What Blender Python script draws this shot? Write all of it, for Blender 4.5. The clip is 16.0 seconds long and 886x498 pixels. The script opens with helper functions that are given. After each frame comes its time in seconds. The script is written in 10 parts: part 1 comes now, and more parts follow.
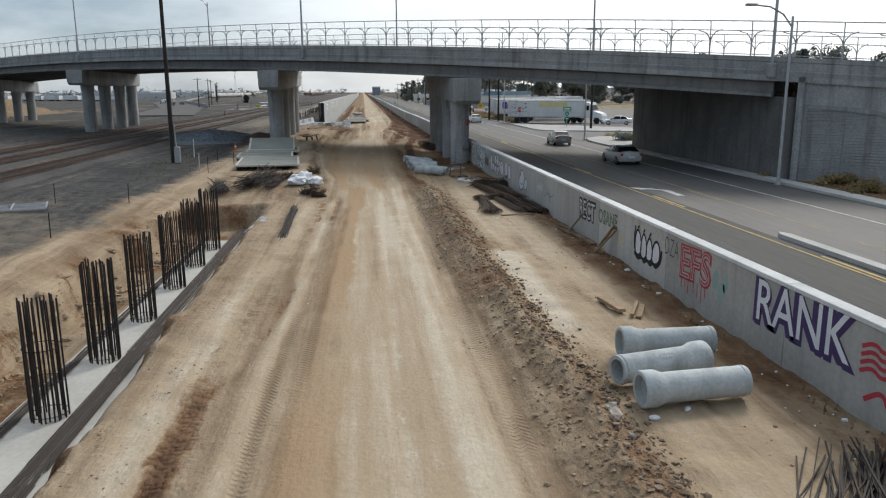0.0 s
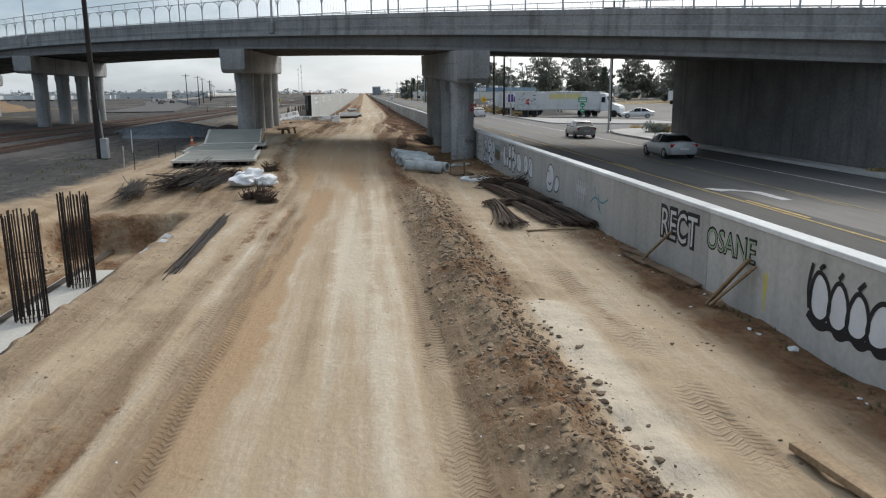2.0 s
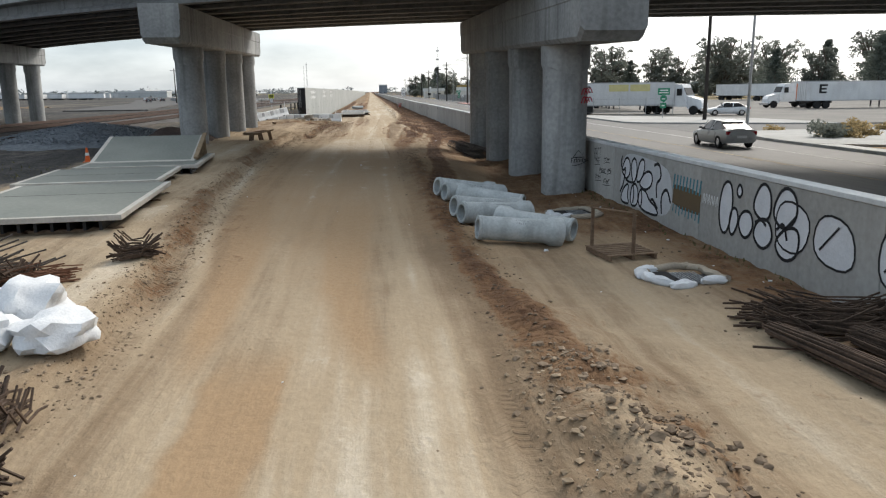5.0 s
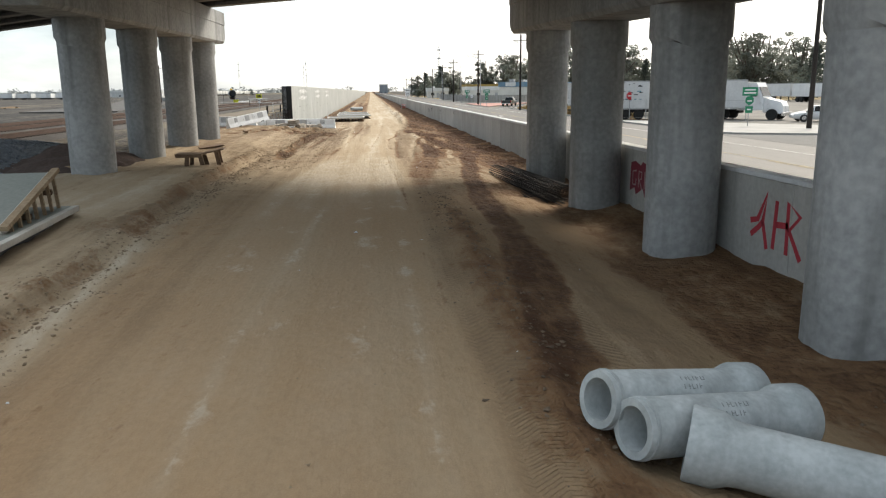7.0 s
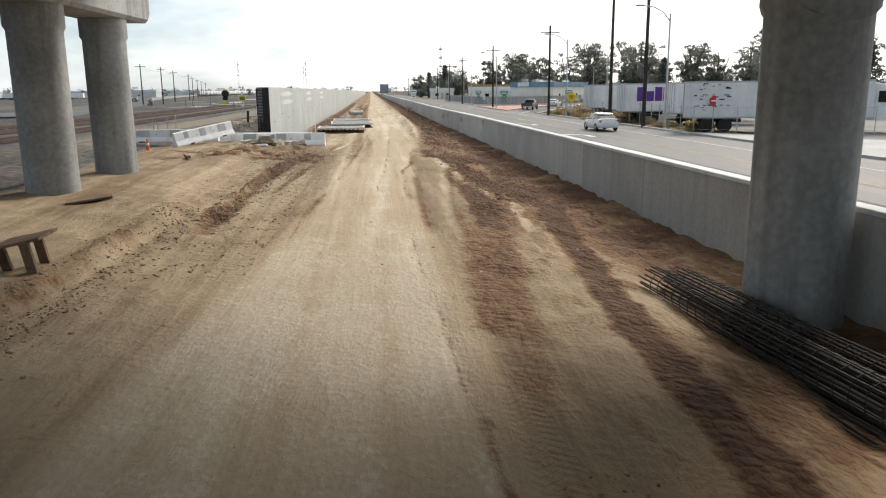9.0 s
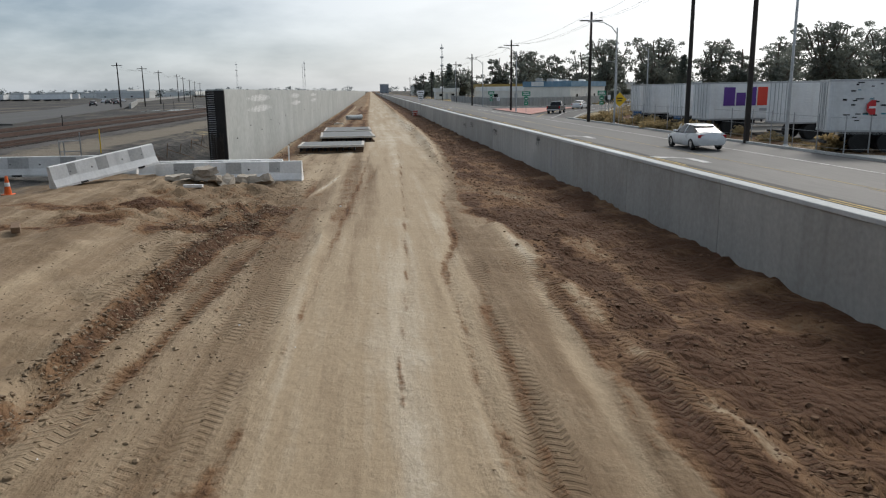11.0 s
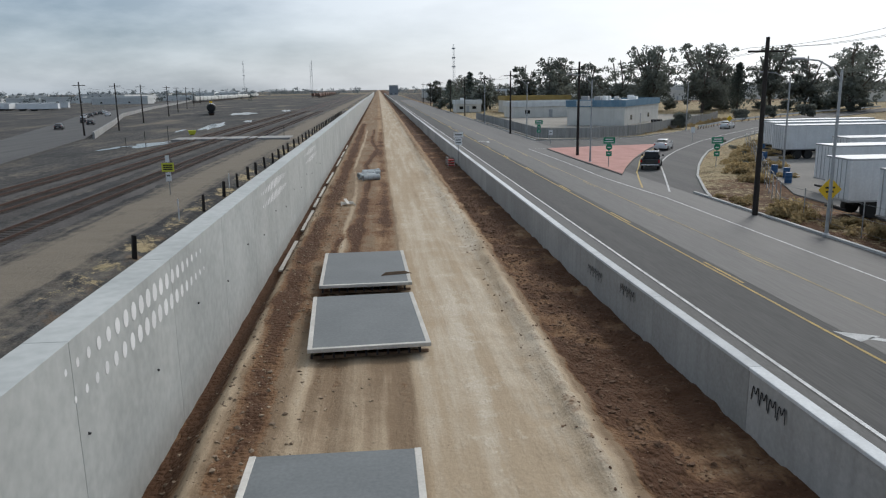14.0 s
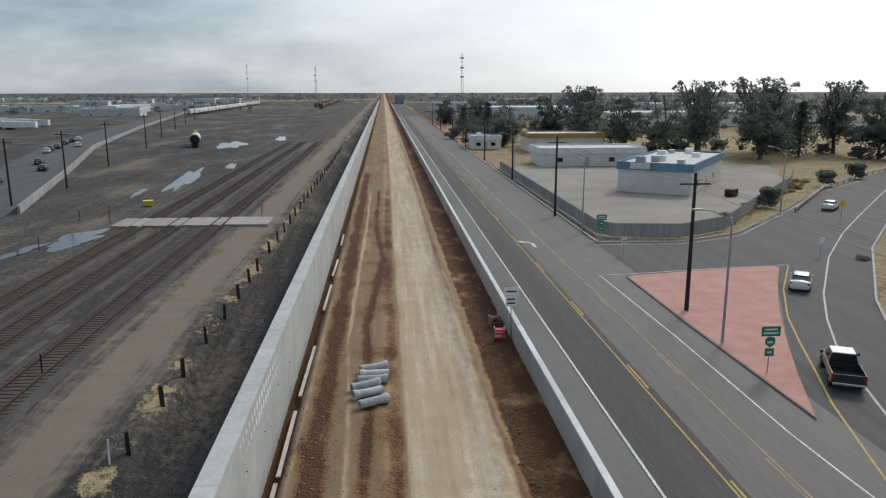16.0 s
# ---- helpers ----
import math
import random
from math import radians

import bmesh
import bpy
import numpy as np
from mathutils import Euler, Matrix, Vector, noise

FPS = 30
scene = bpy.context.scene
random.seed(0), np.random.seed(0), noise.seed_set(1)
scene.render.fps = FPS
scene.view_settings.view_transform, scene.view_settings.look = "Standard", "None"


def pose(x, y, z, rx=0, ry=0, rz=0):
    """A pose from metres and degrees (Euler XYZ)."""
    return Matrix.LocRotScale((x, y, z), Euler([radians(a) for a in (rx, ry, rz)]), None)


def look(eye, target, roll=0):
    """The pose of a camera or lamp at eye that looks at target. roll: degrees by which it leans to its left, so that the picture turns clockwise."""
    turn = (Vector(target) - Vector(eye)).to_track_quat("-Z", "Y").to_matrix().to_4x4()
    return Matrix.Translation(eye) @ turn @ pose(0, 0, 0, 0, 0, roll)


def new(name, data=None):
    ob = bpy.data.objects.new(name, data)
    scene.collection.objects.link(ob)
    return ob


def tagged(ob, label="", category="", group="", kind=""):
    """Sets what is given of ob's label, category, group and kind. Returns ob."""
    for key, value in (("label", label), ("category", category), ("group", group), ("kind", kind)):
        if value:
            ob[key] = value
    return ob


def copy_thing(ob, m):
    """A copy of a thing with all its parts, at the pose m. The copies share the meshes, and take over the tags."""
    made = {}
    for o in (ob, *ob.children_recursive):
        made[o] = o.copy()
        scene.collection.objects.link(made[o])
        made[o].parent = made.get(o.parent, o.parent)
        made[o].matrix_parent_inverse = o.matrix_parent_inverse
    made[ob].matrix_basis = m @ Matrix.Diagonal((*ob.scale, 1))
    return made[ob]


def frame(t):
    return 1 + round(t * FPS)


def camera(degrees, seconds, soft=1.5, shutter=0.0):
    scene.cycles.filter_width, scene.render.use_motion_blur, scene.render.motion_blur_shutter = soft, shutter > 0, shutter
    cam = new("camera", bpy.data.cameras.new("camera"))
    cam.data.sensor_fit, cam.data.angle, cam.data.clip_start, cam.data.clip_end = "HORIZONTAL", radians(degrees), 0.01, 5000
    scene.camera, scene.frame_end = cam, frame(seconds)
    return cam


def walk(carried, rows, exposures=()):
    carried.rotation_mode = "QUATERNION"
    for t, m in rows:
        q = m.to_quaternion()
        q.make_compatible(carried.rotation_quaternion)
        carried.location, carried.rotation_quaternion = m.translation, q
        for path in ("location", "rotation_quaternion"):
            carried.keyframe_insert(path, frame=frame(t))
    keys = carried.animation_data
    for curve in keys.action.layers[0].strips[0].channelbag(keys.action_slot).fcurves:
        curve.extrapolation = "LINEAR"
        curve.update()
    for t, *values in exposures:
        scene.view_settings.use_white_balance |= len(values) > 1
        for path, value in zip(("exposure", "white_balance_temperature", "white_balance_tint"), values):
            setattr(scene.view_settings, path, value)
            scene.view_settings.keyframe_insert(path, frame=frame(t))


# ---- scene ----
cam = camera(61.8, 16.0, soft=1.2)
PATH = [
    (0, (0.598, 0.981, 6.098), (0.802, 2.926, 5.681), -0.3),
    (0.5, (0.926, 3.583, 5.468), (1.128, 5.528, 5.052), -0.4),
    (1, (1.307, 6.531, 4.835), (1.508, 8.477, 4.42), -0.4),
    (1.5, (1.731, 9.796, 4.548), (1.93, 11.743, 4.134), -0.3),
    (2, (2.065, 13.281, 4.547), (2.265, 15.227, 4.132), -0.5),
    (2.5, (2.32, 16.694, 4.38), (2.503, 18.642, 3.966), -0.6),
    (3, (2.415, 20.458, 4.339), (2.598, 22.406, 3.923), -0.6),
    (3.2, (2.411, 22.053, 4.319), (2.593, 24.0, 3.902), -0.7),
    (5.3, (1.718, 41.056, 3.648), (1.901, 43.003, 3.229), -0.7),
    (5.5, (1.691, 42.795, 3.639), (1.875, 44.742, 3.219), -0.7),
    (6, (1.61, 46.993, 3.633), (1.795, 48.94, 3.214), -0.7),
    (6.5, (1.698, 51.261, 3.65), (1.882, 53.208, 3.231), -0.6),
    (7, (1.714, 55.558, 3.663), (1.897, 57.506, 3.244), -0.6),
    (7.5, (1.64, 60.06, 3.66), (1.823, 62.007, 3.241), -0.6),
    (8, (1.585, 64.566, 3.753), (1.769, 66.512, 3.332), -0.5),
    (8.5, (1.588, 69.149, 3.85), (1.771, 71.095, 3.431), -0.5),
    (11, (1.454, 91.879, 4.098), (1.636, 93.826, 3.678), -0.7),
    (11.5, (1.454, 96.203, 4.146), (1.637, 98.15, 3.726), -0.6),
    (12, (1.387, 100.652, 4.162), (1.57, 102.599, 3.742), -0.6),
    (12.5, (1.302, 105.035, 4.323), (1.476, 106.983, 3.903), -0.5),
    (13, (1.240, 109.450, 5.011), (1.402, 111.398, 4.592), -0.7),
    (13.5, (0.881, 115.740, 6.725), (1.043, 117.687, 6.302), -0.8),
    (14, (0.248, 124.785, 9.137), (0.408, 126.732, 8.711), -0.9),
    (14.5, (-0.186, 133.926, 11.496), (-0.027, 135.874, 11.072), -0.7),
    (15, (-0.356, 142.514, 13.589), (-0.197, 144.464, 13.174), -0.5),
    (15.5, (-0.384, 150.830, 15.927), (-0.224, 152.780, 15.513), -0.2),
    (16, (0.141, 158.726, 18.370), (0.294, 160.675, 17.950), -0.1),
]
walk(cam, [(t, look(eye, target, roll)) for t, eye, target, roll in PATH],
     exposures=((0.0, 0.25, 6600, 10), (3.0, 0.40, 6650, 10), (5.5, 0.70, 6950, 10), (7.0, 0.94, 7300, 10), (8.5, 0.88, 7100, 10), (10.0, 0.48, 6850, 10), (11.0, 0.08, 6650, 10), (13.0, 0.02, 6450, 10), (14.0, 0.0, 6350, 10), (16.0, 0.0, 6500, 10)))

# ---- world, sun, exposure ----
SUN_YAW, SUN_UP = radians(-38), radians(38)   # to the right ahead of the walk, behind thin cloud
world = bpy.data.worlds.new("overcast_sky")
scene.world = world
world.use_nodes = True
wn, wl = world.node_tree.nodes, world.node_tree.links
wn.clear()
w_out, w_bg = wn.new("ShaderNodeOutputWorld"), wn.new("ShaderNodeBackground")
w_sky = wn.new("ShaderNodeTexSky")
w_sky.sky_type, w_sky.sun_disc = "NISHITA", False
w_sky.sun_elevation, w_sky.sun_rotation = SUN_UP, -SUN_YAW
w_sky.air_density, w_sky.dust_density, w_sky.ozone_density = 1.0, 1.2, 1.5
w_co, w_map = wn.new("ShaderNodeTexCoord"), wn.new("ShaderNodeMapping")
w_map.inputs["Scale"].default_value = (1.6, 1.6, 5.5)
w_n1, w_ramp = wn.new("ShaderNodeTexNoise"), wn.new("ShaderNodeValToRGB")
w_n1.inputs["Scale"].default_value, w_n1.inputs["Detail"].default_value, w_n1.inputs["Roughness"].default_value = 2.2, 7.0, 0.55
w_ramp.color_ramp.elements[0].position, w_ramp.color_ramp.elements[0].color = 0.40, (2.35, 3.1, 3.95, 1)
w_ramp.color_ramp.elements[1].position, w_ramp.color_ramp.elements[1].color = 0.61, (5.3, 6.05, 6.9, 1)
w_mix = wn.new("ShaderNodeMix")
w_mix.data_type = "RGBA"
w_mix.inputs["Factor"].default_value = 0.72
wl.new(w_co.outputs["Generated"], w_map.inputs["Vector"])
wl.new(w_map.outputs["Vector"], w_n1.inputs["Vector"])
wl.new(w_n1.outputs["Fac"], w_ramp.inputs["Fac"])
wl.new(w_sky.outputs["Color"], w_mix.inputs["A"])
wl.new(w_ramp.outputs["Color"], w_mix.inputs["B"])
# the thin cloud glows towards the sun
w_dot, w_glow, w_bright = wn.new("ShaderNodeVectorMath"), wn.new("ShaderNodeMapRange"), wn.new("ShaderNodeMix")
w_dot.operation = "DOT_PRODUCT"
w_dot.inputs[1].default_value = (-math.sin(SUN_YAW) * math.cos(SUN_UP), math.cos(SUN_YAW) * math.cos(SUN_UP), math.sin(SUN_UP))
w_glow.interpolation_type = "SMOOTHSTEP"
w_glow.inputs["From Min"].default_value, w_glow.inputs["From Max"].default_value = 0.45, 1.0
w_bright.data_type, w_bright.clamp_factor = "RGBA", True
w_bright.inputs["B"].default_value = (11.0, 11.2, 11.4, 1)
wl.new(w_co.outputs["Generated"], w_dot.inputs[0])
wl.new(w_dot.outputs["Value"], w_glow.inputs["Value"])
wl.new(w_glow.outputs["Result"], w_bright.inputs["Factor"])
wl.new(w_mix.outputs["Result"], w_bright.inputs["A"])
wl.new(w_bright.outputs["Result"], w_bg.inputs["Color"])
w_bg.inputs["Strength"].default_value = 0.105
wl.new(w_bg.outputs["Background"], w_out.inputs["Surface"])

sun_lamp = new("sun", bpy.data.lights.new("sun", "SUN"))
sun_lamp.data.energy, sun_lamp.data.angle, sun_lamp.data.color = 1.8, radians(16), (1.0, 0.96, 0.9)
sun_lamp.matrix_world = pose(0, 0, 60, 90 - math.degrees(SUN_UP), 0, 180 + math.degrees(SUN_YAW))


# ---- materials ----
def material(name, dark, light, scale=1.0, fine=12.0, rough=0.85, bump=0.3, metal=0.0, stretch=(1, 1, 1), vary=0.12, spec=0.3, stain=0.0, stain_colour=(0.05, 0.045, 0.04)):
    """A surface with two scales of variation, fine relief, a tone that differs from piece to piece, and stains that run down it."""
    m = bpy.data.materials.new(name)
    m.use_nodes = True
    n, l = m.node_tree.nodes, m.node_tree.links
    p = n["Principled BSDF"]
    co, info, add = n.new("ShaderNodeTexCoord"), n.new("ShaderNodeObjectInfo"), n.new("ShaderNodeVectorMath")
    add.operation = "MULTIPLY_ADD"
    add.inputs[1].default_value = stretch
    l.new(co.outputs["Object"], add.inputs[0])
    shift = n.new("ShaderNodeMath")
    shift.operation = "MULTIPLY"
    shift.inputs[1].default_value = 37.0
    l.new(info.outputs["Random"], shift.inputs[0])
    l.new(shift.outputs[0], add.inputs[2])
    big, small = n.new("ShaderNodeTexNoise"), n.new("ShaderNodeTexNoise")
    big.inputs["Scale"].default_value, big.inputs["Detail"].default_value = scale, 4.0
    small.inputs["Scale"].default_value, small.inputs["Detail"].default_value = fine, 5.0
    for t in (big, small):
        l.new(add.outputs[0], t.inputs["Vector"])
    both = n.new("ShaderNodeMath")
    both.operation = "MULTIPLY_ADD"
    both.inputs[1].default_value = 0.45
    l.new(small.outputs["Fac"], both.inputs[0])
    half = n.new("ShaderNodeMath")
    half.operation = "MULTIPLY"
    half.inputs[1].default_value = 0.6
    l.new(big.outputs["Fac"], half.inputs[0])
    l.new(half.outputs[0], both.inputs[2])
    ramp = n.new("ShaderNodeValToRGB")
    ramp.color_ramp.elements[0].position, ramp.color_ramp.elements[0].color = 0.36, (*dark, 1)
    ramp.color_ramp.elements[1].position, ramp.color_ramp.elements[1].color = 0.68, (*light, 1)
    l.new(both.outputs[0], ramp.inputs["Fac"])
    tone = n.new("ShaderNodeMapRange")
    tone.inputs["To Min"].default_value, tone.inputs["To Max"].default_value = 1 - vary, 1 + vary
    l.new(info.outputs["Random"], tone.inputs["Value"])
    hsv = n.new("ShaderNodeHueSaturation")
    l.new(tone.outputs["Result"], hsv.inputs["Value"])
    l.new(ramp.outputs["Color"], hsv.inputs["Color"])
    colour = hsv.outputs["Color"]
    if stain:
        run = n.new("ShaderNodeMapping")
        run.inputs["Scale"].default_value = (1.6, 1.6, 0.12)
        sn, sr, sm = n.new("ShaderNodeTexNoise"), n.new("ShaderNodeMapRange"), n.new("ShaderNodeMix")
        sn.inputs["Scale"].default_value, sn.inputs["Detail"].default_value = 1.3, 6.0
        sr.inputs["From Min"].default_value, sr.inputs["From Max"].default_value, sr.inputs["To Max"].default_value = 0.5, 0.78, stain
        sm.data_type = "RGBA"
        sm.inputs["B"].default_value = (*stain_colour, 1)
        l.new(co.outputs["Object"], run.inputs["Vector"])
        l.new(run.outputs["Vector"], sn.inputs["Vector"])
        l.new(sn.outputs["Fac"], sr.inputs["Value"])
        l.new(sr.outputs["Result"], sm.inputs["Factor"])
        l.new(colour, sm.inputs["A"])
        colour = sm.outputs["Result"]
    l.new(colour, p.inputs["Base Color"])
    p.inputs["Metallic"].default_value, p.inputs["Specular IOR Level"].default_value = metal, spec
    rr = n.new("ShaderNodeMapRange")
    rr.inputs["To Min"].default_value, rr.inputs["To Max"].default_value = max(rough - 0.1, 0.05), min(rough + 0.1, 1)
    l.new(big.outputs["Fac"], rr.inputs["Value"])
    l.new(rr.outputs["Result"], p.inputs["Roughness"])
    if bump:
        b = n.new("ShaderNodeBump")
        b.inputs["Strength"].default_value, b.inputs["Distance"].default_value = bump, 0.02
        l.new(small.outputs["Fac"], b.inputs["Height"])
        l.new(b.outputs["Normal"], p.inputs["Normal"])
    return m


def plain(name, c, rough=0.6, metal=0.0, vary=0.05):
    return material(name, tuple(v * 0.9 for v in c), tuple(min(v * 1.08, 0.95) for v in c), 2.0, 30.0, rough, 0.08, metal, vary=vary)


CONCRETE = material("weathered_concrete", (0.25, 0.25, 0.24), (0.40, 0.40, 0.39), 0.35, 9, 0.9, 0.25, stain=0.45, stain_colour=(0.13, 0.125, 0.12))
BRIDGE = material("bridge_concrete", (0.215, 0.22, 0.22), (0.385, 0.39, 0.385), 0.5, 7, 0.9, 0.3, stain=0.75, stain_colour=(0.10, 0.10, 0.095))
# darker than BRIDGE: the shade below the deck is put into this tone
GIRDER = material("shade_toned_girder_concrete", (0.15, 0.15, 0.15), (0.23, 0.23, 0.225), 0.3, 7, 0.9, 0.2, stain=0.5, stain_colour=(0.06, 0.058, 0.055))
NEW_WALL = material("fresh_wall_concrete", (0.34, 0.355, 0.345), (0.48, 0.495, 0.48), 0.3, 3, 0.85, 0.15, vary=0.015)
LOW_WALL = material("painted_wall_concrete", (0.32, 0.312, 0.29), (0.44, 0.43, 0.405), 0.4, 8, 0.9, 0.2, stain=0.4, stain_colour=(0.2, 0.19, 0.17))
CAP_WHITE = material("pale_coping", (0.52, 0.53, 0.53), (0.66, 0.67, 0.66), 0.8, 14, 0.9, 0.15, stain=0.3, stain_colour=(0.3, 0.3, 0.28))
PIPE = material("pipe_concrete", (0.34, 0.37, 0.37), (0.53, 0.56, 0.56), 2.2, 16, 0.85, 0.2, stain=0.55, stain_colour=(0.20, 0.205, 0.20))
BARRIER = material("barrier_concrete", (0.68, 0.68, 0.67), (0.86, 0.86, 0.85), 0.9, 12, 0.85, 0.2, stain=0.3, stain_colour=(0.25, 0.25, 0.24))
REBAR = material("dark_steel_bar", (0.022, 0.019, 0.018), (0.06, 0.05, 0.045), 3, 30, 0.75, 0.2, 0.2)
RUST = material("rusty_steel", (0.12, 0.055, 0.032), (0.25, 0.125, 0.075), 2, 20, 0.8, 0.3, 0.2)
DARK_STEEL = material("black_steel", (0.012, 0.012, 0.013), (0.03, 0.03, 0.032), 2, 20, 0.6, 0.2, 0.2)
GALV = material("galvanised_steel", (0.30, 0.31, 0.32), (0.44, 0.45, 0.46), 3, 25, 0.45, 0.1, 0.7)
WOOD = material("raw_timber", (0.20, 0.135, 0.08), (0.38, 0.28, 0.18), 1.2, 14, 0.85, 0.3, stretch=(1, 1, 1))
OLD_WOOD = material("weathered_timber", (0.11, 0.07, 0.045), (0.24, 0.165, 0.11), 1.2, 14, 0.9, 0.35)
POLE_WOOD = material("creosoted_pole", (0.018, 0.015, 0.014), (0.045, 0.037, 0.032), 1.0, 10, 0.8, 0.3, stretch=(4, 4, 0.4))
PANEL_TOP = material("grey_form_sheet", (0.10, 0.11, 0.113), (0.155, 0.167, 0.168), 0.6, 10, 0.6, 0.15, spec=0.4)
PANEL_TOP_GREEN = material("green_grey_form_sheet", (0.15, 0.165, 0.148), (0.235, 0.25, 0.222), 0.5, 10, 0.65, 0.15, spec=0.4)
PANEL_EDGE = material("pale_form_edge", (0.42, 0.40, 0.36), (0.60, 0.57, 0.52), 1.2, 14, 0.8, 0.2)
ASPHALT = material("worn_asphalt", (0.052, 0.051, 0.051), (0.112, 0.109, 0.104), 0.6, 14, 0.84, 0.28, stretch=(1, 0.05, 1), spec=0.28)
SHOULDER = material("pale_asphalt", (0.115, 0.112, 0.107), (0.175, 0.171, 0.164), 0.25, 14, 0.9, 0.35, stretch=(1, 0.3, 1))
LINE_WHITE = material("worn_white_line", (0.34, 0.34, 0.335), (0.70, 0.70, 0.68), 2, 20, 0.8, 0.2)
LINE_YELLOW = material("worn_yellow_line", (0.30, 0.22, 0.09), (0.55, 0.40, 0.13), 2, 20, 0.8, 0.2)
RED_PAVE = material("red_stamped_paving", (0.38, 0.19, 0.16), (0.52, 0.29, 0.25), 0.5, 9, 0.9, 0.35)
KERB = material("kerb_concrete", (0.34, 0.34, 0.32), (0.5, 0.49, 0.47), 0.8, 12, 0.9, 0.25)
WHITE_PAINT = material("white_sheet_metal", (0.60, 0.61, 0.62), (0.75, 0.76, 0.76), 0.6, 6, 0.5, 0.05, stain=0.25, stain_colour=(0.4, 0.38, 0.35))
BLACK_RUBBER = plain("black_rubber", (0.022, 0.022, 0.022), 0.8)
BLACK_INK = plain("black_spray_paint", (0.02, 0.02, 0.022), 0.7)
WHITE_INK = plain("white_spray_paint", (0.62, 0.63, 0.65), 0.7)
PURPLE_INK = plain("purple_spray_paint", (0.055, 0.035, 0.11), 0.7)
RED_INK = plain("red_spray_paint", (0.42, 0.045, 0.06), 0.7)
TEAL_INK = plain("teal_spray_paint", (0.06, 0.22, 0.27), 0.7)
BROWN_INK = plain("brown_spray_paint", (0.13, 0.09, 0.05), 0.7)
YELLOW_INK = plain("yellow_spray_paint", (0.6, 0.5, 0.08), 0.7)
SIGN_GREEN = plain("sign_green", (0.02, 0.22, 0.12), 0.45)
SIGN_YELLOW = plain("sign_yellow", (0.75, 0.48, 0.03), 0.45)
SIGN_LIME = plain("sign_yellow_green", (0.6, 0.6, 0.06), 0.45)
SIGN_WHITE = plain("sign_white", (0.72, 0.72, 0.72), 0.45)
SIGN_RED = plain("sign_red", (0.5, 0.03, 0.035), 0.45)
ORANGE = plain("safety_orange", (0.75, 0.14, 0.03), 0.5)


# ---- building blocks ----
def part(name, bm, mat, parent=None, label="", smooth=False, m=None):
    me = bpy.data.meshes.new(name)
    bm.normal_update()
    bm.to_mesh(me)
    bm.free()
    me.materials.append(mat)
    if smooth:
        me.polygons.foreach_set("use_smooth", [True] * len(me.polygons))
        me.set_sharp_from_angle(angle=radians(40))
    ob = new(name, me)
    if parent:
        ob.parent = parent
    if m is not None:
        ob.matrix_basis = m
    return tagged(ob, label) if label else ob


def piece(name, me, parent, m):
    ob = new(name, me)
    ob.parent = parent
    ob.matrix_basis = m
    return ob


def thing(name, m, label, category, group="", kind=""):
    ob = new(name)
    ob.empty_display_size = 0.3
    ob.matrix_basis = m
    return tagged(ob, label, category, group, kind)


def bmnew():
    return bmesh.new()


def hexa(bm, low, high):
    """A solid between two rings of equal length."""
    a, b = [bm.verts.new(p) for p in low], [bm.verts.new(p) for p in high]
    k = len(a)
    bm.faces.new(a[::-1])
    bm.faces.new(b)
    for i in range(k):
        bm.faces.new((a[i], a[(i + 1) % k], b[(i + 1) % k], b[i]))
    return bm


def box(bm, x0, x1, y0, y1, z0, z1):
    return hexa(bm, [(x0, y0, z0), (x1, y0, z0), (x1, y1, z0), (x0, y1, z0)], [(x0, y0, z1), (x1, y0, z1), (x1, y1, z1), (x0, y1, z1)])


def soft_box(bm, x0, x1, y0, y1, z0, z1, c=0.02):
    """A box with chamfered edges."""
    own = bmesh.new()
    box(own, x0, x1, y0, y1, z0, z1)
    bmesh.ops.bevel(own, geom=own.edges[:], offset=c, segments=1, affect="EDGES")
    me = bpy.data.meshes.new("soft")
    own.to_mesh(me)
    own.free()
    bm.from_mesh(me)
    bpy.data.meshes.remove(me)
    return bm


def ring(centre, across, up, r, k, turn=0.0):
    return [centre + r * (math.cos(turn + math.tau * i / k) * across + math.sin(turn + math.tau * i / k) * up) for i in range(k)]


def rod(bm, a, b, r0, r1=None, k=8):
    a, b = Vector(a), Vector(b)
    way = (b - a).normalized()
    side = way.cross(Vector((0, 0, 1)) if abs(way.z) < 0.95 else Vector((0, 1, 0))).normalized()
    up = side.cross(way).normalized()
    return hexa(bm, ring(a, side, -up, r0, k), ring(b, side, -up, r0 if r1 is None else r1, k))


def tube(bm, points, r, k=6):
    """One continuous bent bar through the points; closed when it ends where it began."""
    pts = [Vector(q) for q in points]
    closed = (pts[0] - pts[-1]).length < 1e-6
    if closed:
        pts = pts[:-1]
    n, rows, up = len(pts), [], None
    for i, q in enumerate(pts):
        a = pts[i - 1] if i or closed else q
        b = pts[(i + 1) % n] if i < n - 1 or closed else q
        d = (b - a).normalized()
        if up is None:
            up = d.orthogonal().normalized()
        up = (up - d * up.dot(d)).normalized()
        side = d.cross(up)
        rows.append([bm.verts.new(q + r * (math.cos(math.tau * j / k) * up + math.sin(math.tau * j / k) * side)) for j in range(k)])
    for i in range(n if closed else n - 1):
        a, b = rows[i], rows[(i + 1) % n]
        for j in range(k):
            bm.faces.new((a[j], a[(j + 1) % k], b[(j + 1) % k], b[j]))
    if not closed:
        bm.faces.new(rows[0][::-1])
        bm.faces.new(rows[-1])
    return bm


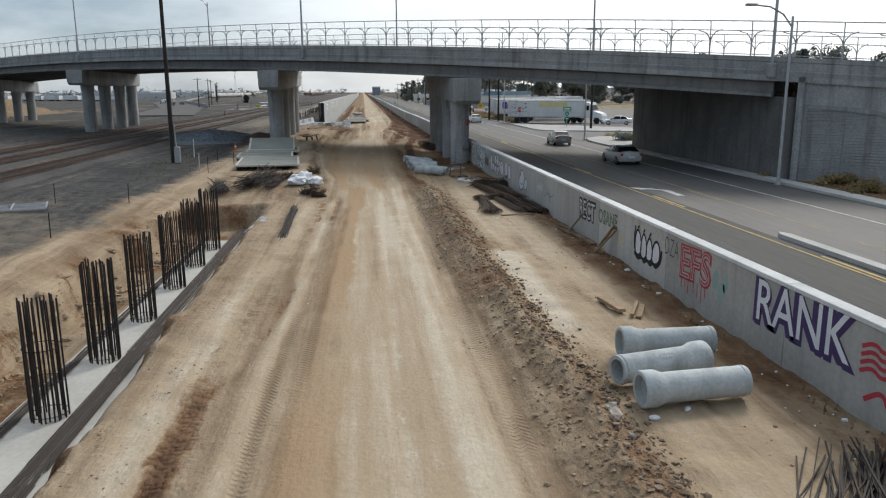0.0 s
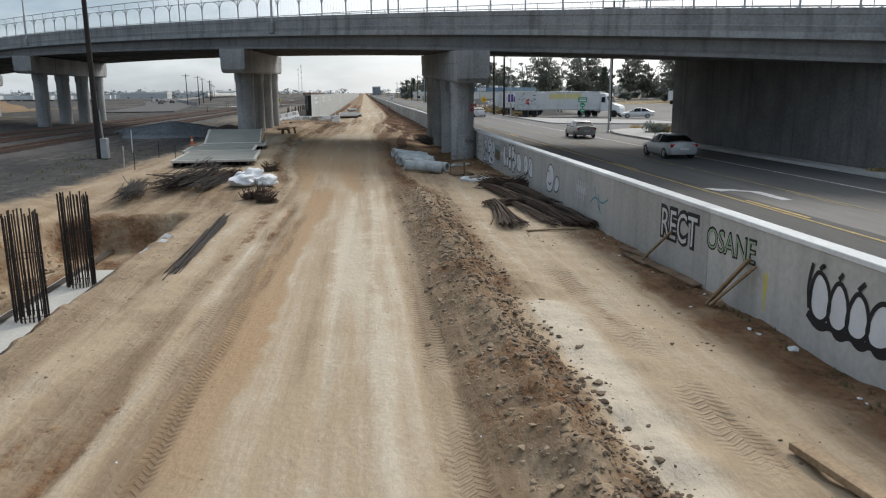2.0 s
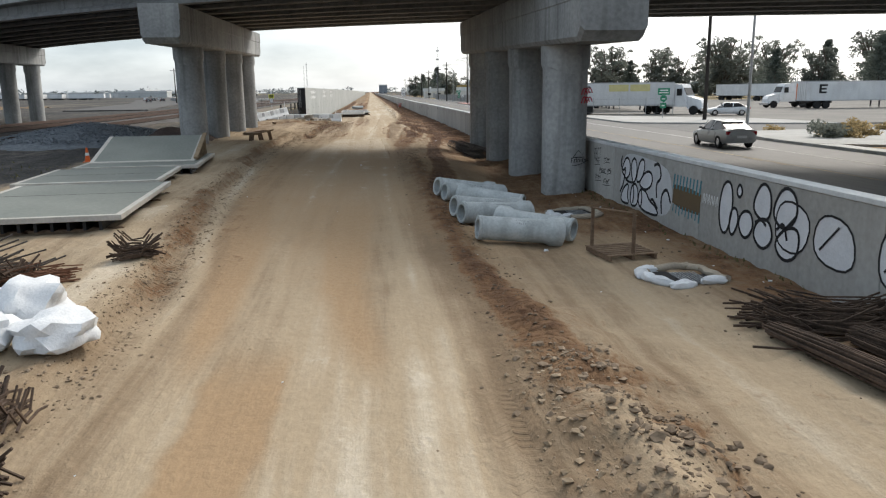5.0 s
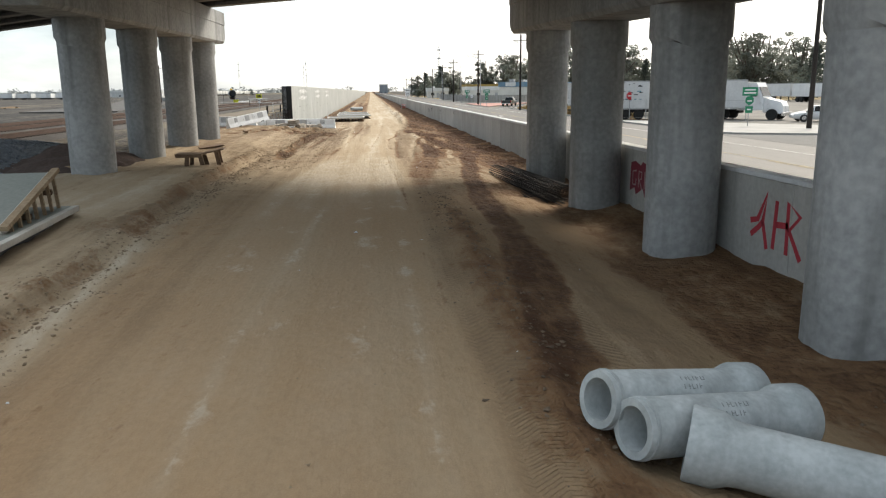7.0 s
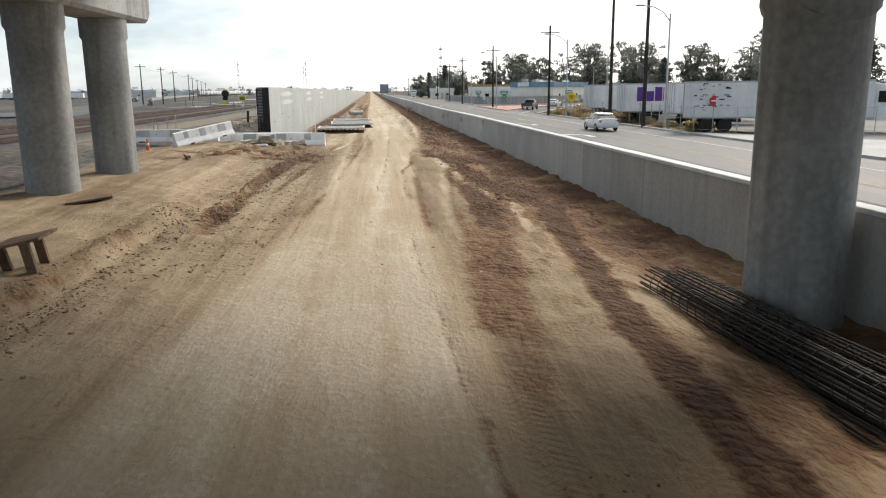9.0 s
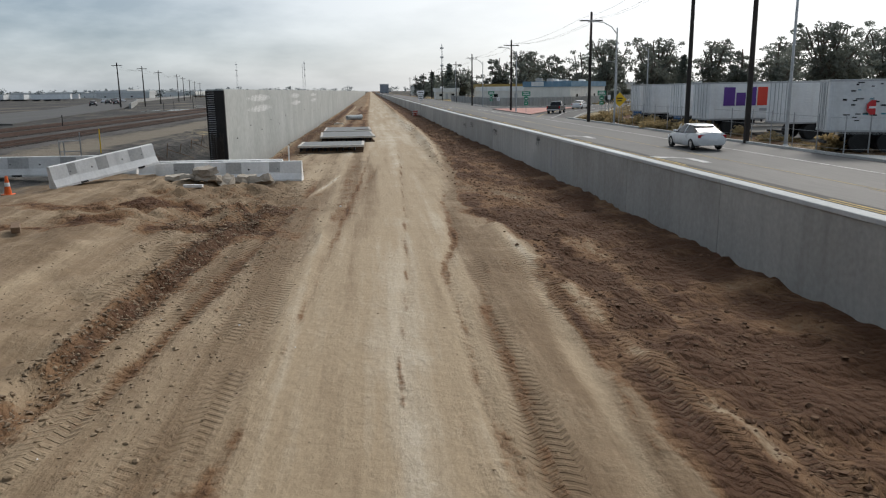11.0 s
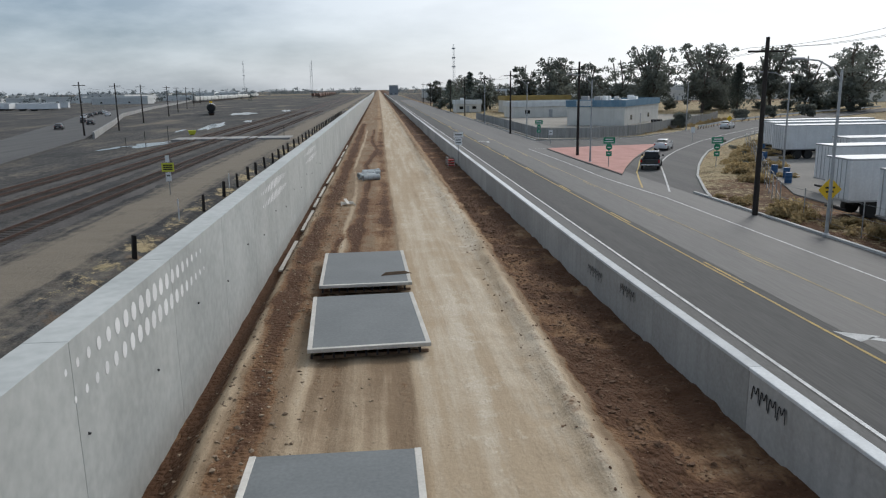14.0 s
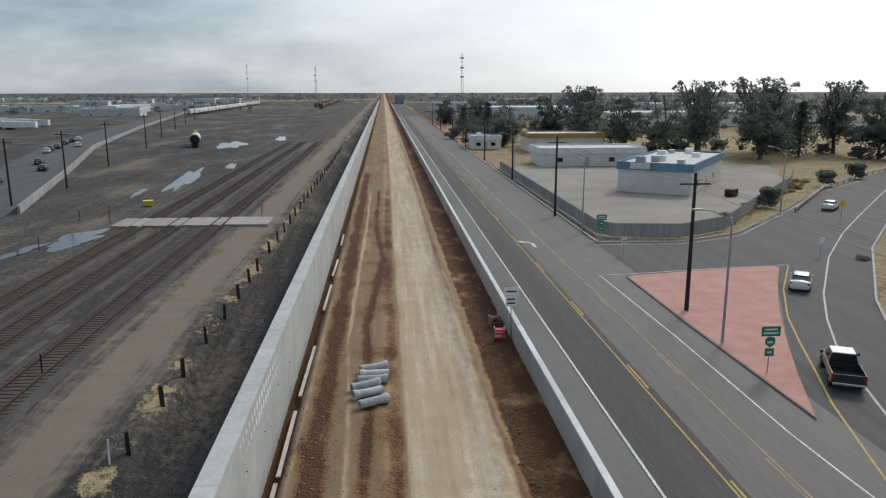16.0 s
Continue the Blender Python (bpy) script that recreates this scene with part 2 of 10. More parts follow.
def lathe(bm, profile, k=24, axis="z"):
    """A closed turned shape from (radius, height) pairs."""
    rings = []
    for r, h in profile:
        row = []
        for i in range(k):
            c, s = r * math.cos(math.tau * i / k), r * math.sin(math.tau * i / k)
            row.append(bm.verts.new((c, s, h) if axis == "z" else (h, c, s)))
        rings.append(row)
    for a, b in zip(rings, rings[1:]):
        for i in range(k):
            bm.faces.new((a[i], a[(i + 1) % k], b[(i + 1) % k], b[i]))
    return bm


def prism(bm, outline, y0, y1):
    """An outline in x and z, pushed along y."""
    return hexa(bm, [(x, y0, z) for x, z in outline], [(x, y1, z) for x, z in outline])


# ---- smooth random fields for the ground ----
def lattice(x, y, seed):
    i = (x.astype(np.int64) * 374761393 + y.astype(np.int64) * 668265263 + seed * 974711) & 0x7FFFFFFF
    i = ((i ^ (i >> 13)) * 1274126177) & 0x7FFFFFFF
    return ((i ^ (i >> 16)) & 0xFFFF) / 65535.0


def field(x, y, size, seed, octaves=3):
    """Value noise between -1 and 1, with lumps of about that size in metres."""
    total, amp, sum_amp = 0.0, 1.0, 0.0
    for o in range(octaves):
        u, v = x / size * 2**o, y / size * 2**o
        iu, iv = np.floor(u), np.floor(v)
        fu, fv = u - iu, v - iv
        fu, fv = fu * fu * (3 - 2 * fu), fv * fv * (3 - 2 * fv)
        a, b = lattice(iu, iv, seed + o), lattice(iu + 1, iv, seed + o)
        c, d = lattice(iu, iv + 1, seed + o), lattice(iu + 1, iv + 1, seed + o)
        total = total + amp * ((a * (1 - fu) + b * fu) * (1 - fv) + (c * (1 - fu) + d * fu) * fv)
        sum_amp, amp = sum_amp + amp, amp * 0.5
    return 2 * total / sum_amp - 1


def step(v, a, b):
    t = np.clip((v - a) / (b - a), 0, 1)
    return t * t * (3 - 2 * t)


def bumpy(v, centre, width):
    return np.exp(-(((v - centre) / width) ** 2))


# ---- the ground: one sheet from the corridor to the horizon ----
WALL_R, WALL_TOP = 9.8, 1.92          # face and top of the low wall beside the road
WALL_L0, WALL_L1, TALL_TOP = -7.02, -6.12, 4.27
ROAD_Z = 0.55


def x_along(y, *points):
    """A line over the plan: x at each y."""
    return np.interp(y, [p[0] for p in points], [p[1] for p in points])


# ruts, ridges and scraped lines: (y, x) points, half width, height, paler by, damper by
LINES = (
    (((8, -3.0), (15, -2.9), (17, -2.3), (21, -1.9), (27, -1.55), (34, -1.1), (46, -0.9)), 0.16, -0.06, -0.2, 0.36),
    (((8, -3.8), (24, -3.3), (33, -2.75), (45, -2.6)), 0.40, 0.05, 0.75, -0.4),
    (((8, -2.1), (17, -1.75), (22, -1.6), (32, -1.35), (45, -1.2)), 0.22, 0.03, 0.7, -0.3),
    (((6, 2.95), (24, 2.92), (39, 2.83), (50, 2.9)), 0.10, -0.05, -0.25, 0.35),
    (((6, 1.0), (24, 1.3), (50, 1.6)), 0.10, -0.02, 0.3, 0.0),
    (((6, 2.3), (24, 2.2), (50, 2.3)), 0.16, 0.02, 0.35, 0.0),
    (((10, 7.4), (24, 7.0), (34, 6.6)), 0.06, -0.02, -0.3, 0.3),
    (((47, -2.3), (51.5, -2.45), (55.2, -3.0), (59, -3.4), (64, -4.1), (82.6, -5.3), (96, -5.0)), 0.40, -0.01, -0.18, 0.30),
    (((47, -1.5), (53, -1.8), (57, -2.5), (64, -3.2), (75, -4.2)), 0.22, 0.06, 0.55, -0.5),
    (((47, -3.4), (53, -3.6), (57, -4.3), (64, -5.0)), 0.7, 0.03, 0.6, -0.4),
    (((46, 4.6), (50, 4.1), (55, 3.75), (62, 3.85), (71, 3.9), (80, 4.3)), 0.45, 0.09, -0.25, 0.6),
    (((50, 0.2), (56, -0.2), (66, -0.4), (80, 0.3)), 0.14, 0.02, 0.4, -0.2),
    (((50, 2.5), (60, 2.3), (76, 2.4)), 0.12, 0.0, 0.3, -0.2),
    (((56, -1.0), (70, -1.4), (90, -1.2)), 0.12, -0.02, -0.1, 0.2),
    (((66, 2.9), (80, 2.9), (104, 2.4)), 0.10, -0.03, -0.1, 0.4),
    (((98, 2.9), (108, 3.1), (111, 3.6), (117.3, 4.0), (124, 4.6)), 0.13, -0.06, -0.2, 0.6),
    (((96, 6.2), (108.5, 5.2), (113.6, 5.1), (118, 5.6)), 0.30, 0.07, 0.5, -0.5),
    (((92, 3.7), (98.5, 4.17), (103.7, 4.64), (108.7, 5.12), (114, 5.3)), 0.20, -0.06, 0.45, -0.45),
    (((92, 4.1), (98.5, 4.5), (103.7, 4.95), (108.7, 5.42)), 0.09, 0.03, -0.3, 0.5),
    (((92, 5.9), (98.4, 6.45), (103.4, 6.82), (107.8, 7.17), (113, 7.4)), 0.18, -0.05, 0.4, -0.5),
    (((92, 4.6), (99.4, 5.16), (105.3, 5.72)), 0.16, -0.03, -0.2, 0.5),
    (((92, 3.2), (99.6, 3.3), (103.6, 3.44), (108.3, 3.72)), 0.14, -0.05, -0.25, 0.55),
    (((90, -0.8), (99, -0.5), (105, 0.0), (111, 0.3), (124.5, 0.9), (142, 1.4)), 0.08, -0.03, -0.2, 0.5),
    (((90, 1.5), (98.8, 1.7), (103.8, 1.9), (109.8, 2.2), (124, 2.8), (142, 3.2)), 0.055, -0.03, -0.2, 0.65),
    (((103, 6.7), (109.4, 6.35), (110.9, 6.25), (111.7, 6.0), (112.9, 5.6), (114.4, 5.2), (115.7, 4.6), (118, 3.9)), 0.26, -0.09, -0.1, 0.75),
    # pale strip: the sky's reflection on wet soil, put into the colour
    (((118.6, -1.15), (120.9, -0.85), (123.3, -0.42), (125.8, -0.2), (128, -0.1)), 0.11, 0.02, 1.1, -0.9),
    (((117, 0.95), (120, 1.0), (122.5, 1.05), (125.6, 1.4), (131, 1.8)), 0.16, -0.03, -0.3, 0.5),
    (((90, 1.3), (112, 2.4), (130, 2.7), (160, 3.2)), 0.28, 0.0, 0.3, -0.1),
    (((100, -0.2), (112, -0.1), (126, -0.1), (150, 0.1)), 0.2, 0.04, 0.45, -0.4),
    (((100, -2.6), (112, -1.7), (122, -1.2), (128, -1.0)), 0.15, -0.05, -0.1, 0.45),
    (((142, -2.4), (150, -2.0), (158, -2.6), (168, -2.5), (176, -1.6)), 0.24, -0.06, -0.3, 1.0),
    (((136, -2.6), (190, -2.0), (214, -2.85), (252, -2.5), (293, -2.4)), 0.17, 0.02, 0.75, -0.6),
    (((136, -1.6), (190, -1.3), (200, -1.0), (215, -1.5), (240, -0.3), (258, -1.2), (300, -1.0)), 0.34, -0.08, -0.3, 0.95),
    (((140, 0.2), (190, 0.5), (230, 0.2), (300, 0.6)), 0.5, -0.04, -0.4, 0.5),
    (((132, -4.3), (145, -3.8), (160, -4.2), (192, -3.8), (240, -3.7), (330, -3.8)), 0.6, -0.03, -0.3, 1.1),
    (((132, -5.0), (192, -4.95), (330, -5.0)), 0.34, 0.05, 0.45, -0.5),
    (((128, 5.2), (150, 5.6), (191, 6.3), (207, 5.7), (227, 5.7), (260, 5.9), (341, 6.2)), 0.26, 0.13, 0.0, 0.3),
)


TABLE_Y = np.arange(-60.0, 720.0, 0.2)
WANDER = [0.12 * field(TABLE_Y * 0, TABLE_Y, 6, 300 + k) + 0.05 * field(TABLE_Y * 0, TABLE_Y, 1.3, 340 + k) for k in range(len(LINES))]
FADE = [np.clip(0.8 + 0.45 * field(TABLE_Y * 0, TABLE_Y, 3.5, 380 + k), 0, 1.2) for k in range(len(LINES))]


def line_marks(x, y):
    """Height, paleness and dampness that the lines add."""
    out = [np.zeros_like(x), np.zeros_like(x), np.zeros_like(x)]
    for k, (points, half, dz, pale, damp_shade) in enumerate(LINES):
        c = x_along(y, *points) + np.interp(y, TABLE_Y, WANDER[k])
        w = bumpy(x, c, half) * step(y, points[0][0], points[0][0] + 3) * (1 - step(y, points[-1][0] - 4, points[-1][0]))
        w = w * np.interp(y, TABLE_Y, FADE[k])
        for o, v in zip(out, (dz, pale, damp_shade)):
            o += v * w
    return out


def low_wall_x(y):
    """Face of the low wall, which draws in a little further on."""
    return WALL_R - 0.42 * float(np.clip((y - 132) / 26, 0, 1))


def crown(x, y):
    """How far the fill of the haul road stands over the foot of the low wall."""
    c = x_along(y, (44, 0.0), (60, 0.24), (75, 0.35), (95, 0.42), (112, 0.46), (138, 0.46), (152, 0.30), (180, 0.12), (230, 0.0))
    trench = step(y, 127.8, 131.6) * (1 - step(x, -5.8, -4.7))
    fall = step(x, x_along(y, (46, 3.0), (68, 3.4), (78, 4.8)), x_along(y, (46, 6.4), (68, 6.8), (78, 8.8)))
    return c * (1 - fall) * step(x, -13, -9) * (1 - trench)


def on_flat(x, y):
    """Where a place on the raised fill lies in the flat plan of ruts and soils."""
    k = 1 / (1 - crown(x, y) / x_along(y, (120, 4.1), (140, 6.0), (160, 10.0)))
    return 1.5 + (x - 1.5) * k, y + 10 * (k - 1)


def ground_height(x, y):
    return flat_height(*on_flat(x, y)) + crown(x, y) - 0.18 * bumpy(x, 7.4, 1.3) * step(y, 56, 66) * (1 - step(y, 82, 94)) - 0.05 * step(x, 4.6, 6.0) * (1 - step(x, 7.0, 8.8)) * step(y, 46, 52) * (1 - step(y, 62, 72))


def flat_height(x, y):
    n1, n2, n3 = field(x, y, 9.0, 11), field(x, y, 1.6, 23), field(x, y, 0.55, 37, 2)
    z = 0.03 * n1 + 0 * x
    # lumpy shoulders on both sides of the packed track
    off = np.abs(x - 0.8 - 0.3 * field(x * 0 + 3, y, 20, 5))
    z += step(off, 2.0, 4.2) * (0.07 * n2 + 0.06 * n3)
    z += line_marks(x, y)[0]
    # soil torn by tyres
    edge = x_along(y, (92, -3.55), (104, -3.45), (110.5, -3.1), (113.5, -2.7), (117, -2.4)) + 0.14 * n2
    torn_l = step(y, 111, 114) * (1 - step(y, 122, 126)) * (1 - step(x, -2.2, -1.2)) * step(x, -9.5, -8)
    z += torn_l * (0.15 * n3 + 0.09 * field(x, y, 0.35, 39, 2))
    # a scraped lip: higher, smoother ground on one side of it
    lip = step(y, 92, 98) * (1 - step(y, 112, 117))
    z += lip * (0.14 * (1 - step(x - edge, -0.12, 0.06)) * step(x, -9, -6) + (0.07 * n3 + 0.05 * field(x, y, 0.3, 39, 2)) * bumpy(x, edge, 0.4) - 0.05 * bumpy(x, edge + 0.3, 0.22))
    # the windrow of spoil beside the track
    crest = 4.45 + 0.22 * field(x * 0, y, 14, 41)
    tall = step(y, -30, -10) * (1 - step(y, 42, 54))
    z += tall * (0.48 + 0.08 * n2) * np.maximum(0, 1 - np.abs(x - crest) / 1.0) ** 0.9 + tall * (0.17 * n3 + 0.07 * field(x, y, 0.3, 47, 2)) * bumpy(x, crest + 0.2, 0.95)
    low = step(y, 48, 56) * (1 - step(y, 72, 82))
    z += low * 0.05 * bumpy(x, 3.9 + 0.25 * field(x * 0, y, 9, 43), 0.5) + low * 0.05 * n3 * bumpy(x, 4.1, 0.8)
    # torn-up soil along the foot of the low wall further on
    torn = step(y, 84, 96)
    z += torn * step(x, 4.6, 6.4) * (0.05 * n2 * (1 - 0.7 * step(x, 8.2, 9.6)) + 0.08 * n3 * (1 - 0.6 * step(x, 8.6, 9.6)) + 0.05 * field(x, y, 0.3, 40, 2) + 0.10 * step(x, 7.2, 9.6))
    z += torn * step(y, 128, 150) * 0.22 * bumpy(x, 5.6 + 0.3 * n1, 0.55)
    # the higher ground of the rail yard, with a broken bank towards the track
    edge = x_along(y, (40, -2.2), (51, -2.3), (55, -2.75), (59, -3.15), (64, -3.8), (75, -4.5), (83, -5.0), (92, -4.6), (100, -4.2), (128, -3.6)) + 0.12 * field(x * 0, y, 2.6, 51) + 0.06 * field(x * 0, y, 0.7, 52)
    open_y = step(y, 44, 49) * (1 - step(y, 127, 132))
    soft = x_along(y, (46, 0.35), (94, 0.35), (104, 2.6), (128, 2.6))
    bank = 1 - step(x, edge - soft, edge + 0.12)
    z += open_y * bank * (0.30 + 0.06 * n1) + open_y * (0.05 * n2 + 0.06 * n3) * bumpy(x, edge, 0.5)
    far_left = 1 - step(x, -13, -7.5)
    z += (1 - step(x, -15.5, -9.5)) * 0.75 * (1 - open_y * 0.5)
    # the excavation with its steep cut faces
    cut_l, cut_r = -9.0 + 0.75 * field(x * 0, y, 3.5, 61) - 0.5 * step(y, 5, 25), -4.55 + 0.12 * field(x * 0, y, 5, 63)
    end = 1 - step(y, 41.2 + 0.35 * n2 + 0.5 * step(x, -7.5, -4.5), 42.3 + 0.35 * n2 + 0.5 * step(x, -7.5, -4.5))
    near = step(y, -40, -30)
    hole = step(x, cut_l - 0.25, cut_l + 0.4) * (1 - step(x, cut_r - 1.15, cut_r)) * end * near
    rim = (1 - step(x, cut_l - 1.2, cut_l + 0.2)) * (1 - step(y, 44, 50)) * step(x, -15, -11)
    z += rim * (0.30 + 0.12 * n2)
    z = z * (1 - hole) + hole * (-1.28 + 0.05 * n2)
    z += (0.38 * n2 + 0.26 * n3 + 0.12 * field(x, y, 0.3, 453, 2)) * hole * (1 - hole) * 4
    # lip of the pit and the gully behind the tall wall
    gully = step(y, 128, 133) * step(x, -13.0, -11.6) * (1 - step(x, -7.6, -7.25))
    z -= gully * (0.75 + 0.1 * n2)
    ditch = step(y, 127.8, 131.6) * step(x, -7.4, -6.9) * (1 - step(x, -5.8 + 0.15 * n2, -4.7 + 0.15 * n1))
    z -= ditch * (0.98 + 0.08 * n2)
    # road side: the sheet runs under the asphalt, then out over the verges
    road = step(x, WALL_R + 0.05, WALL_R + 0.25)
    z = z * (1 - road) + road * (ROAD_Z - 0.06)
    verge = step(x, 25.2, 26.0) * (1 - step(y, 185, 192) * (1 - step(x, 50, 60))) * (1 - step(y, 78, 82) * (1 - step(y, 124, 128))) * (1 - step(x, 28.5, 30.5) * step(y, 104, 110) * (1 - step(y, 228, 234)) * (1 - step(x, 124, 128)))
    z += verge * (0.08 + 0.05 * n2) * (1 - step(y, 172, 182)) + verge * step(y, 172, 182) * (-0.03 + 0.02 * n2)
    # slight roll of the far land
    far = step(np.hypot(x, y - 100), 300, 900)
    return z + far * 0.25 * field(x, y, 260, 71)


def spaced(*runs):
    out = []
    for a, b, d in runs:
        out += list(np.arange(a, b, d))
    return out


def grow(start, end, d, f):
    out, v, sgn = [], start, 1 if end > start else -1
    while (end - v) * sgn > 0:
        out.append(v)
        v += sgn * d
        d *= f
    return out + [end]


gx = np.array(sorted(set(np.round(grow(-16, -4200, 0.9, 1.13) + spaced((-15.5, -10, 0.4), (-10, -5.2, 0.18), (-5.2, 6.4, 0.11), (6.4, 9.85, 0.17)) + [9.85, 10.0, 10.1, 14, 18, 22, 25, 25.3, 25.8] + grow(26.5, 4200, 1.2, 1.14), 3))))
gy = np.array(sorted(set(np.round(grow(-31, -1500, 2, 1.3) + spaced((-30, 8, 0.8), (8, 60, 0.13), (60, 150, 0.17), (150, 230, 0.4)) + grow(230, 5200, 0.8, 1.045), 3))))
GX, GY = np.meshgrid(gx, gy)
GZ = ground_height(GX, GY)


def grid_mesh(name, X, Y, Z):
    ny, nx = X.shape
    me = bpy.data.meshes.new(name)
    me.vertices.add(nx * ny)
    me.vertices.foreach_set("co", np.stack([X, Y, Z], -1).astype(np.float32).ravel())
    i = (np.arange(ny - 1)[:, None] * nx + np.arange(nx - 1)).ravel()
    quads = np.stack([i, i + 1, i + nx + 1, i + nx], -1).astype(np.int32)
    me.loops.add(quads.size)
    me.loops.foreach_set("vertex_index", quads.ravel())
    me.polygons.add(len(quads))
    me.polygons.foreach_set("loop_start", np.arange(0, quads.size, 4, dtype=np.int32))
    me.polygons.foreach_set("use_smooth", np.ones(len(quads), bool))
    me.update(calc_edges=True)
    return me


def kinds_of_soil(x, y):
    """How pale, dark from damp and painted shade, grey (gravel), grassy and orange the soil is, each 0 to 1."""
    n1, n2, n3 = field(x, y * 0.35, 7.0, 81), field(x, y * 0.12, 1.1, 83), field(x, y, 2.2, 85)
    streak = field(x, y * 0.04, 0.45, 87, 2)
    left = x_along(y, (0, -0.6), (40, -0.4), (60, -1.6), (80, -2.2), (100, -0.2), (112, 0.5), (118, 0.9), (135, 0.85), (154, 1.1), (250, 1.0), (400, 1.2)) + 0.12 * n1
    right = x_along(y, (0, 3.4), (40, 3.3), (60, 3.2), (80, 3.0), (100, 3.0), (112, 3.7), (118, 4.3), (125, 5.2), (139, 5.8), (178, 6.2), (200, 6.0), (227, 5.5), (400, 5.6)) + 0.12 * n1
    soft = x_along(y, (90, 0.45), (110, 0.22))
    track = step(x, left - soft, left + soft) * (1 - step(x, right - soft, right + soft))
    line_pale, line_damp = line_marks(x, y)[1:]
    pale = 0.36 - 0.10 * step(y, 90, 100) - 0.04 * step(y, 125, 150) + 0.50 * track + 0.20 * streak * track + 0.16 * n2 + 0.14 * n1 + line_pale
    pale += 0.30 * step(y, 58, 64) * (1 - step(y, 92, 98)) * (1 - step(x, -6.2, -5.0)) * step(x, -14, -11)
    # orange-brown streaks down the track
    def band(near, far, lefts, rights, seed, soft=0.12):
        """A stretch of soil between two lines, with a ragged edge."""
        wob = 0.16 * field(x * 0, y, 3.0, seed) + 0.10 * field(x, y, 0.6, seed + 1)
        l_x, r_x = x_along(y, *lefts) + wob, x_along(y, *rights) + wob
        return step(x, l_x - soft, l_x + soft) * (1 - step(x, r_x - soft, r_x + soft)) * step(y, near, near + 1.5) * (1 - step(y, far - 3, far))

    wind = band(64, 99, ((66, 3.9), (69.5, 4.3), (74.6, 5.0), (79, 5.0), (85, 5.5), (90.8, 6.2), (98, 7.2)), ((66, 4.8), (70.3, 5.5), (76, 5.8), (81, 5.95), (86.7, 6.4), (91.7, 7.0), (98, 8.0)), 401)
    flat = band(69, 95, ((66, 4.8), (70.3, 5.5), (76, 5.8), (81, 5.95), (86.7, 6.4), (91.7, 7.0)), ((66, 7.0), (76, 7.9), (86, 8.2), (92, 8.6)), 401, 0.2)
    darker_patch = band(82, 98, ((83, 3.3), (87, 3.4), (97, 4.3)), ((83, 3.9), (87, 4.6), (97, 5.8)), 405, 0.2)
    soaked = band(56, 73.4, ((56, 7.2), (64, 6.9), (73, 6.9)), ((56, 12), (73, 12)), 409, 0.2)
    spoil = band(45, 67, ((48, 3.6), (57, 3.7), (62, 3.8), (71, 4.5)), ((48, 4.8), (52.6, 4.25), (56.4, 4.3), (61, 4.5), (71, 5.4)), 413)
    crusted = band(124, 152, ((124, -2.4), (132, -3.0), (150, -3.2)), ((124, -0.6), (132, 0.0), (150, 0.8)), 417, 0.2)
    gutter = band(113, 137, ((113, -0.35), (119, -0.1), (126, 0.15), (132, 0.45)), ((113, 0.75), (119, 0.9), (132, 0.85)), 461, 0.10)
    ridge_l = band(-5, 46, ((8, -3.4), (24, -2.9), (31, -2.6), (38, -2.55), (46, -2.2)), ((8, -2.8), (24, -2.25), (31, -1.95), (38, -1.6), (46, -1.3)), 465, 0.10)
    swath = band(-12, 50, ((0, -1.1), (15, -1.05), (22.6, -0.95), (32, -0.75), (46, -0.4)), ((0, 0.1), (21, 0.05), (35, 0.15), (46, 0.6)), 421, 0.10)
    warm = swath * (0.7 + 0.5 * n2) + 0.22 * band(-12, 50, ((0, 0.0), (46, 0.4)), ((0, 0.8), (35, 1.0), (46, 1.2)), 422, 0.2)
    pale += 0.07 * band(-12, 50, ((0, 0.6), (46, 1.3)), ((0, 2.9), (27, 2.82), (46, 2.9)), 423, 0.06) - 0.22 * band(-12, 50, ((0, 2.95), (46, 2.95)), ((0, 3.8), (46, 3.6)), 425, 0.08)
    warm = warm + 0.8 * bumpy(x, x_along(y, (46, 1.9), (52, 1.2), (60, 1.0)), 0.4) * step(y, 46, 49) * (1 - step(y, 56, 62))
    warm = warm + 0.8 * bumpy(x, x_along(y, (46, -0.6), (56, -1.3), (64, -2.2)), 0.35) * step(y, 46, 50) * (1 - step(y, 58, 66))
    warm = warm + 0.7 * step(y, 96, 104) * (1 - step(y, 126, 134)) * bumpy(x, 6.0 + 0.5 * n1, 1.3) * (0.6 + 0.5 * n3)
    warm = warm + 0.8 * step(y, 150, 170) * np.clip(bumpy(x, 0.3, 0.8) + step(x, 5.8, 6.6), 0, 1)
    brink = x_along(y, (40, -2.2), (55, -2.75), (64, -3.8), (83, -5.0), (92, -4.6), (100, -4.2))
    warm = warm + 0.95 * step(y, 46, 60) * (1 - step(y, 76, 90)) * (0.8 + 0.35 * n1 + 0.3 * n2) * step(x, brink + 0.2, brink + 1.2)
    pale -= 0.30 * np.clip(warm, 0, 1) + 0.12 * step(y, 132, 142) * (1 - step(x, left - 0.4, left + 0.5))
    damp_shade = np.clip(0.10 + 0.25 * n3 + 0.2 * n1, 0, 1) * (1 - track) + line_damp
    damp_shade += 0.6 * step(x, 8.0, 9.3) * (1 - step(y, 52, 64)) * (0.75 + 0.3 * n3)
    pale += 0.30 * step(x, 5.4, 6.2) * (1 - step(x, 7.6, 8.8)) * (1 - step(y, 56, 62))
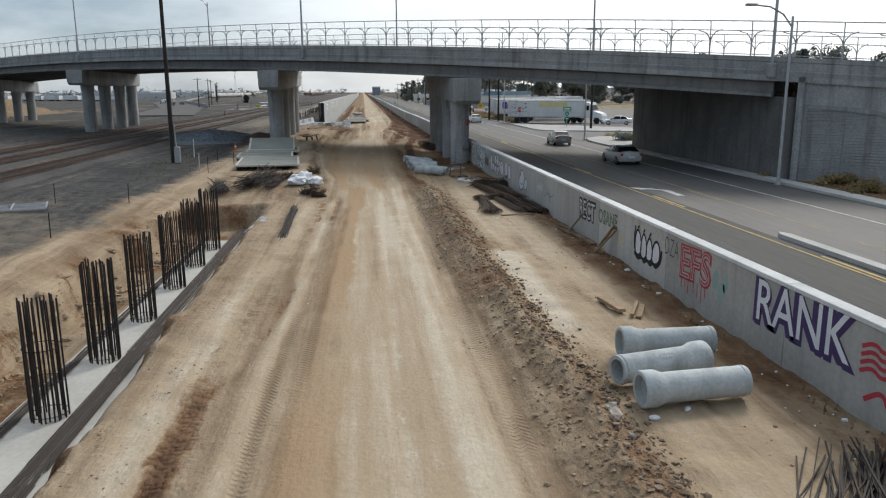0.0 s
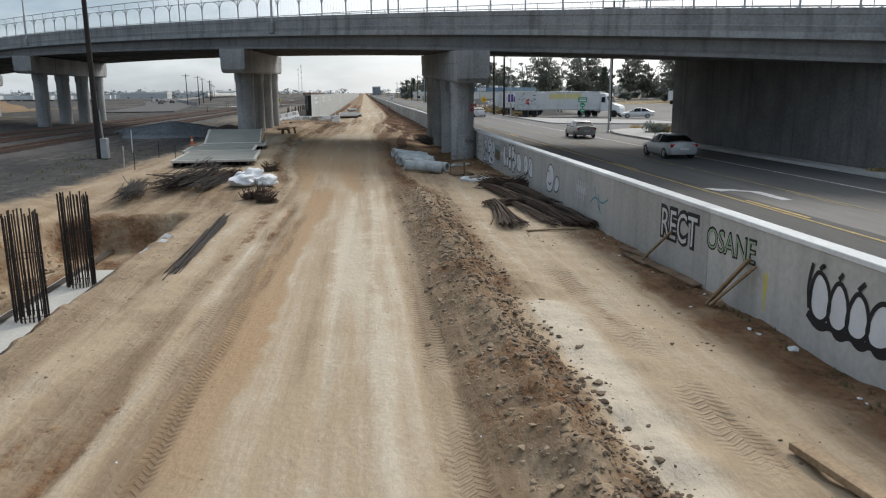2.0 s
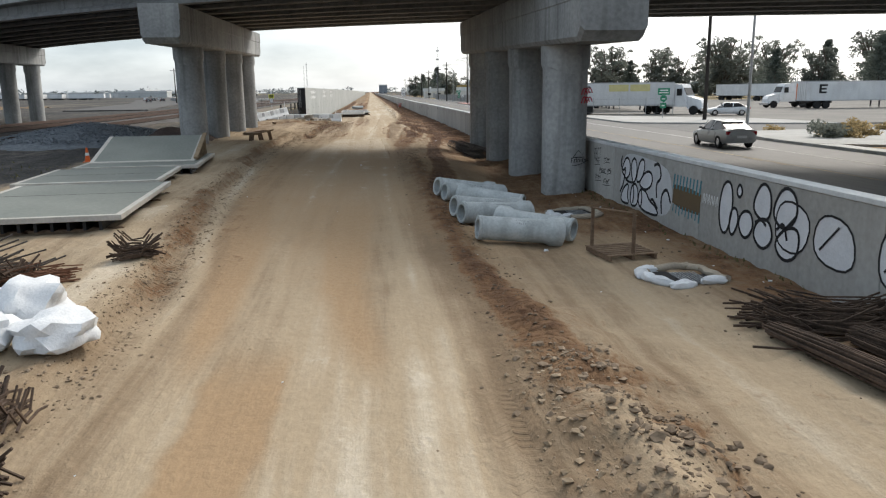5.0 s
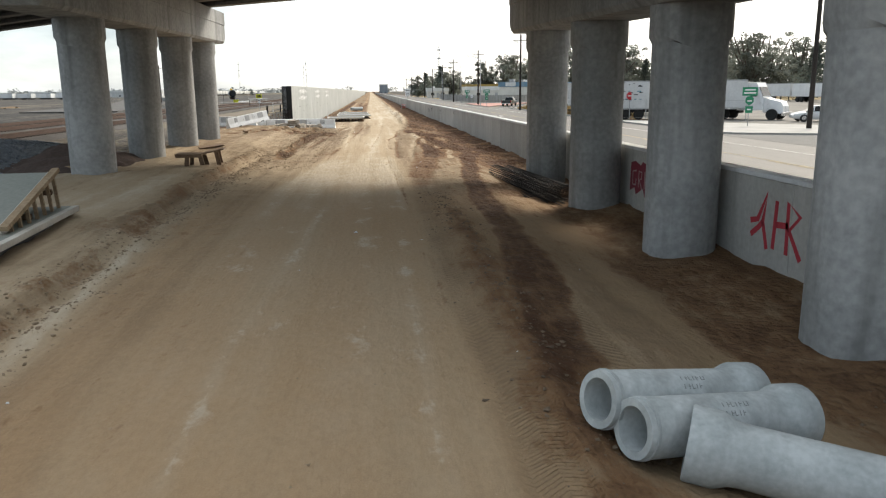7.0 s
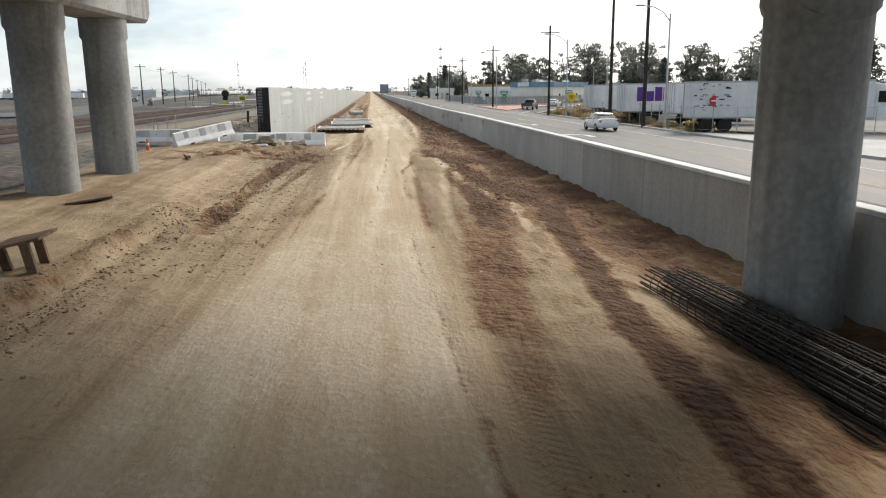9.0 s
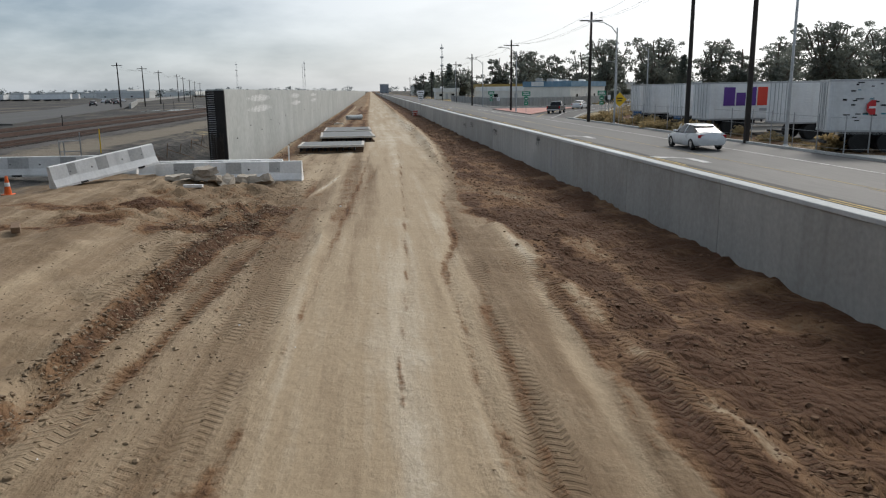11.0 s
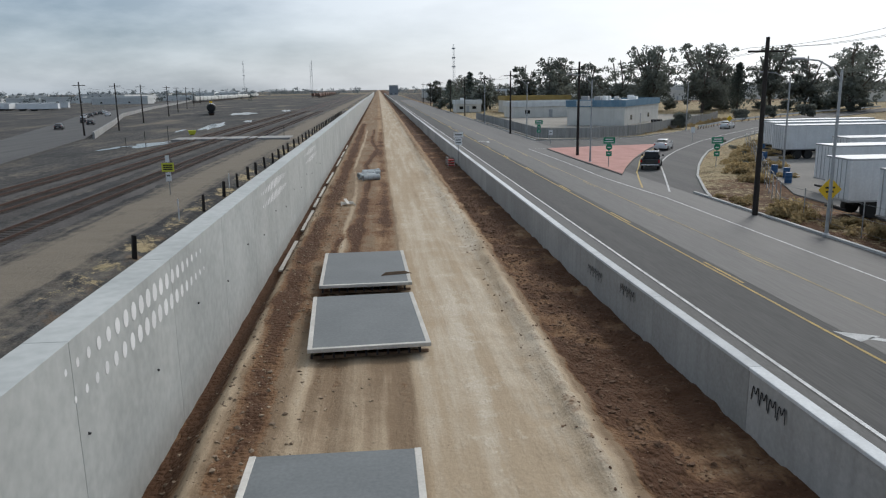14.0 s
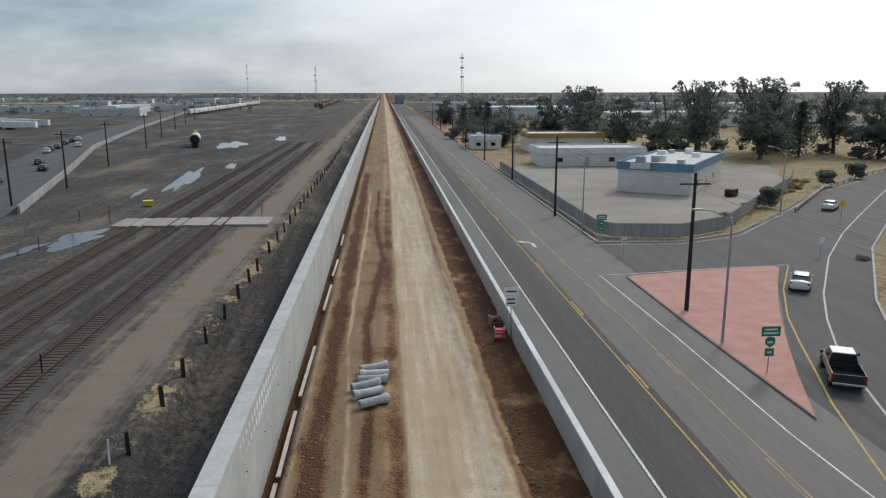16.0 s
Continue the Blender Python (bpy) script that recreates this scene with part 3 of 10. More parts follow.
    # the step from x 7 to 8.2 paints the deck's shade into the soil
    damp_shade += (0.32 + 0.25 * n2) * gutter + (0.24 + 0.3 * n2) * ridge_l + 0.62 * wind + 0.34 * darker_patch + 0.45 * soaked + 0.24 * spoil + 0.14 * flat + 0.34 * step(x + 0.3 * n1, 7.0, 8.2) * step(y, 70, 73) * (1 - step(y, 92, 98)) - 0.5 * crusted
    # soil paler from y 60 to 98, standing in for light bounced below the deck
    pale += 0.16 * track * step(y, 76, 84) * (1 - step(y, 92, 98)) - 0.06 * flat - 0.10 * darker_patch + 0.06 * track * step(y, 62, 68) * (1 - step(y, 86, 92)) + 0.10 * step(y, 60, 66) * (1 - step(y, 90, 96)) + 0.14 * track * step(y, 138, 150) - 0.16 * track * step(y, 40, 46) * (1 - step(y, 58, 64)) + 0.34 * crusted * (0.8 + 0.5 * n2) - 0.14 * step(y, 88, 96) * (1 - step(y, 128, 140)) * track
    turned = x_along(y, (90, 4.8), (112, 5.0), (118, 4.7), (125, 5.45), (139, 6.1), (178, 6.6), (400, 6.8)) + 0.16 * n3 + 0.16 * field(x, y, 0.8, 441, 2)
    damp_shade += (0.86 + 0.2 * step(y, 118, 132)) * step(y, 88, 100) * step(x, turned - 0.16, turned + 0.16) * (0.85 + 0.5 * n3 + 0.35 * field(x, y, 0.9, 443, 2))
    pale += 0.05 * step(y, 66, 74) * (1 - step(y, 84, 92)) * step(x, -6, -4) * (1 - step(x, 7, 9))
    damp_shade += 0.95 * (bumpy(y, 112.8 + 0.3 * n3, 1.0) + bumpy(y, 116.4 + 0.3 * n3, 0.8)) * (1 - step(x, -2.6, -0.8)) * step(x, -14, -9) * (0.6 + 0.9 * field(x, y, 0.7, 431, 2))
    damp_shade += 0.26 * step(y, 146, 160) * (1 - step(x, left - 0.4, left + 0.1)) * step(x, -6.2, -5.6) * (0.7 + 0.9 * n3 + 0.4 * n2)
    lip = x_along(y, (92, -3.55), (104, -3.45), (110.5, -3.1), (113.5, -2.7), (117, -2.4)) + 0.14 * n2
    damp_shade += 0.95 * step(y, 92, 98) * (1 - step(y, 113, 118)) * bumpy(x, lip + 0.08, 0.34) * (0.8 + 0.5 * n3)
    damp_shade += (0.06 + 0.2 * step(y, 111, 114)) * step(y, 104, 108) * (1 - step(y, 120, 124)) * (1 - step(x, -0.8, 0.0)) * step(x, -9, -7) * (1 + 1.2 * field(x, y, 0.6, 447, 2))
    pale += 0.06 * step(y, 92, 98) * (1 - step(y, 106, 110)) * (1 - step(x, -0.8, 0.0))
    damp_shade -= 0.35 * step(y, 92, 98) * (1 - step(y, 110, 113)) * (1 - step(x, lip - 0.9, lip - 0.2)) * step(x, -12, -8)
    damp_shade += 0.22 * bumpy(x, x_along(y, (0, 4.4), (54, 4.4)), 0.7) * (1 - step(y, 44, 54)) + 0.5 * bumpy(x, x_along(y, (0, 5.1), (54, 5.1)) + 0.15 * n3, 0.35) * (1 - step(y, 44, 54)) * (0.6 + 0.45 * n3)
    damp_shade += 0.55 * bumpy(y, 42.0, 0.9) * step(x, -10, -9) * (1 - step(x, -4.4, -3.8)) * (0.7 + 0.6 * n3) + 0.42 * step(x, -10.8, -9.8) * (1 - step(x, -4.9, -4.5)) * (1 - step(y, 41, 43)) * (0.6 + 0.7 * n3 + 0.6 * field(x, y, 0.9, 451, 3))
    salt = bumpy(x, 5.8 + 0.15 * n2, 0.40) * step(y, 16, 21) * (1 - step(y, 28.5, 29.5))
    pale += 1.3 * salt
    damp_shade -= 0.8 * salt
    pale += 0.35 * bumpy(x, 5.9 + 0.2 * n2, 0.3) * step(y, 30, 33) * (1 - step(y, 38, 40))
    gravel = (1 - step(x + 1.6 * n1, -14.0, -9.8)) * (0.85 + 0.15 * n3) * (1 - 0.75 * (1 - step(y, 20, 30)) * step(x, -13, -9))
    dirt_road = bumpy(x, -17.0 + 0.5 * n1, 2.2) * step(y, 110, 140)
    wet = step(y, 125, 128) * step(x + 0.25 * n3, -12.9, -12.3) * (1 - step(x, -7.4, -7.2))
    # second term: shadow along the tall wall's foot, painted into the soil tone
    damp_shade += (2.2 + 0.7 * n3 + 0.4 * n2) * wet + 1.2 * step(y, 131.6, 134.6) * bumpy(x, -5.75, 0.5)
    gravel = gravel * (1 - wet) + 1.4 * wet * step(y, 138, 150)
    grass = 0.85 * bumpy(x, -13.7 + 0.4 * n3, 1.1) * step(y, 140, 160) * (0.45 + 0.8 * n3)
    verge = step(x, 25.3, 26.2) * (0.75 + 0.35 * n3) * (1 - step(x, 31, 36) * step(y, 120, 130) * (1 - step(y, 186, 194)))
    grass += 0.9 * verge * step(y, 180, 200) + 0.55 * verge * (1 - step(y, 180, 200))
    far = step(np.hypot(x, y - 100), 330, 600) * np.clip(1 - step(x, -20, -17) + step(x, 25, 30), 0, 1)
    plots = field(np.round(x / 90) * 90, np.round(y / 160) * 160, 130, 91, 1)
    grass = grass * (1 - far) + far * np.clip(0.25 + 0.5 * plots, 0, 1)
    gravel = gravel * (1 - far) + far * 0.9
    damp_shade = np.where(wet > 0.02, damp_shade, np.minimum(damp_shade, 1.12))
    return [np.clip(v, 0, 2).astype(np.float32) for v in (pale, damp_shade, gravel, grass, warm, dirt_road)]


# tyre tracks: x where it begins, half width, from y to y, seed, drift in x per metre
TREADS = ((3.25, 0.17, 5, 50, 31, 0.0), (-1.55, 0.12, 4, 46, 33, 0.012), (-0.9, 0.10, 14, 44, 35, 0.02), (-4.1, 0.30, 104, 118, 81, 0.10), (-3.4, 0.28, 105, 120, 83, -0.02), (-2.3, 0.30, 103, 121, 85, 0.04), (-4.9, 0.30, 106, 118, 87, 0.05), (-1.5, 0.26, 106, 122, 89, -0.02), (5.1, 0.26, 104, 116, 39, 0.0), (5.6, 0.22, 92, 112, 41, 0.10),
          (-2.9, 0.22, 98, 120, 43, 0.11), (-1.9, 0.24, 97, 124, 45, 0.10), (-1.0, 0.22, 99, 122, 61, 0.05), (3.4, 0.24, 58, 84, 47, 0.0), (4.9, 0.26, 60, 82, 49, 0.0),
          (4.15, 0.26, 117, 131, 51, 0.21), (4.85, 0.26, 115.5, 125, 67, 0.30), (6.2, 0.24, 116, 127, 69, 0.24), (3.0, 0.20, 92, 112, 73, 0.05), (3.45, 0.22, 90, 112, 75, 0.092), (4.95, 0.22, 93, 108, 77, 0.06), (-0.5, 0.24, 117, 138, 79, 0.09), (-0.9, 0.24, 122, 142, 53, 0.0), (6.9, 0.25, 20, 44, 57, 0.0), (-2.0, 0.2, 48, 60, 71, -0.09))


def tread_marks(x, y):
    """How deep in a tyre track a place lies, and how far across it, -1 to 1."""
    deep, across = np.zeros_like(x), np.zeros_like(x)
    for c, half, y0, y1, seed, drift in TREADS:
        t = (x - c - drift * (y - y0) - 0.15 * field(x * 0, y, 14, seed)) / half
        d = step(1.25 - np.abs(t), 0, 0.3) * step(y, y0, y0 + 4) * (1 - step(y, y1 - 5, y1)) * np.clip(0.35 + 1.2 * field(x, y, 2.2, seed + 1), 0, 1)
        across = np.where(d > deep, t, across)
        deep = np.maximum(deep, d)
    return deep.astype(np.float32), across.astype(np.float32)


def soil_material():
    m = bpy.data.materials.new("bare_site_soil")
    m.use_nodes = True
    n, l = m.node_tree.nodes, m.node_tree.links
    p = n["Principled BSDF"]
    p.inputs["Specular IOR Level"].default_value = 0.2
    co = n.new("ShaderNodeTexCoord")

    def noise_at(scale, detail=5.0, stretch=(1, 1, 1), rough=0.6):
        mp, t = n.new("ShaderNodeMapping"), n.new("ShaderNodeTexNoise")
        mp.inputs["Scale"].default_value = stretch
        t.inputs["Scale"].default_value, t.inputs["Detail"].default_value, t.inputs["Roughness"].default_value = scale, detail, rough
        l.new(co.outputs["Object"], mp.inputs["Vector"])
        l.new(mp.outputs["Vector"], t.inputs["Vector"])
        return t.outputs["Fac"]

    def mix(a, b, f, mode="MIX"):
        t = n.new("ShaderNodeMix")
        t.data_type, t.blend_type = "RGBA", mode
        for v, s in ((a, "A"), (b, "B"), (f, "Factor")):
            if isinstance(v, (tuple, float)):
                t.inputs[s].default_value = v if isinstance(v, float) else (*v, 1)
            else:
                l.new(v, t.inputs[s])
        return t.outputs["Result"]

    def level(v, a, b, lo=0.0, hi=1.0):
        t = n.new("ShaderNodeMapRange")
        for s, w in (("From Min", a), ("From Max", b), ("To Min", lo), ("To Max", hi)):
            t.inputs[s].default_value = w
        l.new(v, t.inputs["Value"])
        return t.outputs["Result"]

    def attr(name):
        t = n.new("ShaderNodeAttribute")
        t.attribute_name = name
        return t.outputs["Fac"]

    def plus(a, b, k):
        t = n.new("ShaderNodeMath")
        t.operation = "MULTIPLY_ADD"
        l.new(b, t.inputs[0])
        t.inputs[1].default_value = k
        l.new(a, t.inputs[2])
        return t.outputs[0]

    broad, mid, fine = noise_at(0.45, 6.0), noise_at(2.4, 8.0, (1.0, 0.6, 1.0), 0.62), noise_at(13.0, 6.0, (1.0, 0.6, 1.0), 0.62)
    lane, lane_fine = noise_at(1.3, 6.0, (1.0, 0.035, 1.0)), noise_at(5.0, 5.0, (1.0, 0.05, 1.0))
    grit = noise_at(48.0, 4.0)

    def mid0(v, k):
        t = n.new("ShaderNodeMath")
        t.operation = "MULTIPLY_ADD"
        l.new(v, t.inputs[0])
        t.inputs[1].default_value, t.inputs[2].default_value = k, -0.5 * k
        return t.outputs[0]

    def total(*vs):
        out = vs[0]
        for v in vs[1:]:
            out = plus(out, v, 1.0)
        return out

    # tyre lugs: slanting ridges across the tracks
    sep = n.new("ShaderNodeSeparateXYZ")
    l.new(co.outputs["Object"], sep.inputs[0])
    ab = n.new("ShaderNodeMath")
    ab.operation = "ABSOLUTE"
    l.new(attr("across"), ab.inputs[0])
    phase = n.new("ShaderNodeMath")
    phase.operation = "MULTIPLY_ADD"
    l.new(sep.outputs["Y"], phase.inputs[0])
    phase.inputs[1].default_value = 42.0
    side = n.new("ShaderNodeMath")
    side.operation = "SIGN"
    l.new(attr("across"), side.inputs[0])
    l.new(total(mid0(ab.outputs[0], 5.5), mid0(side.outputs[0], 1.5), mid0(mid, 3.0)), phase.inputs[2])
    wave = n.new("ShaderNodeMath")
    wave.operation = "SINE"
    l.new(phase.outputs[0], wave.inputs[0])
    lug = n.new("ShaderNodeMath")
    lug.operation = "MULTIPLY"
    l.new(level(wave.outputs[0], -0.3, 0.4), lug.inputs[0])
    l.new(attr("tread"), lug.inputs[1])

    clod = n.new("ShaderNodeTexVoronoi")
    clod.feature = "F1"
    clod.inputs["Scale"].default_value, clod.inputs["Randomness"].default_value = 7.0, 1.0
    wob_m = n.new("ShaderNodeMix")
    wob_m.data_type = "VECTOR"
    wob_m.inputs["Factor"].default_value = 0.18
    wob = n.new("ShaderNodeTexNoise")
    wob.inputs["Scale"].default_value, wob.inputs["Detail"].default_value = 3.0, 4.0
    l.new(co.outputs["Object"], wob.inputs["Vector"])
    l.new(co.outputs["Object"], wob_m.inputs["A"])
    l.new(wob.outputs["Color"], wob_m.inputs["B"])
    l.new(wob_m.outputs["Result"], clod.inputs["Vector"])
    pale = total(attr("pale"), mid0(lane, 1.5), mid0(lane_fine, 0.6), mid0(mid, 0.35), mid0(broad, 0.6))
    dirt = mix((0.205, 0.143, 0.089), (0.375, 0.292, 0.198), level(pale, 0.12, 0.62))
    dirt = mix(dirt, (0.49, 0.42, 0.325), level(pale, 0.72, 1.15, 0.0, 0.85))
    warm = total(attr("warm"), mid0(lane, 0.7), mid0(mid, 0.5))
    dirt = mix(dirt, (0.345, 0.23, 0.132), level(warm, 0.25, 0.9, 0.0, 0.85))
    crust = total(attr("pale"), mid0(mid, 1.6), mid0(broad, 1.2), mid0(fine, 0.5))
    dirt = mix(dirt, (0.55, 0.49, 0.40), level(crust, 1.08, 1.3, 0.0, 0.4))
    damp_shade = total(attr("damp_shade"), mid0(mid, 1.05), mid0(lane_fine, 0.45), mid0(fine, 0.5))
    dirt = mix(dirt, (0.185, 0.100, 0.050), level(damp_shade, 0.28, 0.52, 0.0, 0.88))
    dirt = mix(dirt, (0.078, 0.037, 0.019), level(damp_shade, 0.55, 0.88, 0.0, 0.92))
    dirt = mix(dirt, (0.026, 0.023, 0.021), level(damp_shade, 1.35, 1.8, 0.0, 0.9))
    dirt = mix(dirt, (0.17, 0.112, 0.07), level(lug.outputs[0], 0.2, 0.9, 0.0, 0.42))
    stones = mix((0.028, 0.027, 0.026), (0.086, 0.083, 0.079), level(total(mid, mid0(fine, 1.2), mid0(lane, 0.9)), 0.25, 0.8))
    huge = noise_at(0.07, 5.0, (1.0, 0.35, 1.0), 0.65)
    stones = mix(stones, (0.160, 0.135, 0.105), level(total(huge, mid0(mid, 0.35)), 0.52, 0.66, 0.0, 0.85))
    stones = mix(stones, (0.028, 0.028, 0.029), level(total(huge, mid0(broad, 0.4)), 0.46, 0.34, 0.0, 0.8))
    stones = mix(stones, (0.185, 0.158, 0.122), level(total(broad, mid0(lane, 1.4), attr("dust"), mid0(mid, 0.5)), 0.62, 1.15, 0.0, 0.95))
    colour = mix(dirt, stones, level(total(attr("gravel"), mid0(broad, 0.9), mid0(mid, 0.5)), 0.35, 0.65))
    grass = mix((0.18, 0.14, 0.075), (0.42, 0.335, 0.195), level(total(mid, mid0(fine, 1.0)), 0.25, 0.75))
    grass = mix(grass, (0.09, 0.088, 0.045), level(broad, 0.52, 0.64, 0.0, 0.45))
    colour = mix(colour, grass, level(total(attr("grass"), mid0(mid, 1.2), mid0(fine, 0.6)), 0.4, 0.62))
    colour = mix(colour, (0.55, 0.50, 0.43), level(grit, 0.69, 0.75, 0.0, 0.22))
    shade = n.new("ShaderNodeHueSaturation")
    l.new(colour, shade.inputs["Color"])
    l.new(level(total(fine, mid0(grit, 0.7)), 0.25, 0.75, 0.90, 1.10), shade.inputs["Value"])
    l.new(shade.outputs["Color"], p.inputs["Base Color"])
    p.inputs["Roughness"].default_value = 0.93
    b1 = n.new("ShaderNodeBump")
    b1.inputs["Distance"].default_value = 0.10
    l.new(level(damp_shade, -0.1, 0.6, 0.28, 1.0), b1.inputs["Strength"])
    l.new(total(mid, mid0(fine, 0.55), mid0(lane_fine, 0.5)), b1.inputs["Height"])
    b2 = n.new("ShaderNodeBump")
    b2.inputs["Strength"].default_value, b2.inputs["Distance"].default_value = 0.25, 0.02
    l.new(total(grit, mid0(fine, 1.0)), b2.inputs["Height"])
    b3 = n.new("ShaderNodeBump")
    b3.inputs["Strength"].default_value, b3.inputs["Distance"].default_value = 1.0, 0.06
    b3.invert = True
    l.new(lug.outputs[0], b3.inputs["Height"])
    b4 = n.new("ShaderNodeBump")
    b4.inputs["Distance"].default_value = 0.08
    b4.invert = True
    l.new(level(damp_shade, 0.15, 0.7, 0.12, 1.0), b4.inputs["Strength"])
    l.new(clod.outputs["Distance"], b4.inputs["Height"])
    l.new(b1.outputs["Normal"], b4.inputs["Normal"])
    l.new(b4.outputs["Normal"], b2.inputs["Normal"])
    l.new(b2.outputs["Normal"], b3.inputs["Normal"])
    l.new(b3.outputs["Normal"], p.inputs["Normal"])
    return m


SOIL = soil_material()
ground_me = grid_mesh("ground", GX, GY, GZ)
for a_name, a_val in zip(("pale", "damp_shade", "gravel", "grass", "warm", "dust", "tread", "across"), [*kinds_of_soil(*on_flat(GX, GY)), *tread_marks(*on_flat(GX, GY))]):
    ground_me.attributes.new(a_name, "FLOAT", "POINT").data.foreach_set("value", a_val.ravel())
ground_me.materials.append(SOIL)
ground = tagged(new("ground", ground_me), "tan and brown graded construction soil, grey gravel rail yard beyond", "ground", kind="structure")


def floor_at(x, y):
    return float(ground_height(np.array([float(x)]), np.array([float(y)]))[0])


# ---- road beside the site, ramp and paving ----
def sheet(name, outline, z0, z1, mat, label, category, kind="structure"):
    bm = bmnew()
    hexa(bm, [(x, y, z0) for x, y in outline], [(x, y, z1) for x, y in outline])
    ob = part(name, bm, mat, None, label)
    return tagged(ob, label, category, kind=kind)


def strip(name, left, right, z0, z1, mat, label, category):
    """A paved band between two lines of points."""
    bm = bmnew()
    rows = []
    for (ax, ay), (bx, by) in zip(left, right):
        rows.append([bm.verts.new(q) for q in ((ax, ay, z0), (bx, by, z0), (bx, by, z1), (ax, ay, z1))])
    for r, s in zip(rows, rows[1:]):
        for i in range(4):
            bm.faces.new((r[i], r[(i + 1) % 4], s[(i + 1) % 4], s[i]))
    bm.faces.new(rows[0])
    bm.faces.new(rows[-1][::-1])
    bmesh.ops.recalc_face_normals(bm, faces=bm.faces[:])
    return tagged(part(name, bm, mat), label, category, kind="structure")


strip("road", [(10.1, y) for y in range(-60, 1500, 20)], [(25.2, y) for y in range(-60, 1500, 20)], ROAD_Z - 0.3, ROAD_Z, ASPHALT, "worn grey asphalt road with painted lanes", "road")


# ---- low wall beside the road, cast in panels ----
low_wall = thing("wall_right", pose(0, 0, 0), "long low concrete retaining wall with graffiti", "wall", kind="structure")


def wall_panel(length, thick, z0, z1, mat, name, c=0.012):
    bm = bmnew()
    soft_box(bm, 0, thick, 0.008, length - 0.008, z0, z1, c)
    me = bpy.data.meshes.new(name)
    bm.to_mesh(me)
    bm.free()
    me.materials.append(mat)
    return me


PANEL_L = 6.65
low_panel = wall_panel(PANEL_L, 0.30, -0.5, WALL_TOP - 0.10, LOW_WALL, "panel")
low_cope = wall_panel(PANEL_L, 0.36, WALL_TOP - 0.10, WALL_TOP, CAP_WHITE, "coping")
for i in range(68):
    y = -30.7 + i * PANEL_L
    x, yaw = low_wall_x(y), math.degrees(math.atan2(low_wall_x(y) - low_wall_x(y + PANEL_L), PANEL_L))
    piece("panel", low_panel, low_wall, pose(x, y, 0, 0, 0, yaw))
    piece("coping", low_cope, low_wall, pose(x - 0.03, y, 0, 0, 0, yaw))

far_panel, far_cope = wall_panel(26.6, 0.30, -0.5, WALL_TOP - 0.10, LOW_WALL, "panel"), wall_panel(26.6, 0.36, WALL_TOP - 0.10, WALL_TOP, CAP_WHITE, "coping")
for i in range(32):
    y = -30.7 + 68 * PANEL_L + 26.6 * i
    piece("panel", far_panel, low_wall, pose(low_wall_x(y), y, 0))
    piece("coping", far_cope, low_wall, pose(low_wall_x(y) - 0.03, y, 0))

# ---- tall new wall beside the tracks ----
tall_wall = thing("wall_left", pose(0, 0, 0), "tall new pale concrete wall along the tracks", "wall", kind="structure")
TALL_L = 7.4
for i in range(60):
    y = 132.1 + i * TALL_L
    top = TALL_TOP if y < 236 else TALL_TOP - 0.45
    if i in (0, 1) or abs(y - 239) < 4:
        tall_panel = wall_panel(TALL_L, 0.9, -1.6, top, NEW_WALL, "panel", 0.006)
    piece("panel", tall_panel, tall_wall, pose(WALL_L0, y, 0))

far_tall = wall_panel(29.6, 0.9, -1.6, TALL_TOP - 0.45, NEW_WALL, "panel", 0.006)
for i in range(24):
    piece("panel", far_tall, tall_wall, pose(WALL_L0, 132.1 + 60 * TALL_L + 29.6 * i, 0))

# the black bulkhead with starter bars on its open end
bm = bmnew()
box(bm, WALL_L0 - 0.02, WALL_L1 + 0.02, 131.92, 132.09, -1.3, TALL_TOP - 0.06)
part("end_bulkhead", bm, DARK_STEEL, tall_wall, "black bulkhead on the wall end")
bm = bmnew()
for i in range(34):
    rod(bm, (WALL_L0 + 0.06, 131.90, 0.5 + i * 0.112), (WALL_L0 + 0.42, 131.90, 0.5 + i * 0.112), 0.017, k=5)
part("starter_ties", bm, GALV, tall_wall, "row of short pale ties")
bm = bmnew()
rng = random.Random(5)
for i in range(16):
    x = WALL_L0 + 0.16 + 0.04 * i
    rod(bm, (x, 131.7 + 0.12 * rng.random(), -1.2), (x, 131.7 + 0.12 * rng.random(), 1.7 + 0.5 * rng.random()), 0.018, k=5)
part("starter_bars", bm, REBAR, tall_wall, "bundle of upright dark bars")

OVAL_WHITE = plain("fresh_white_patch", (0.74, 0.745, 0.74), 0.85)
# pale patched ovals in two slanting rows, and small tie holes
rng = random.Random(8)
for y0, count, dy in ((139.2, 20, 0.60), (164.6, 18, 0.6), (188.0, 18, 0.7)):
    for row in range(2):
        for i in range(count):
            s = 0.25 + 0.75 * math.sin(math.pi * (i + 0.7) / (count + 0.4)) ** 1.2
            y, z = y0 + (i + 0.5 * row) * dy, 3.72 - row * 0.70
            bm = bmnew()
            bm.faces.new([bm.verts.new((WALL_L1 + 0.007, y + 0.20 * s * math.cos(a), z + 0.26 * s * math.sin(a))) for a in (math.tau * k / 14 for k in range(14))])
            part("patch_oval", bm, OVAL_WHITE, tall_wall)
for i in range(16):
    y, z = 135 + i * 4.9, 1.6 + 0.5 * (i % 2)
    bm = bmnew()
    rod(bm, (WALL_L1 - 0.02, y, z), (WALL_L1 + 0.05, y, z - 0.03), 0.03, k=6)
    part("tie_hole_plug", bm, DARK_STEEL, tall_wall)

# ---- overpass on a skew ----
A_U, A_V = Vector((-1, 1, 0)) / math.sqrt(2), Vector((1, 1, 0)) / math.sqrt(2)   # along the deck, and across it
V0, V1 = 71.2 / math.sqrt(2), 97.2 / math.sqrt(2)


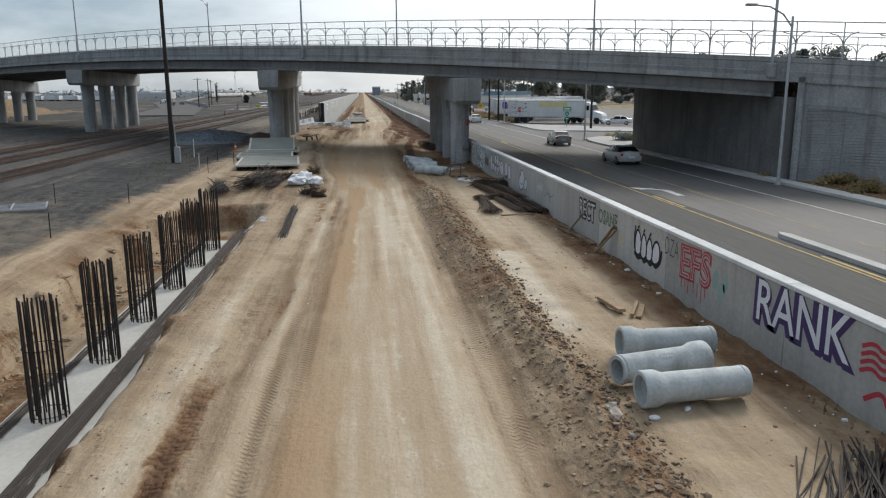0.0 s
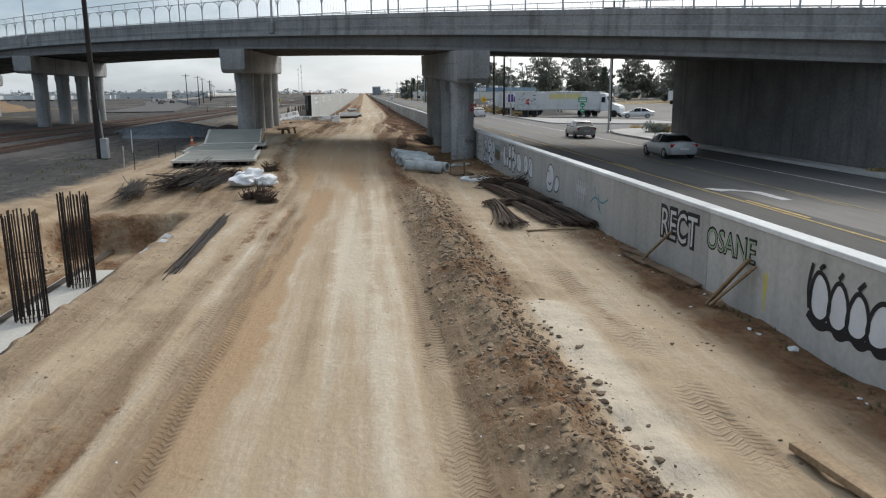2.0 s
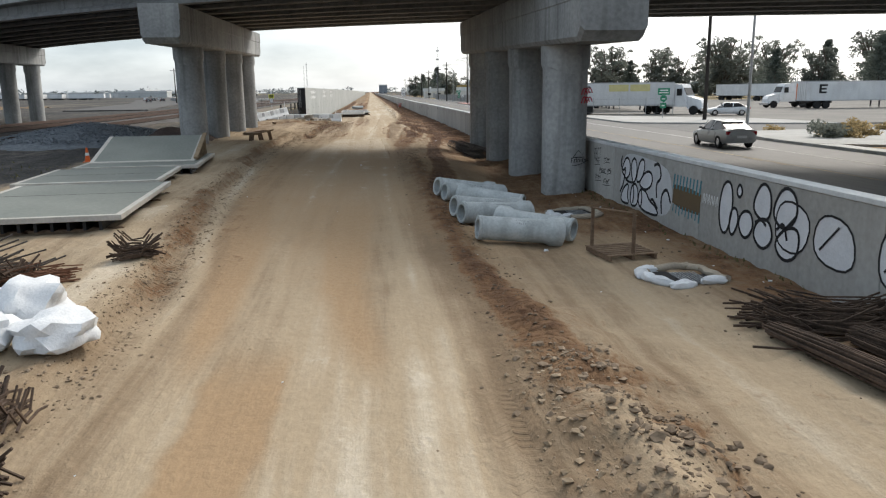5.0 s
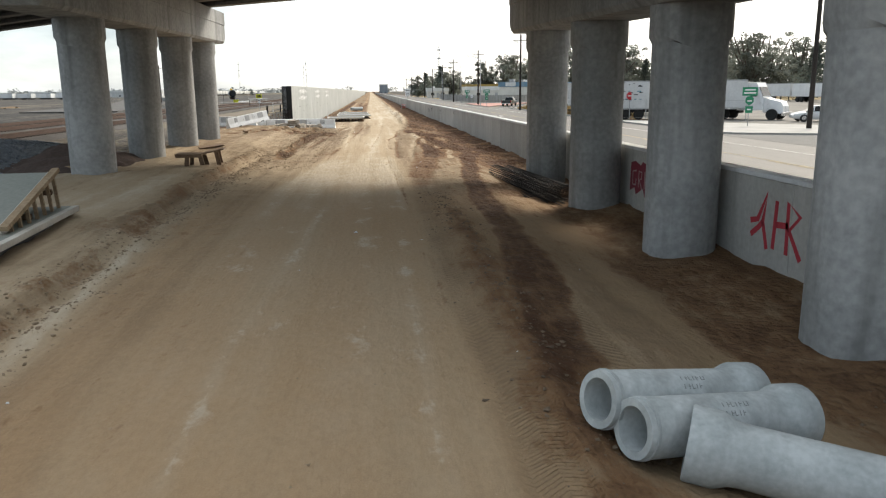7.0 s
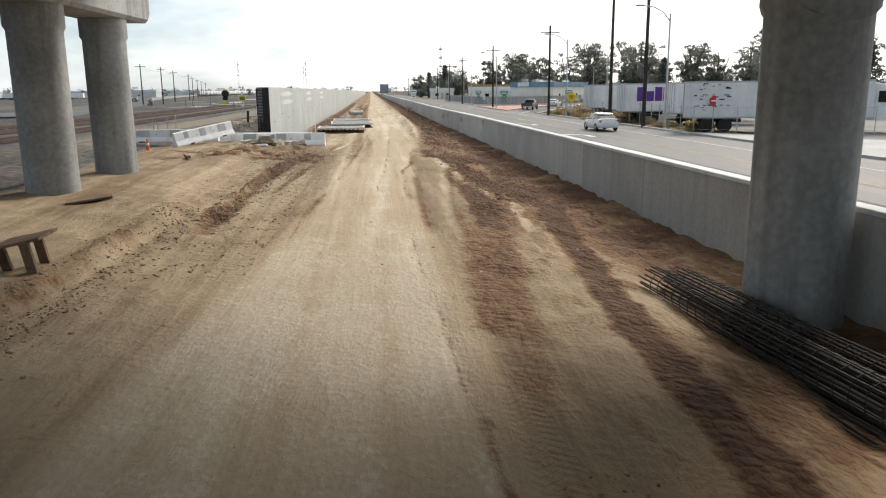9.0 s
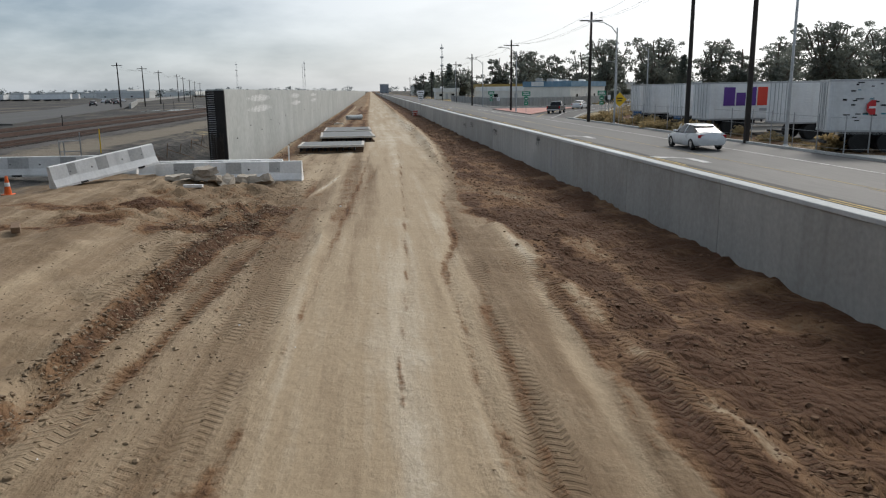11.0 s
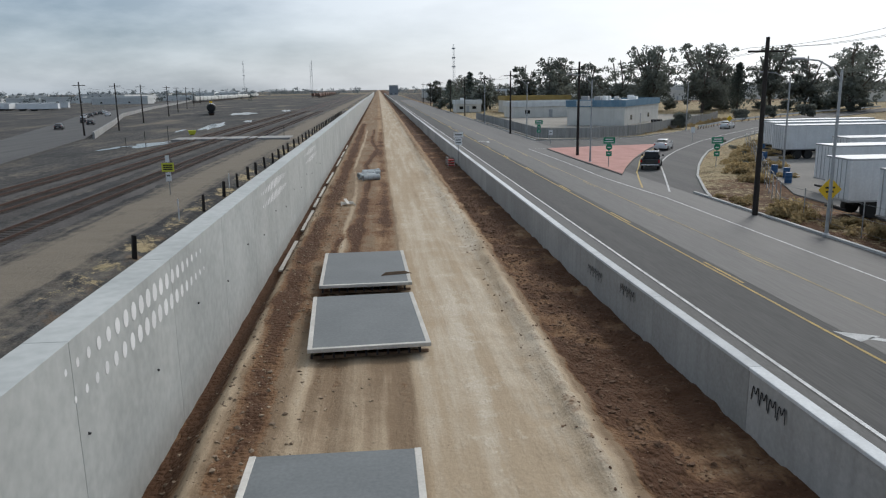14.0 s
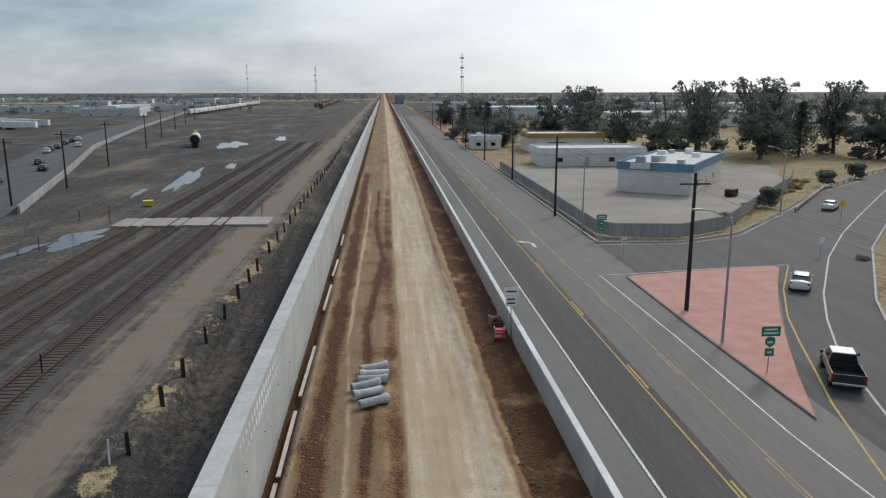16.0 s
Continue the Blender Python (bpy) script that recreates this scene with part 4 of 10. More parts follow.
def soffit(s):
    return 9.2 - 0.00037 * (s - 112) ** 2


def on_deck(s, v, z=0.0):
    p = A_U * s + A_V * v
    return Vector((p.x, p.y, soffit(s) + z))


bridge = thing("overpass", pose(0, 0, 0), "grey concrete road overpass on rows of round columns", "bridge", kind="structure")
S_ALL = [-40 + 6 * i for i in range(45)]


def along(bm, v_z, s_values):
    """A solid whose section, in v and height over the soffit, follows the deck's curve."""
    rows = [[bm.verts.new(on_deck(s, v, z)) for v, z in v_z] for s in s_values]
    k = len(v_z)
    for a, b in zip(rows, rows[1:]):
        for i in range(k):
            bm.faces.new((a[i], a[(i + 1) % k], b[(i + 1) % k], b[i]))
    bm.faces.new(rows[0][::-1])
    bm.faces.new(rows[-1])
    bmesh.ops.recalc_face_normals(bm, faces=bm.faces[:])
    return bm


DECK_S = [s for s in S_ALL]
part("deck", along(bmnew(), [(V0, 1.08), (V1, 1.08), (V1, 1.36), (V0, 1.36)], DECK_S), BRIDGE, bridge)
for side, v in ((-1, V0), (1, V1)):
    out = -0.05 * side
    prof = [(v + side * 0.0, 1.34), (v - side * 0.42, 1.36), (v - side * 0.30, 2.42), (v + side * 0.04, 2.42), (v + side * 0.04, 2.14), (v, 2.10), (v, 1.62), (v + side * 0.05, 1.58)]
    part("parapet", along(bmnew(), prof, DECK_S), BRIDGE, bridge)
    part("deck_edge", along(bmnew(), [(v + side * 0.06, 0.98), (v - side * 0.9, 0.98), (v - side * 0.9, 1.12), (v + side * 0.06, 1.30)], DECK_S), BRIDGE, bridge)
GIRDERS = 8
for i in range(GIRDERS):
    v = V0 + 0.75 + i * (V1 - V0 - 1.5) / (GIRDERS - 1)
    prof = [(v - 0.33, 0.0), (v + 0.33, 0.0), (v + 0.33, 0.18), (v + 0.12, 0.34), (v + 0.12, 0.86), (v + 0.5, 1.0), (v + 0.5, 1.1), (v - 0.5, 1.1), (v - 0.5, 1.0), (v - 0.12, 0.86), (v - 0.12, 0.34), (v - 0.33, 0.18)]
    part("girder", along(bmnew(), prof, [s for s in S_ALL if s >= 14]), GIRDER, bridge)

# bents: a sloping cap on four columns each


def column(parent, x, y, z0, z1):
    bm = bmnew()
    r = 0.83
    rows = [(1.0, z0), (1.0, z1 - 0.95), (1.0, z1 - 0.93), (1.09, z1 - 0.90), (1.09, z1)]
    k = 24
    last = None
    for f, z in rows:
        row = []
        for i in range(k):
            a = math.tau * i / k
            # a round shaft with flats on its long sides
            cx, cy = r * math.cos(a), r * math.sin(a)
            cx = max(-0.78, min(0.78, cx))
            dip = 0.22 * math.cos(2 * a) if f > 1.05 and z < z1 - 0.5 else 0.0
            row.append(bm.verts.new((x + cx * f, y + cy * f, z + dip)))
        if last:
            for i in range(k):
                bm.faces.new((last[i], last[(i + 1) % k], row[(i + 1) % k], row[i]))
        last = row
    bm.faces.new(last)
    return part("column", bm, BRIDGE, parent, smooth=True)


def bent(x, y0, y1, ys, z_floor, width=2.0, deep=2.0):
    b = part("bent_cap", bent_cap(x, y0, y1, width, deep), BRIDGE, bridge)
    for y in ys:
        f = (y - y0) / (y1 - y0)
        top = soffit((y - x) / math.sqrt(2)) - deep
        column(b, x, y, z_floor, top + 0.05)


def bent_cap(x, y0, y1, width, deep):
    bm = bmnew()
    h, c = width / 2, 0.35
    rows = []
    for y in (y0, y0 + c, y1 - c, y1):
        z1 = soffit((y - x) / math.sqrt(2)) - 0.02
        z0 = z1 - deep
        lift = 0.30 if y in (y0, y1) else 0.0
        rows.append([bm.verts.new(q) for q in ((x - h + 0.12, y, z0 + lift), (x + h - 0.12, y, z0 + lift), (x + h, y, z0 + lift + 0.14), (x + h, y, z1 - 0.82), (x + h + 0.0, y, z1 - 0.8), (x + h + 0.03, y, z1 - 0.78), (x + h + 0.03, y, z1),
                                                (x - h - 0.03, y, z1), (x - h - 0.03, y, z1 - 0.78), (x - h, y, z1 - 0.8), (x - h, y, z1 - 0.82), (x - h, y, z0 + lift + 0.14))])
    k = 12
    for a, b in zip(rows, rows[1:]):
        for i in range(k):
            bm.faces.new((a[i], a[(i + 1) % k], b[(i + 1) % k], b[i]))
    bm.faces.new(rows[0][::-1])
    bm.faces.new(rows[-1])
    bmesh.ops.recalc_face_normals(bm, faces=bm.faces[:])
    return bm


bent(8.86, 60.0, 88.8, (65.4, 72.1, 78.9, 85.7), -0.4)
bent(-8.93, 79.4, 108.6, (85.2, 92.2, 99.2, 105.5), -0.2)
bent(-38.0, 108.0, 134.5, (112.5, 119.5, 126.5, 132.8), -0.2)
bent(-66.0, 136.0, 163.0, (141, 148, 155, 161), -0.2)
bent(-96.0, 166.0, 192.5, (171, 178, 185, 190.8), -0.2)

# abutment under the right end, and the patterned wing wall along the approach
ABX = 26.4
bm = bmnew()
hexa(bm, [(ABX, 44.6, 0.2), (ABX + 1.2, 44.6, 0.2), (ABX + 1.2, 70.9, 0.2), (ABX, 70.9, 0.2)],
     [(ABX, 44.6, soffit((44.6 - ABX) / 1.414) + 0.05), (ABX + 1.2, 44.6, soffit((44.6 - ABX) / 1.414) + 0.05), (ABX + 1.2, 70.9, soffit((70.9 - ABX) / 1.414) + 0.05), (ABX, 70.9, soffit((70.9 - ABX) / 1.414) + 0.05)])
# base tone lowered to carry the shade under the deck; streaky stains on top
part("abutment", bm, material("shade_toned_abutment", (0.10, 0.098, 0.094), (0.19, 0.185, 0.178), 0.4, 8, 0.92, 0.3, stain=0.6), bridge, "stained abutment face, deck shade put into its tone")
bm = bmnew()
S_WING = [12.4 - 3 * i for i in range(15)]
rows = []
for s in S_WING:
    a, b = A_U * s + A_V * (V0 + 0.10), A_U * s + A_V * (V0 + 0.6)
    z1 = soffit(s) + 1.1
    rows.append([bm.verts.new(q) for q in ((a.x, a.y, 0.2), (b.x, b.y, 0.2), (b.x, b.y, z1), (a.x, a.y, z1))])
for r, q in zip(rows, rows[1:]):
    for i in range(4):
        bm.faces.new((r[i], r[(i + 1) % 4], q[(i + 1) % 4], q[i]))
bm.faces.new(rows[0]), bm.faces.new(rows[-1][::-1])
bmesh.ops.recalc_face_normals(bm, faces=bm.faces[:])
part("wing_wall", bm, BRIDGE, bridge)
# split-rib relief below an arched band
bm = bmnew()
rng = random.Random(3)
for i in range(26):
    z = 0.55 + i * 0.17
    for j in range(14):
        s0, s1 = 12.0 - j * 2.4, 12.0 - (j + 1) * 2.4 + 0.06
        arch = 4.9 - 0.028 * (12.0 - s0) ** 1.75
        if z > arch:
            continue
        d0 = 0.03 + 0.05 * rng.random()
        lo = [A_U * s + A_V * v for s, v in ((s0, V0 + 0.10), (s1, V0 + 0.10), (s1, V0 + 0.10 - d0), (s0, V0 + 0.10 - d0))]
        hexa(bm, [(p.x, p.y, z) for p in lo], [(p.x, p.y, z + 0.13) for p in lo])
part("ribbed_facing", bm, BRIDGE, bridge, "ribbed concrete facing")
bm = bmnew()
for j in range(28):
    s0, s1 = 12.3 - j * 1.2, 12.3 - (j + 1) * 1.2
    z0, z1 = 5.05 - 0.028 * (12.3 - s0) ** 1.75, 5.05 - 0.028 * (12.3 - s1) ** 1.75
    if z1 < 0.8:
        break
    pts = [A_U * s + A_V * v for s, v in ((s0, V0 + 0.10), (s1, V0 + 0.10), (s1, V0 - 0.02), (s0, V0 - 0.02))]
    zs = (z0, z1, z1, z0)
    hexa(bm, [(p.x, p.y, z - 0.08) for p, z in zip(pts, zs)], [(p.x, p.y, z + 0.16) for p, z in zip(pts, zs)])
part("arched_band", bm, BRIDGE, bridge)
# pilaster at the joint
bm = bmnew()
for s in (12.4, 2.0, -8.0):
    a, b = A_U * s + A_V * (V0 - 0.06), A_U * (s - 0.4) + A_V * (V0 + 0.3)
    c, d = A_U * (s - 0.4) + A_V * (V0 - 0.06), A_U * s + A_V * (V0 + 0.3)
    hexa(bm, [(p.x, p.y, 0.3) for p in (a, c, b, d)], [(p.x, p.y, soffit(s) + 1.3) for p in (a, c, b, d)])
part("pilaster", bm, BRIDGE, bridge)


# ---- safety fence on the deck: branching posts, rails and wire ----
def deck_fence(v, label):
    fence = thing("bridge_fence", pose(0, 0, 0), label, "fence", "bridge fences")
    bm = bmnew()
    rod(bm, (0, 0, 0), (0, 0, 0.85), 0.055, k=6)
    for sx in (-1, 1):
        tube(bm, [(0, 0, 0.8), (sx * 0.10, 0, 1.1), (sx * 0.32, 0, 1.38), (sx * 0.75, 0, 1.52)], 0.038, 5)
    tube(bm, [(0, 0, 0.8), (0, 0, 1.5), (0, 0.03, 1.9), (0, 0.12, 2.1)], 0.035, 5)
    me = bpy.data.meshes.new("fence_post")
    bm.to_mesh(me)
    bm.free()
    me.materials.append(GALV)
    for i in range(68):
        s = -8 + i * 2.6
        p = on_deck(s, v, 2.42)
        piece("fence_post", me, fence, pose(p.x, p.y, p.z, 0, 0, 135))
    for z, r in ((0.1, 0.025), (1.52, 0.03), (2.1, 0.035)):
        bm = bmnew()
        tube(bm, [on_deck(-10 + 6 * i, v, 2.42 + z) for i in range(31)], r, 5)
        part("rail", bm, GALV, fence)
    bm = bmnew()
    for i in range(560):
        a, b = on_deck(-9 + i * 0.32, v, 2.5), on_deck(-9 + i * 0.32, v, 4.5)
        rod(bm, a, b, 0.0045, k=3)
    tagged(part("wire_mesh", bm, GALV, fence, "thin wire infill"), kind="stuff")


deck_fence(V0 + 0.18, "galvanised safety fence with branching posts on the parapet")
deck_fence(V1 - 0.18, "galvanised safety fence along the far parapet of the overpass")


# ---- lamp columns ----
def lamp_post(name, m, height, reach, label, lean=0.0, k=8):
    t = thing(name, m, label, "street lamp", "street lamps")
    bm = bmnew()
    rod(bm, (0, 0, 0), (0, 0, height), 0.11, 0.07, k)
    lathe(bm, [(0.0, 0.0), (0.2, 0.0), (0.2, 0.12), (0.12, 0.2)], 8)
    part("post", bm, GALV, t, smooth=True)
    bm = bmnew()
    tube(bm, [(0, 0, height - 0.6), (reach * 0.25, 0, height + 0.1), (reach * 0.6, 0, height + 0.5), (reach, 0, height + 0.6)], 0.045, 6)
    part("arm", bm, GALV, t, smooth=True)
    bm = bmnew()
    soft_box(bm, reach - 0.1, reach + 0.55, -0.13, 0.13, height + 0.54, height + 0.68, 0.04)
    part("lamp_head", bm, GALV, t)
    return t


for s, v, h, side in ((57.5, V0 - 0.05, 8.5, 1), (14.0, V0 - 0.05, 8.5, 1), (103.0, V0 - 0.05, 8.5, 1), (36.0, V1 + 0.05, 8.5, -1), (62.0, V1 + 0.05, 8.5, -1), (100, V1 + 0.05, 8.5, -1)):
    p = on_deck(s, v, 1.5)
    t = lamp_post("lamp_post", pose(p.x, p.y, p.z, 0, 0, 45 if side > 0 else 225), h, 2.4, "galvanised lamp post bracketed to the overpass parapet")
    bm = bmnew()
    soft_box(bm, -0.3, 0.3, -0.3, 0.25, -0.35, 0.55, 0.08)
    part("bracket", bm, BRIDGE, t)
for x, y, h, rz in ((24.95, 42.4, 9.6, 180), (25.6, 133.5, 9.2, 180), (25.6, 84.0, 9.2, 180), (23.9, 207.2, 9.2, 180), (25.3, 164.0, 9.2, 180), (25.0, 249.5, 9.2, 180), (25.0, 300.0, 9.2, 180), (58.0, 262.0, 9.0, 120), (40.5, 196.0, 9.0, 150)):
    lamp_post("lamp_post", pose(x, y, ROAD_Z, 0, 0, rz), h, 2.3, "galvanised street lamp with a curved arm beside the road")


# ---- graffiti on the walls ----
def letters(name, text, width, height, mat, parent, m, skew=0.0, squash=0.0, lift=0.0):
    """Text as a thin mesh, fitted to a width and height; m puts its lower left corner."""
    cu = bpy.data.curves.new(name, "FONT")
    cu.body, cu.offset, cu.resolution_u = text, squash, 3
    ob = new(name, cu)
    bpy.context.view_layer.update()
    dg = bpy.context.evaluated_depsgraph_get()
    me = bpy.data.meshes.new_from_object(ob.evaluated_get(dg))
    bpy.data.objects.remove(ob)
    bpy.data.curves.remove(cu)
    co = np.empty(len(me.vertices) * 3, np.float32)
    me.vertices.foreach_get("co", co)
    co = co.reshape(-1, 3)
    lo, hi = co.min(0), co.max(0)
    co[:, 0] = (co[:, 0] - lo[0]) / (hi[0] - lo[0]) * width
    co[:, 1] = (co[:, 1] - lo[1]) / (hi[1] - lo[1]) * height + skew * co[:, 0]
    co[:, 2] = lift
    me.vertices.foreach_set("co", co.ravel())
    me.update()
    me.name = name
    me.materials.clear()
    me.materials.append(mat)
    return piece(name, me, parent, m)


def blob(points, rounds=2):
    """A closed outline, rounded off."""
    for _ in range(rounds):
        out = []
        for a, b in zip(points, points[1:] + points[:1]):
            out += [(0.75 * a[0] + 0.25 * b[0], 0.75 * a[1] + 0.25 * b[1]), (0.25 * a[0] + 0.75 * b[0], 0.25 * a[1] + 0.75 * b[1])]
        points = out
    return points


def swirl(points, rounds=2):
    """An open line, rounded off."""
    for _ in range(rounds):
        out = [points[0]]
        for a, b in zip(points, points[1:]):
            out += [(0.75 * a[0] + 0.25 * b[0], 0.75 * a[1] + 0.25 * b[1]), (0.25 * a[0] + 0.75 * b[0], 0.25 * a[1] + 0.75 * b[1])]
        points = out + [points[-1]]
    return points


def ribbon(bm, points, width, z, closed=False):
    """A flat painted stroke in x and y."""
    pts = [Vector((*p, z)) for p in points]
    k = len(pts)
    pairs = []
    for i in range(k):
        a = pts[(i - 1) % k] if closed or i else pts[i]
        b = pts[(i + 1) % k] if closed or i < k - 1 else pts[i]
        d = (b - a)
        d = Vector((-d.y, d.x, 0)).normalized() * width / 2 if d.length > 1e-6 else Vector((0, width / 2, 0))
        pairs.append((bm.verts.new(pts[i] + d), bm.verts.new(pts[i] - d)))
    for i in range(k if closed else k - 1):
        (a, b), (c, d) = pairs[i], pairs[(i + 1) % k]
        bm.faces.new((a, b, d, c))
    return bm


def patch(bm, points, z):
    bm.faces.new([bm.verts.new((x, y, z)) for x, y in points])
    return bm


def on_wall(y, z, proud=0.004):
    """Lower left corner of a mark on the low wall, seen from the site."""
    return pose(low_wall_x(y) - proud - (0.012 if y > 128 else 0), y, z, 90, 0, -90)


def bubble(parent, y, z, shapes, strokes, fill, line, thick=0.055, extra=None):
    """A bubble piece: filled shapes with heavy outlines, and loose strokes."""
    bm = bmnew()
    for k, s in enumerate(shapes):
        patch(bm, blob(s), 0.0006 * k)
    part("graffiti_fill", bm, fill, parent, m=on_wall(y, z, 0.004))
    bm = bmnew()
    for k, s in enumerate(shapes):
        ribbon(bm, blob(s), thick, 0.0006 * k, True)
    for s in strokes:
        ribbon(bm, swirl(s), thick, 0.009)
    return part("graffiti_outline", bm, line, parent, m=on_wall(y, z, 0.009))


# large block letters with a purple shadow
letters("graffiti_shadow", "RANK", 3.72, 1.12, PURPLE_INK, low_wall, on_wall(17.12, 0.62, 0.004), 0.03, 0.05)
letters("graffiti_shadow", "RANK", 3.66, 1.12, PURPLE_INK, low_wall, on_wall(17.20, 0.66, 0.006), 0.03, 0.07)
letters("graffiti_letters", "RANK", 3.45, 0.98, WHITE_INK, low_wall, on_wall(17.05, 0.76, 0.010), 0.03, 0.005)
bm = bmnew()
for k in range(4):
    ribbon(bm, swirl([(0, 0.05 + 0.16 * k), (0.35, 0.22 + 0.16 * k), (0.6, 0.08 + 0.16 * k), (0.95, 0.25 + 0.16 * k), (1.2, 0.1 + 0.16 * k), (1.6, 0.3 + 0.16 * k)]), 0.085, 0)
ribbon(bm, swirl([(0.2, -0.45), (0.7, -0.1), (0.9, -0.5), (1.5, 0.0)]), 0.1, 0)
part("graffiti_strokes", bm, RED_INK, low_wall, m=on_wall(13.3, 0.85))
# red dripping letters
letters("graffiti_shadow", "EFS", 2.0, 1.05, RED_INK, low_wall, on_wall(21.45, 0.66, 0.004), 0.05, 0.05)
letters("graffiti_letters", "EFS", 1.84, 0.93, LOW_WALL, low_wall, on_wall(21.38, 0.73, 0.009), 0.05, 0.012)
letters("graffiti_letters", "EFS", 1.76, 0.86, RED_INK, low_wall, on_wall(21.34, 0.77, 0.012), 0.05, -0.025)
bm = bmnew()
for x, l in ((0.1, 0.25), (0.35, 0.16), (0.55, 0.32), (0.9, 0.22), (1.15, 0.3), (1.4, 0.4), (1.62, 0.2)):
    ribbon(bm, [(x, 0.12), (x + 0.01, -l)], 0.045, 0)
part("graffiti_drips", bm, RED_INK, low_wall, m=on_wall(21.4, 0.66))
letters("graffiti_tag", "DZA", 1.0, 0.52, BLACK_INK, low_wall, on_wall(22.6, 1.15), 0.0, -0.022)
bm = bmnew()
for x, y0, w in ((0.0, 0.55, 0.4), (0.3, 0.3, 0.5), (0.6, 0.6, 0.3)):
    patch(bm, blob([(x, y0), (x + w, y0 + 0.1), (x + w * 0.8, y0 + 0.6), (x + 0.05, y0 + 0.5)]), 0)
part("graffiti_haze", bm, plain("faded_teal_paint", (0.24, 0.33, 0.31), 0.8), low_wall, m=on_wall(19.4, 0.3, 0.003))
# silver bubble letters with black shadow
bubble(low_wall, 25.25, 0.55, [[(0.1, 0.15), (0.45, 0.0), (0.7, 0.25), (0.6, 0.75), (0.3, 0.95), (0.12, 0.7)], [(0.62, 0.1), (0.95, -0.02), (1.2, 0.2), (1.1, 0.7), (0.85, 0.9), (0.66, 0.6)],
                               [(1.12, 0.1), (1.45, 0.0), (1.7, 0.22), (1.6, 0.68), (1.35, 0.85), (1.16, 0.55)], [(1.62, 0.1), (1.95, 0.02), (2.3, 0.25), (2.25, 0.7), (1.95, 0.85), (1.68, 0.6)]],
       [[(0.1, 0.2), (0.02, 0.6), (0.12, 1.02)], [(0.32, 0.95), (0.42, 1.05), (0.45, 1.0)], [(0.85, 0.9), (0.95, 1.02)], [(1.35, 0.85), (1.5, 1.0)]], WHITE_INK, BLACK_INK, 0.085)
bm = bmnew()
ribbon(bm, swirl([(0.05, 0.1), (0.4, -0.09), (0.75, 0.08), (0.95, -0.1), (1.25, 0.08), (1.5, -0.08), (1.75, 0.1), (1.95, -0.06), (2.35, 0.2), (2.4, 0.6)]), 0.14, 0)
part("graffiti_outline", bm, BLACK_INK, low_wall, m=on_wall(25.25, 0.55, 0.004))
# black outlined letters, a grey-green tag, a yellow stroke
letters("graffiti_shadow", "RECT", 2.3, 0.92, BLACK_INK, low_wall, on_wall(31.95, 0.72, 0.004), 0.02, 0.085)
letters("graffiti_letters", "RECT", 2.1, 0.74, CAP_WHITE, low_wall, on_wall(31.86, 0.80, 0.009), 0.02, 0.0)
letters("graffiti_letters", "OSANE", 2.2, 0.55, BLACK_INK, low_wall, on_wall(29.25, 0.98, 0.004), 0.03, 0.035)
letters("graffiti_letters", "OSANE", 2.1, 0.46, plain("grey_green_paint", (0.25, 0.33, 0.22)), low_wall, on_wall(29.2, 1.02, 0.009), 0.03, -0.005)
bm = bmnew()
ribbon(bm, [(0, 0.75), (0.08, 0.1)], 0.06, 0)
ribbon(bm, [(0.12, 0.8), (0.06, 0.0)], 0.05, 0.001)
part("graffiti_strokes", bm, YELLOW_INK, low_wall, m=on_wall(26.7, 0.25))
# faded pale and teal tags
bm = bmnew()
for k in range(5):
    ribbon(bm, swirl([(0.25 * k, 0.1), (0.25 * k + 0.1, 0.7), (0.25 * k + 0.22, 0.2), (0.25 * k + 0.3, 0.75)]), 0.05, 0)
part("graffiti_strokes", bm, WHITE_INK, low_wall, m=on_wall(40.0, 0.6))
bm = bmnew()
for s in ([(0, 0.2), (0.6, 0.5), (1.3, 0.3), (1.9, 0.55)], [(0.4, 0.8), (0.9, 0.2), (1.2, 0.0)], [(0.9, 0.6), (1.1, 0.05)]):
    ribbon(bm, swirl(s), 0.05, 0)
part("graffiti_strokes", bm, TEAL_INK, low_wall, m=on_wall(38.2, 0.55))
bubble(low_wall, 44.6, 0.35, [[(0.1, 0.0), (0.9, 0.0), (1.4, 0.5), (1.2, 1.15), (0.5, 1.2), (0.0, 0.6)], [(1.3, 0.1), (2.0, 0.15), (2.3, 0.6), (1.7, 0.9)]], [[(0.3, 0.8), (0.5, 0.95), (0.7, 0.8)], [(0.4, 0.4), (0.7, 0.3), (1.0, 0.45)]], WHITE_INK, BLACK_INK, 0.05)
for y, w in ((52.3, 2.6), (49.2, 2.0)):
    bubble(low_wall, y, 0.5, [[(0.0, 0.1), (w * 0.4, 0.0), (w * 0.5, 0.9), (0.1, 1.1)], [(w * 0.5, 0.1), (w, 0.0), (w * 0.95, 0.9), (w * 0.55, 1.0)]], [[(0.2, 0.3), (w * 0.3, 0.8)], [(w * 0.6, 0.3), (w * 0.8, 0.8)]], WHITE_INK, BLACK_INK, 0.045)
# the flower-like piece beside the column, over a pale rolled ground
bm = bmnew()
patch(bm, blob([(0.0, 0.0), (0.1, 0.9), (0.35, 1.5), (1.2, 1.6), (2.3, 1.55), (3.3, 1.5), (4.2, 1.3), (4.3, 0.1), (2.4, -0.02)]), 0)
part("graffiti_fill", bm, plain("chalky_paint", (0.50, 0.51, 0.52), 0.8), low_wall, m=on_wall(61.75, 0.14, 0.002))
bm = bmnew()
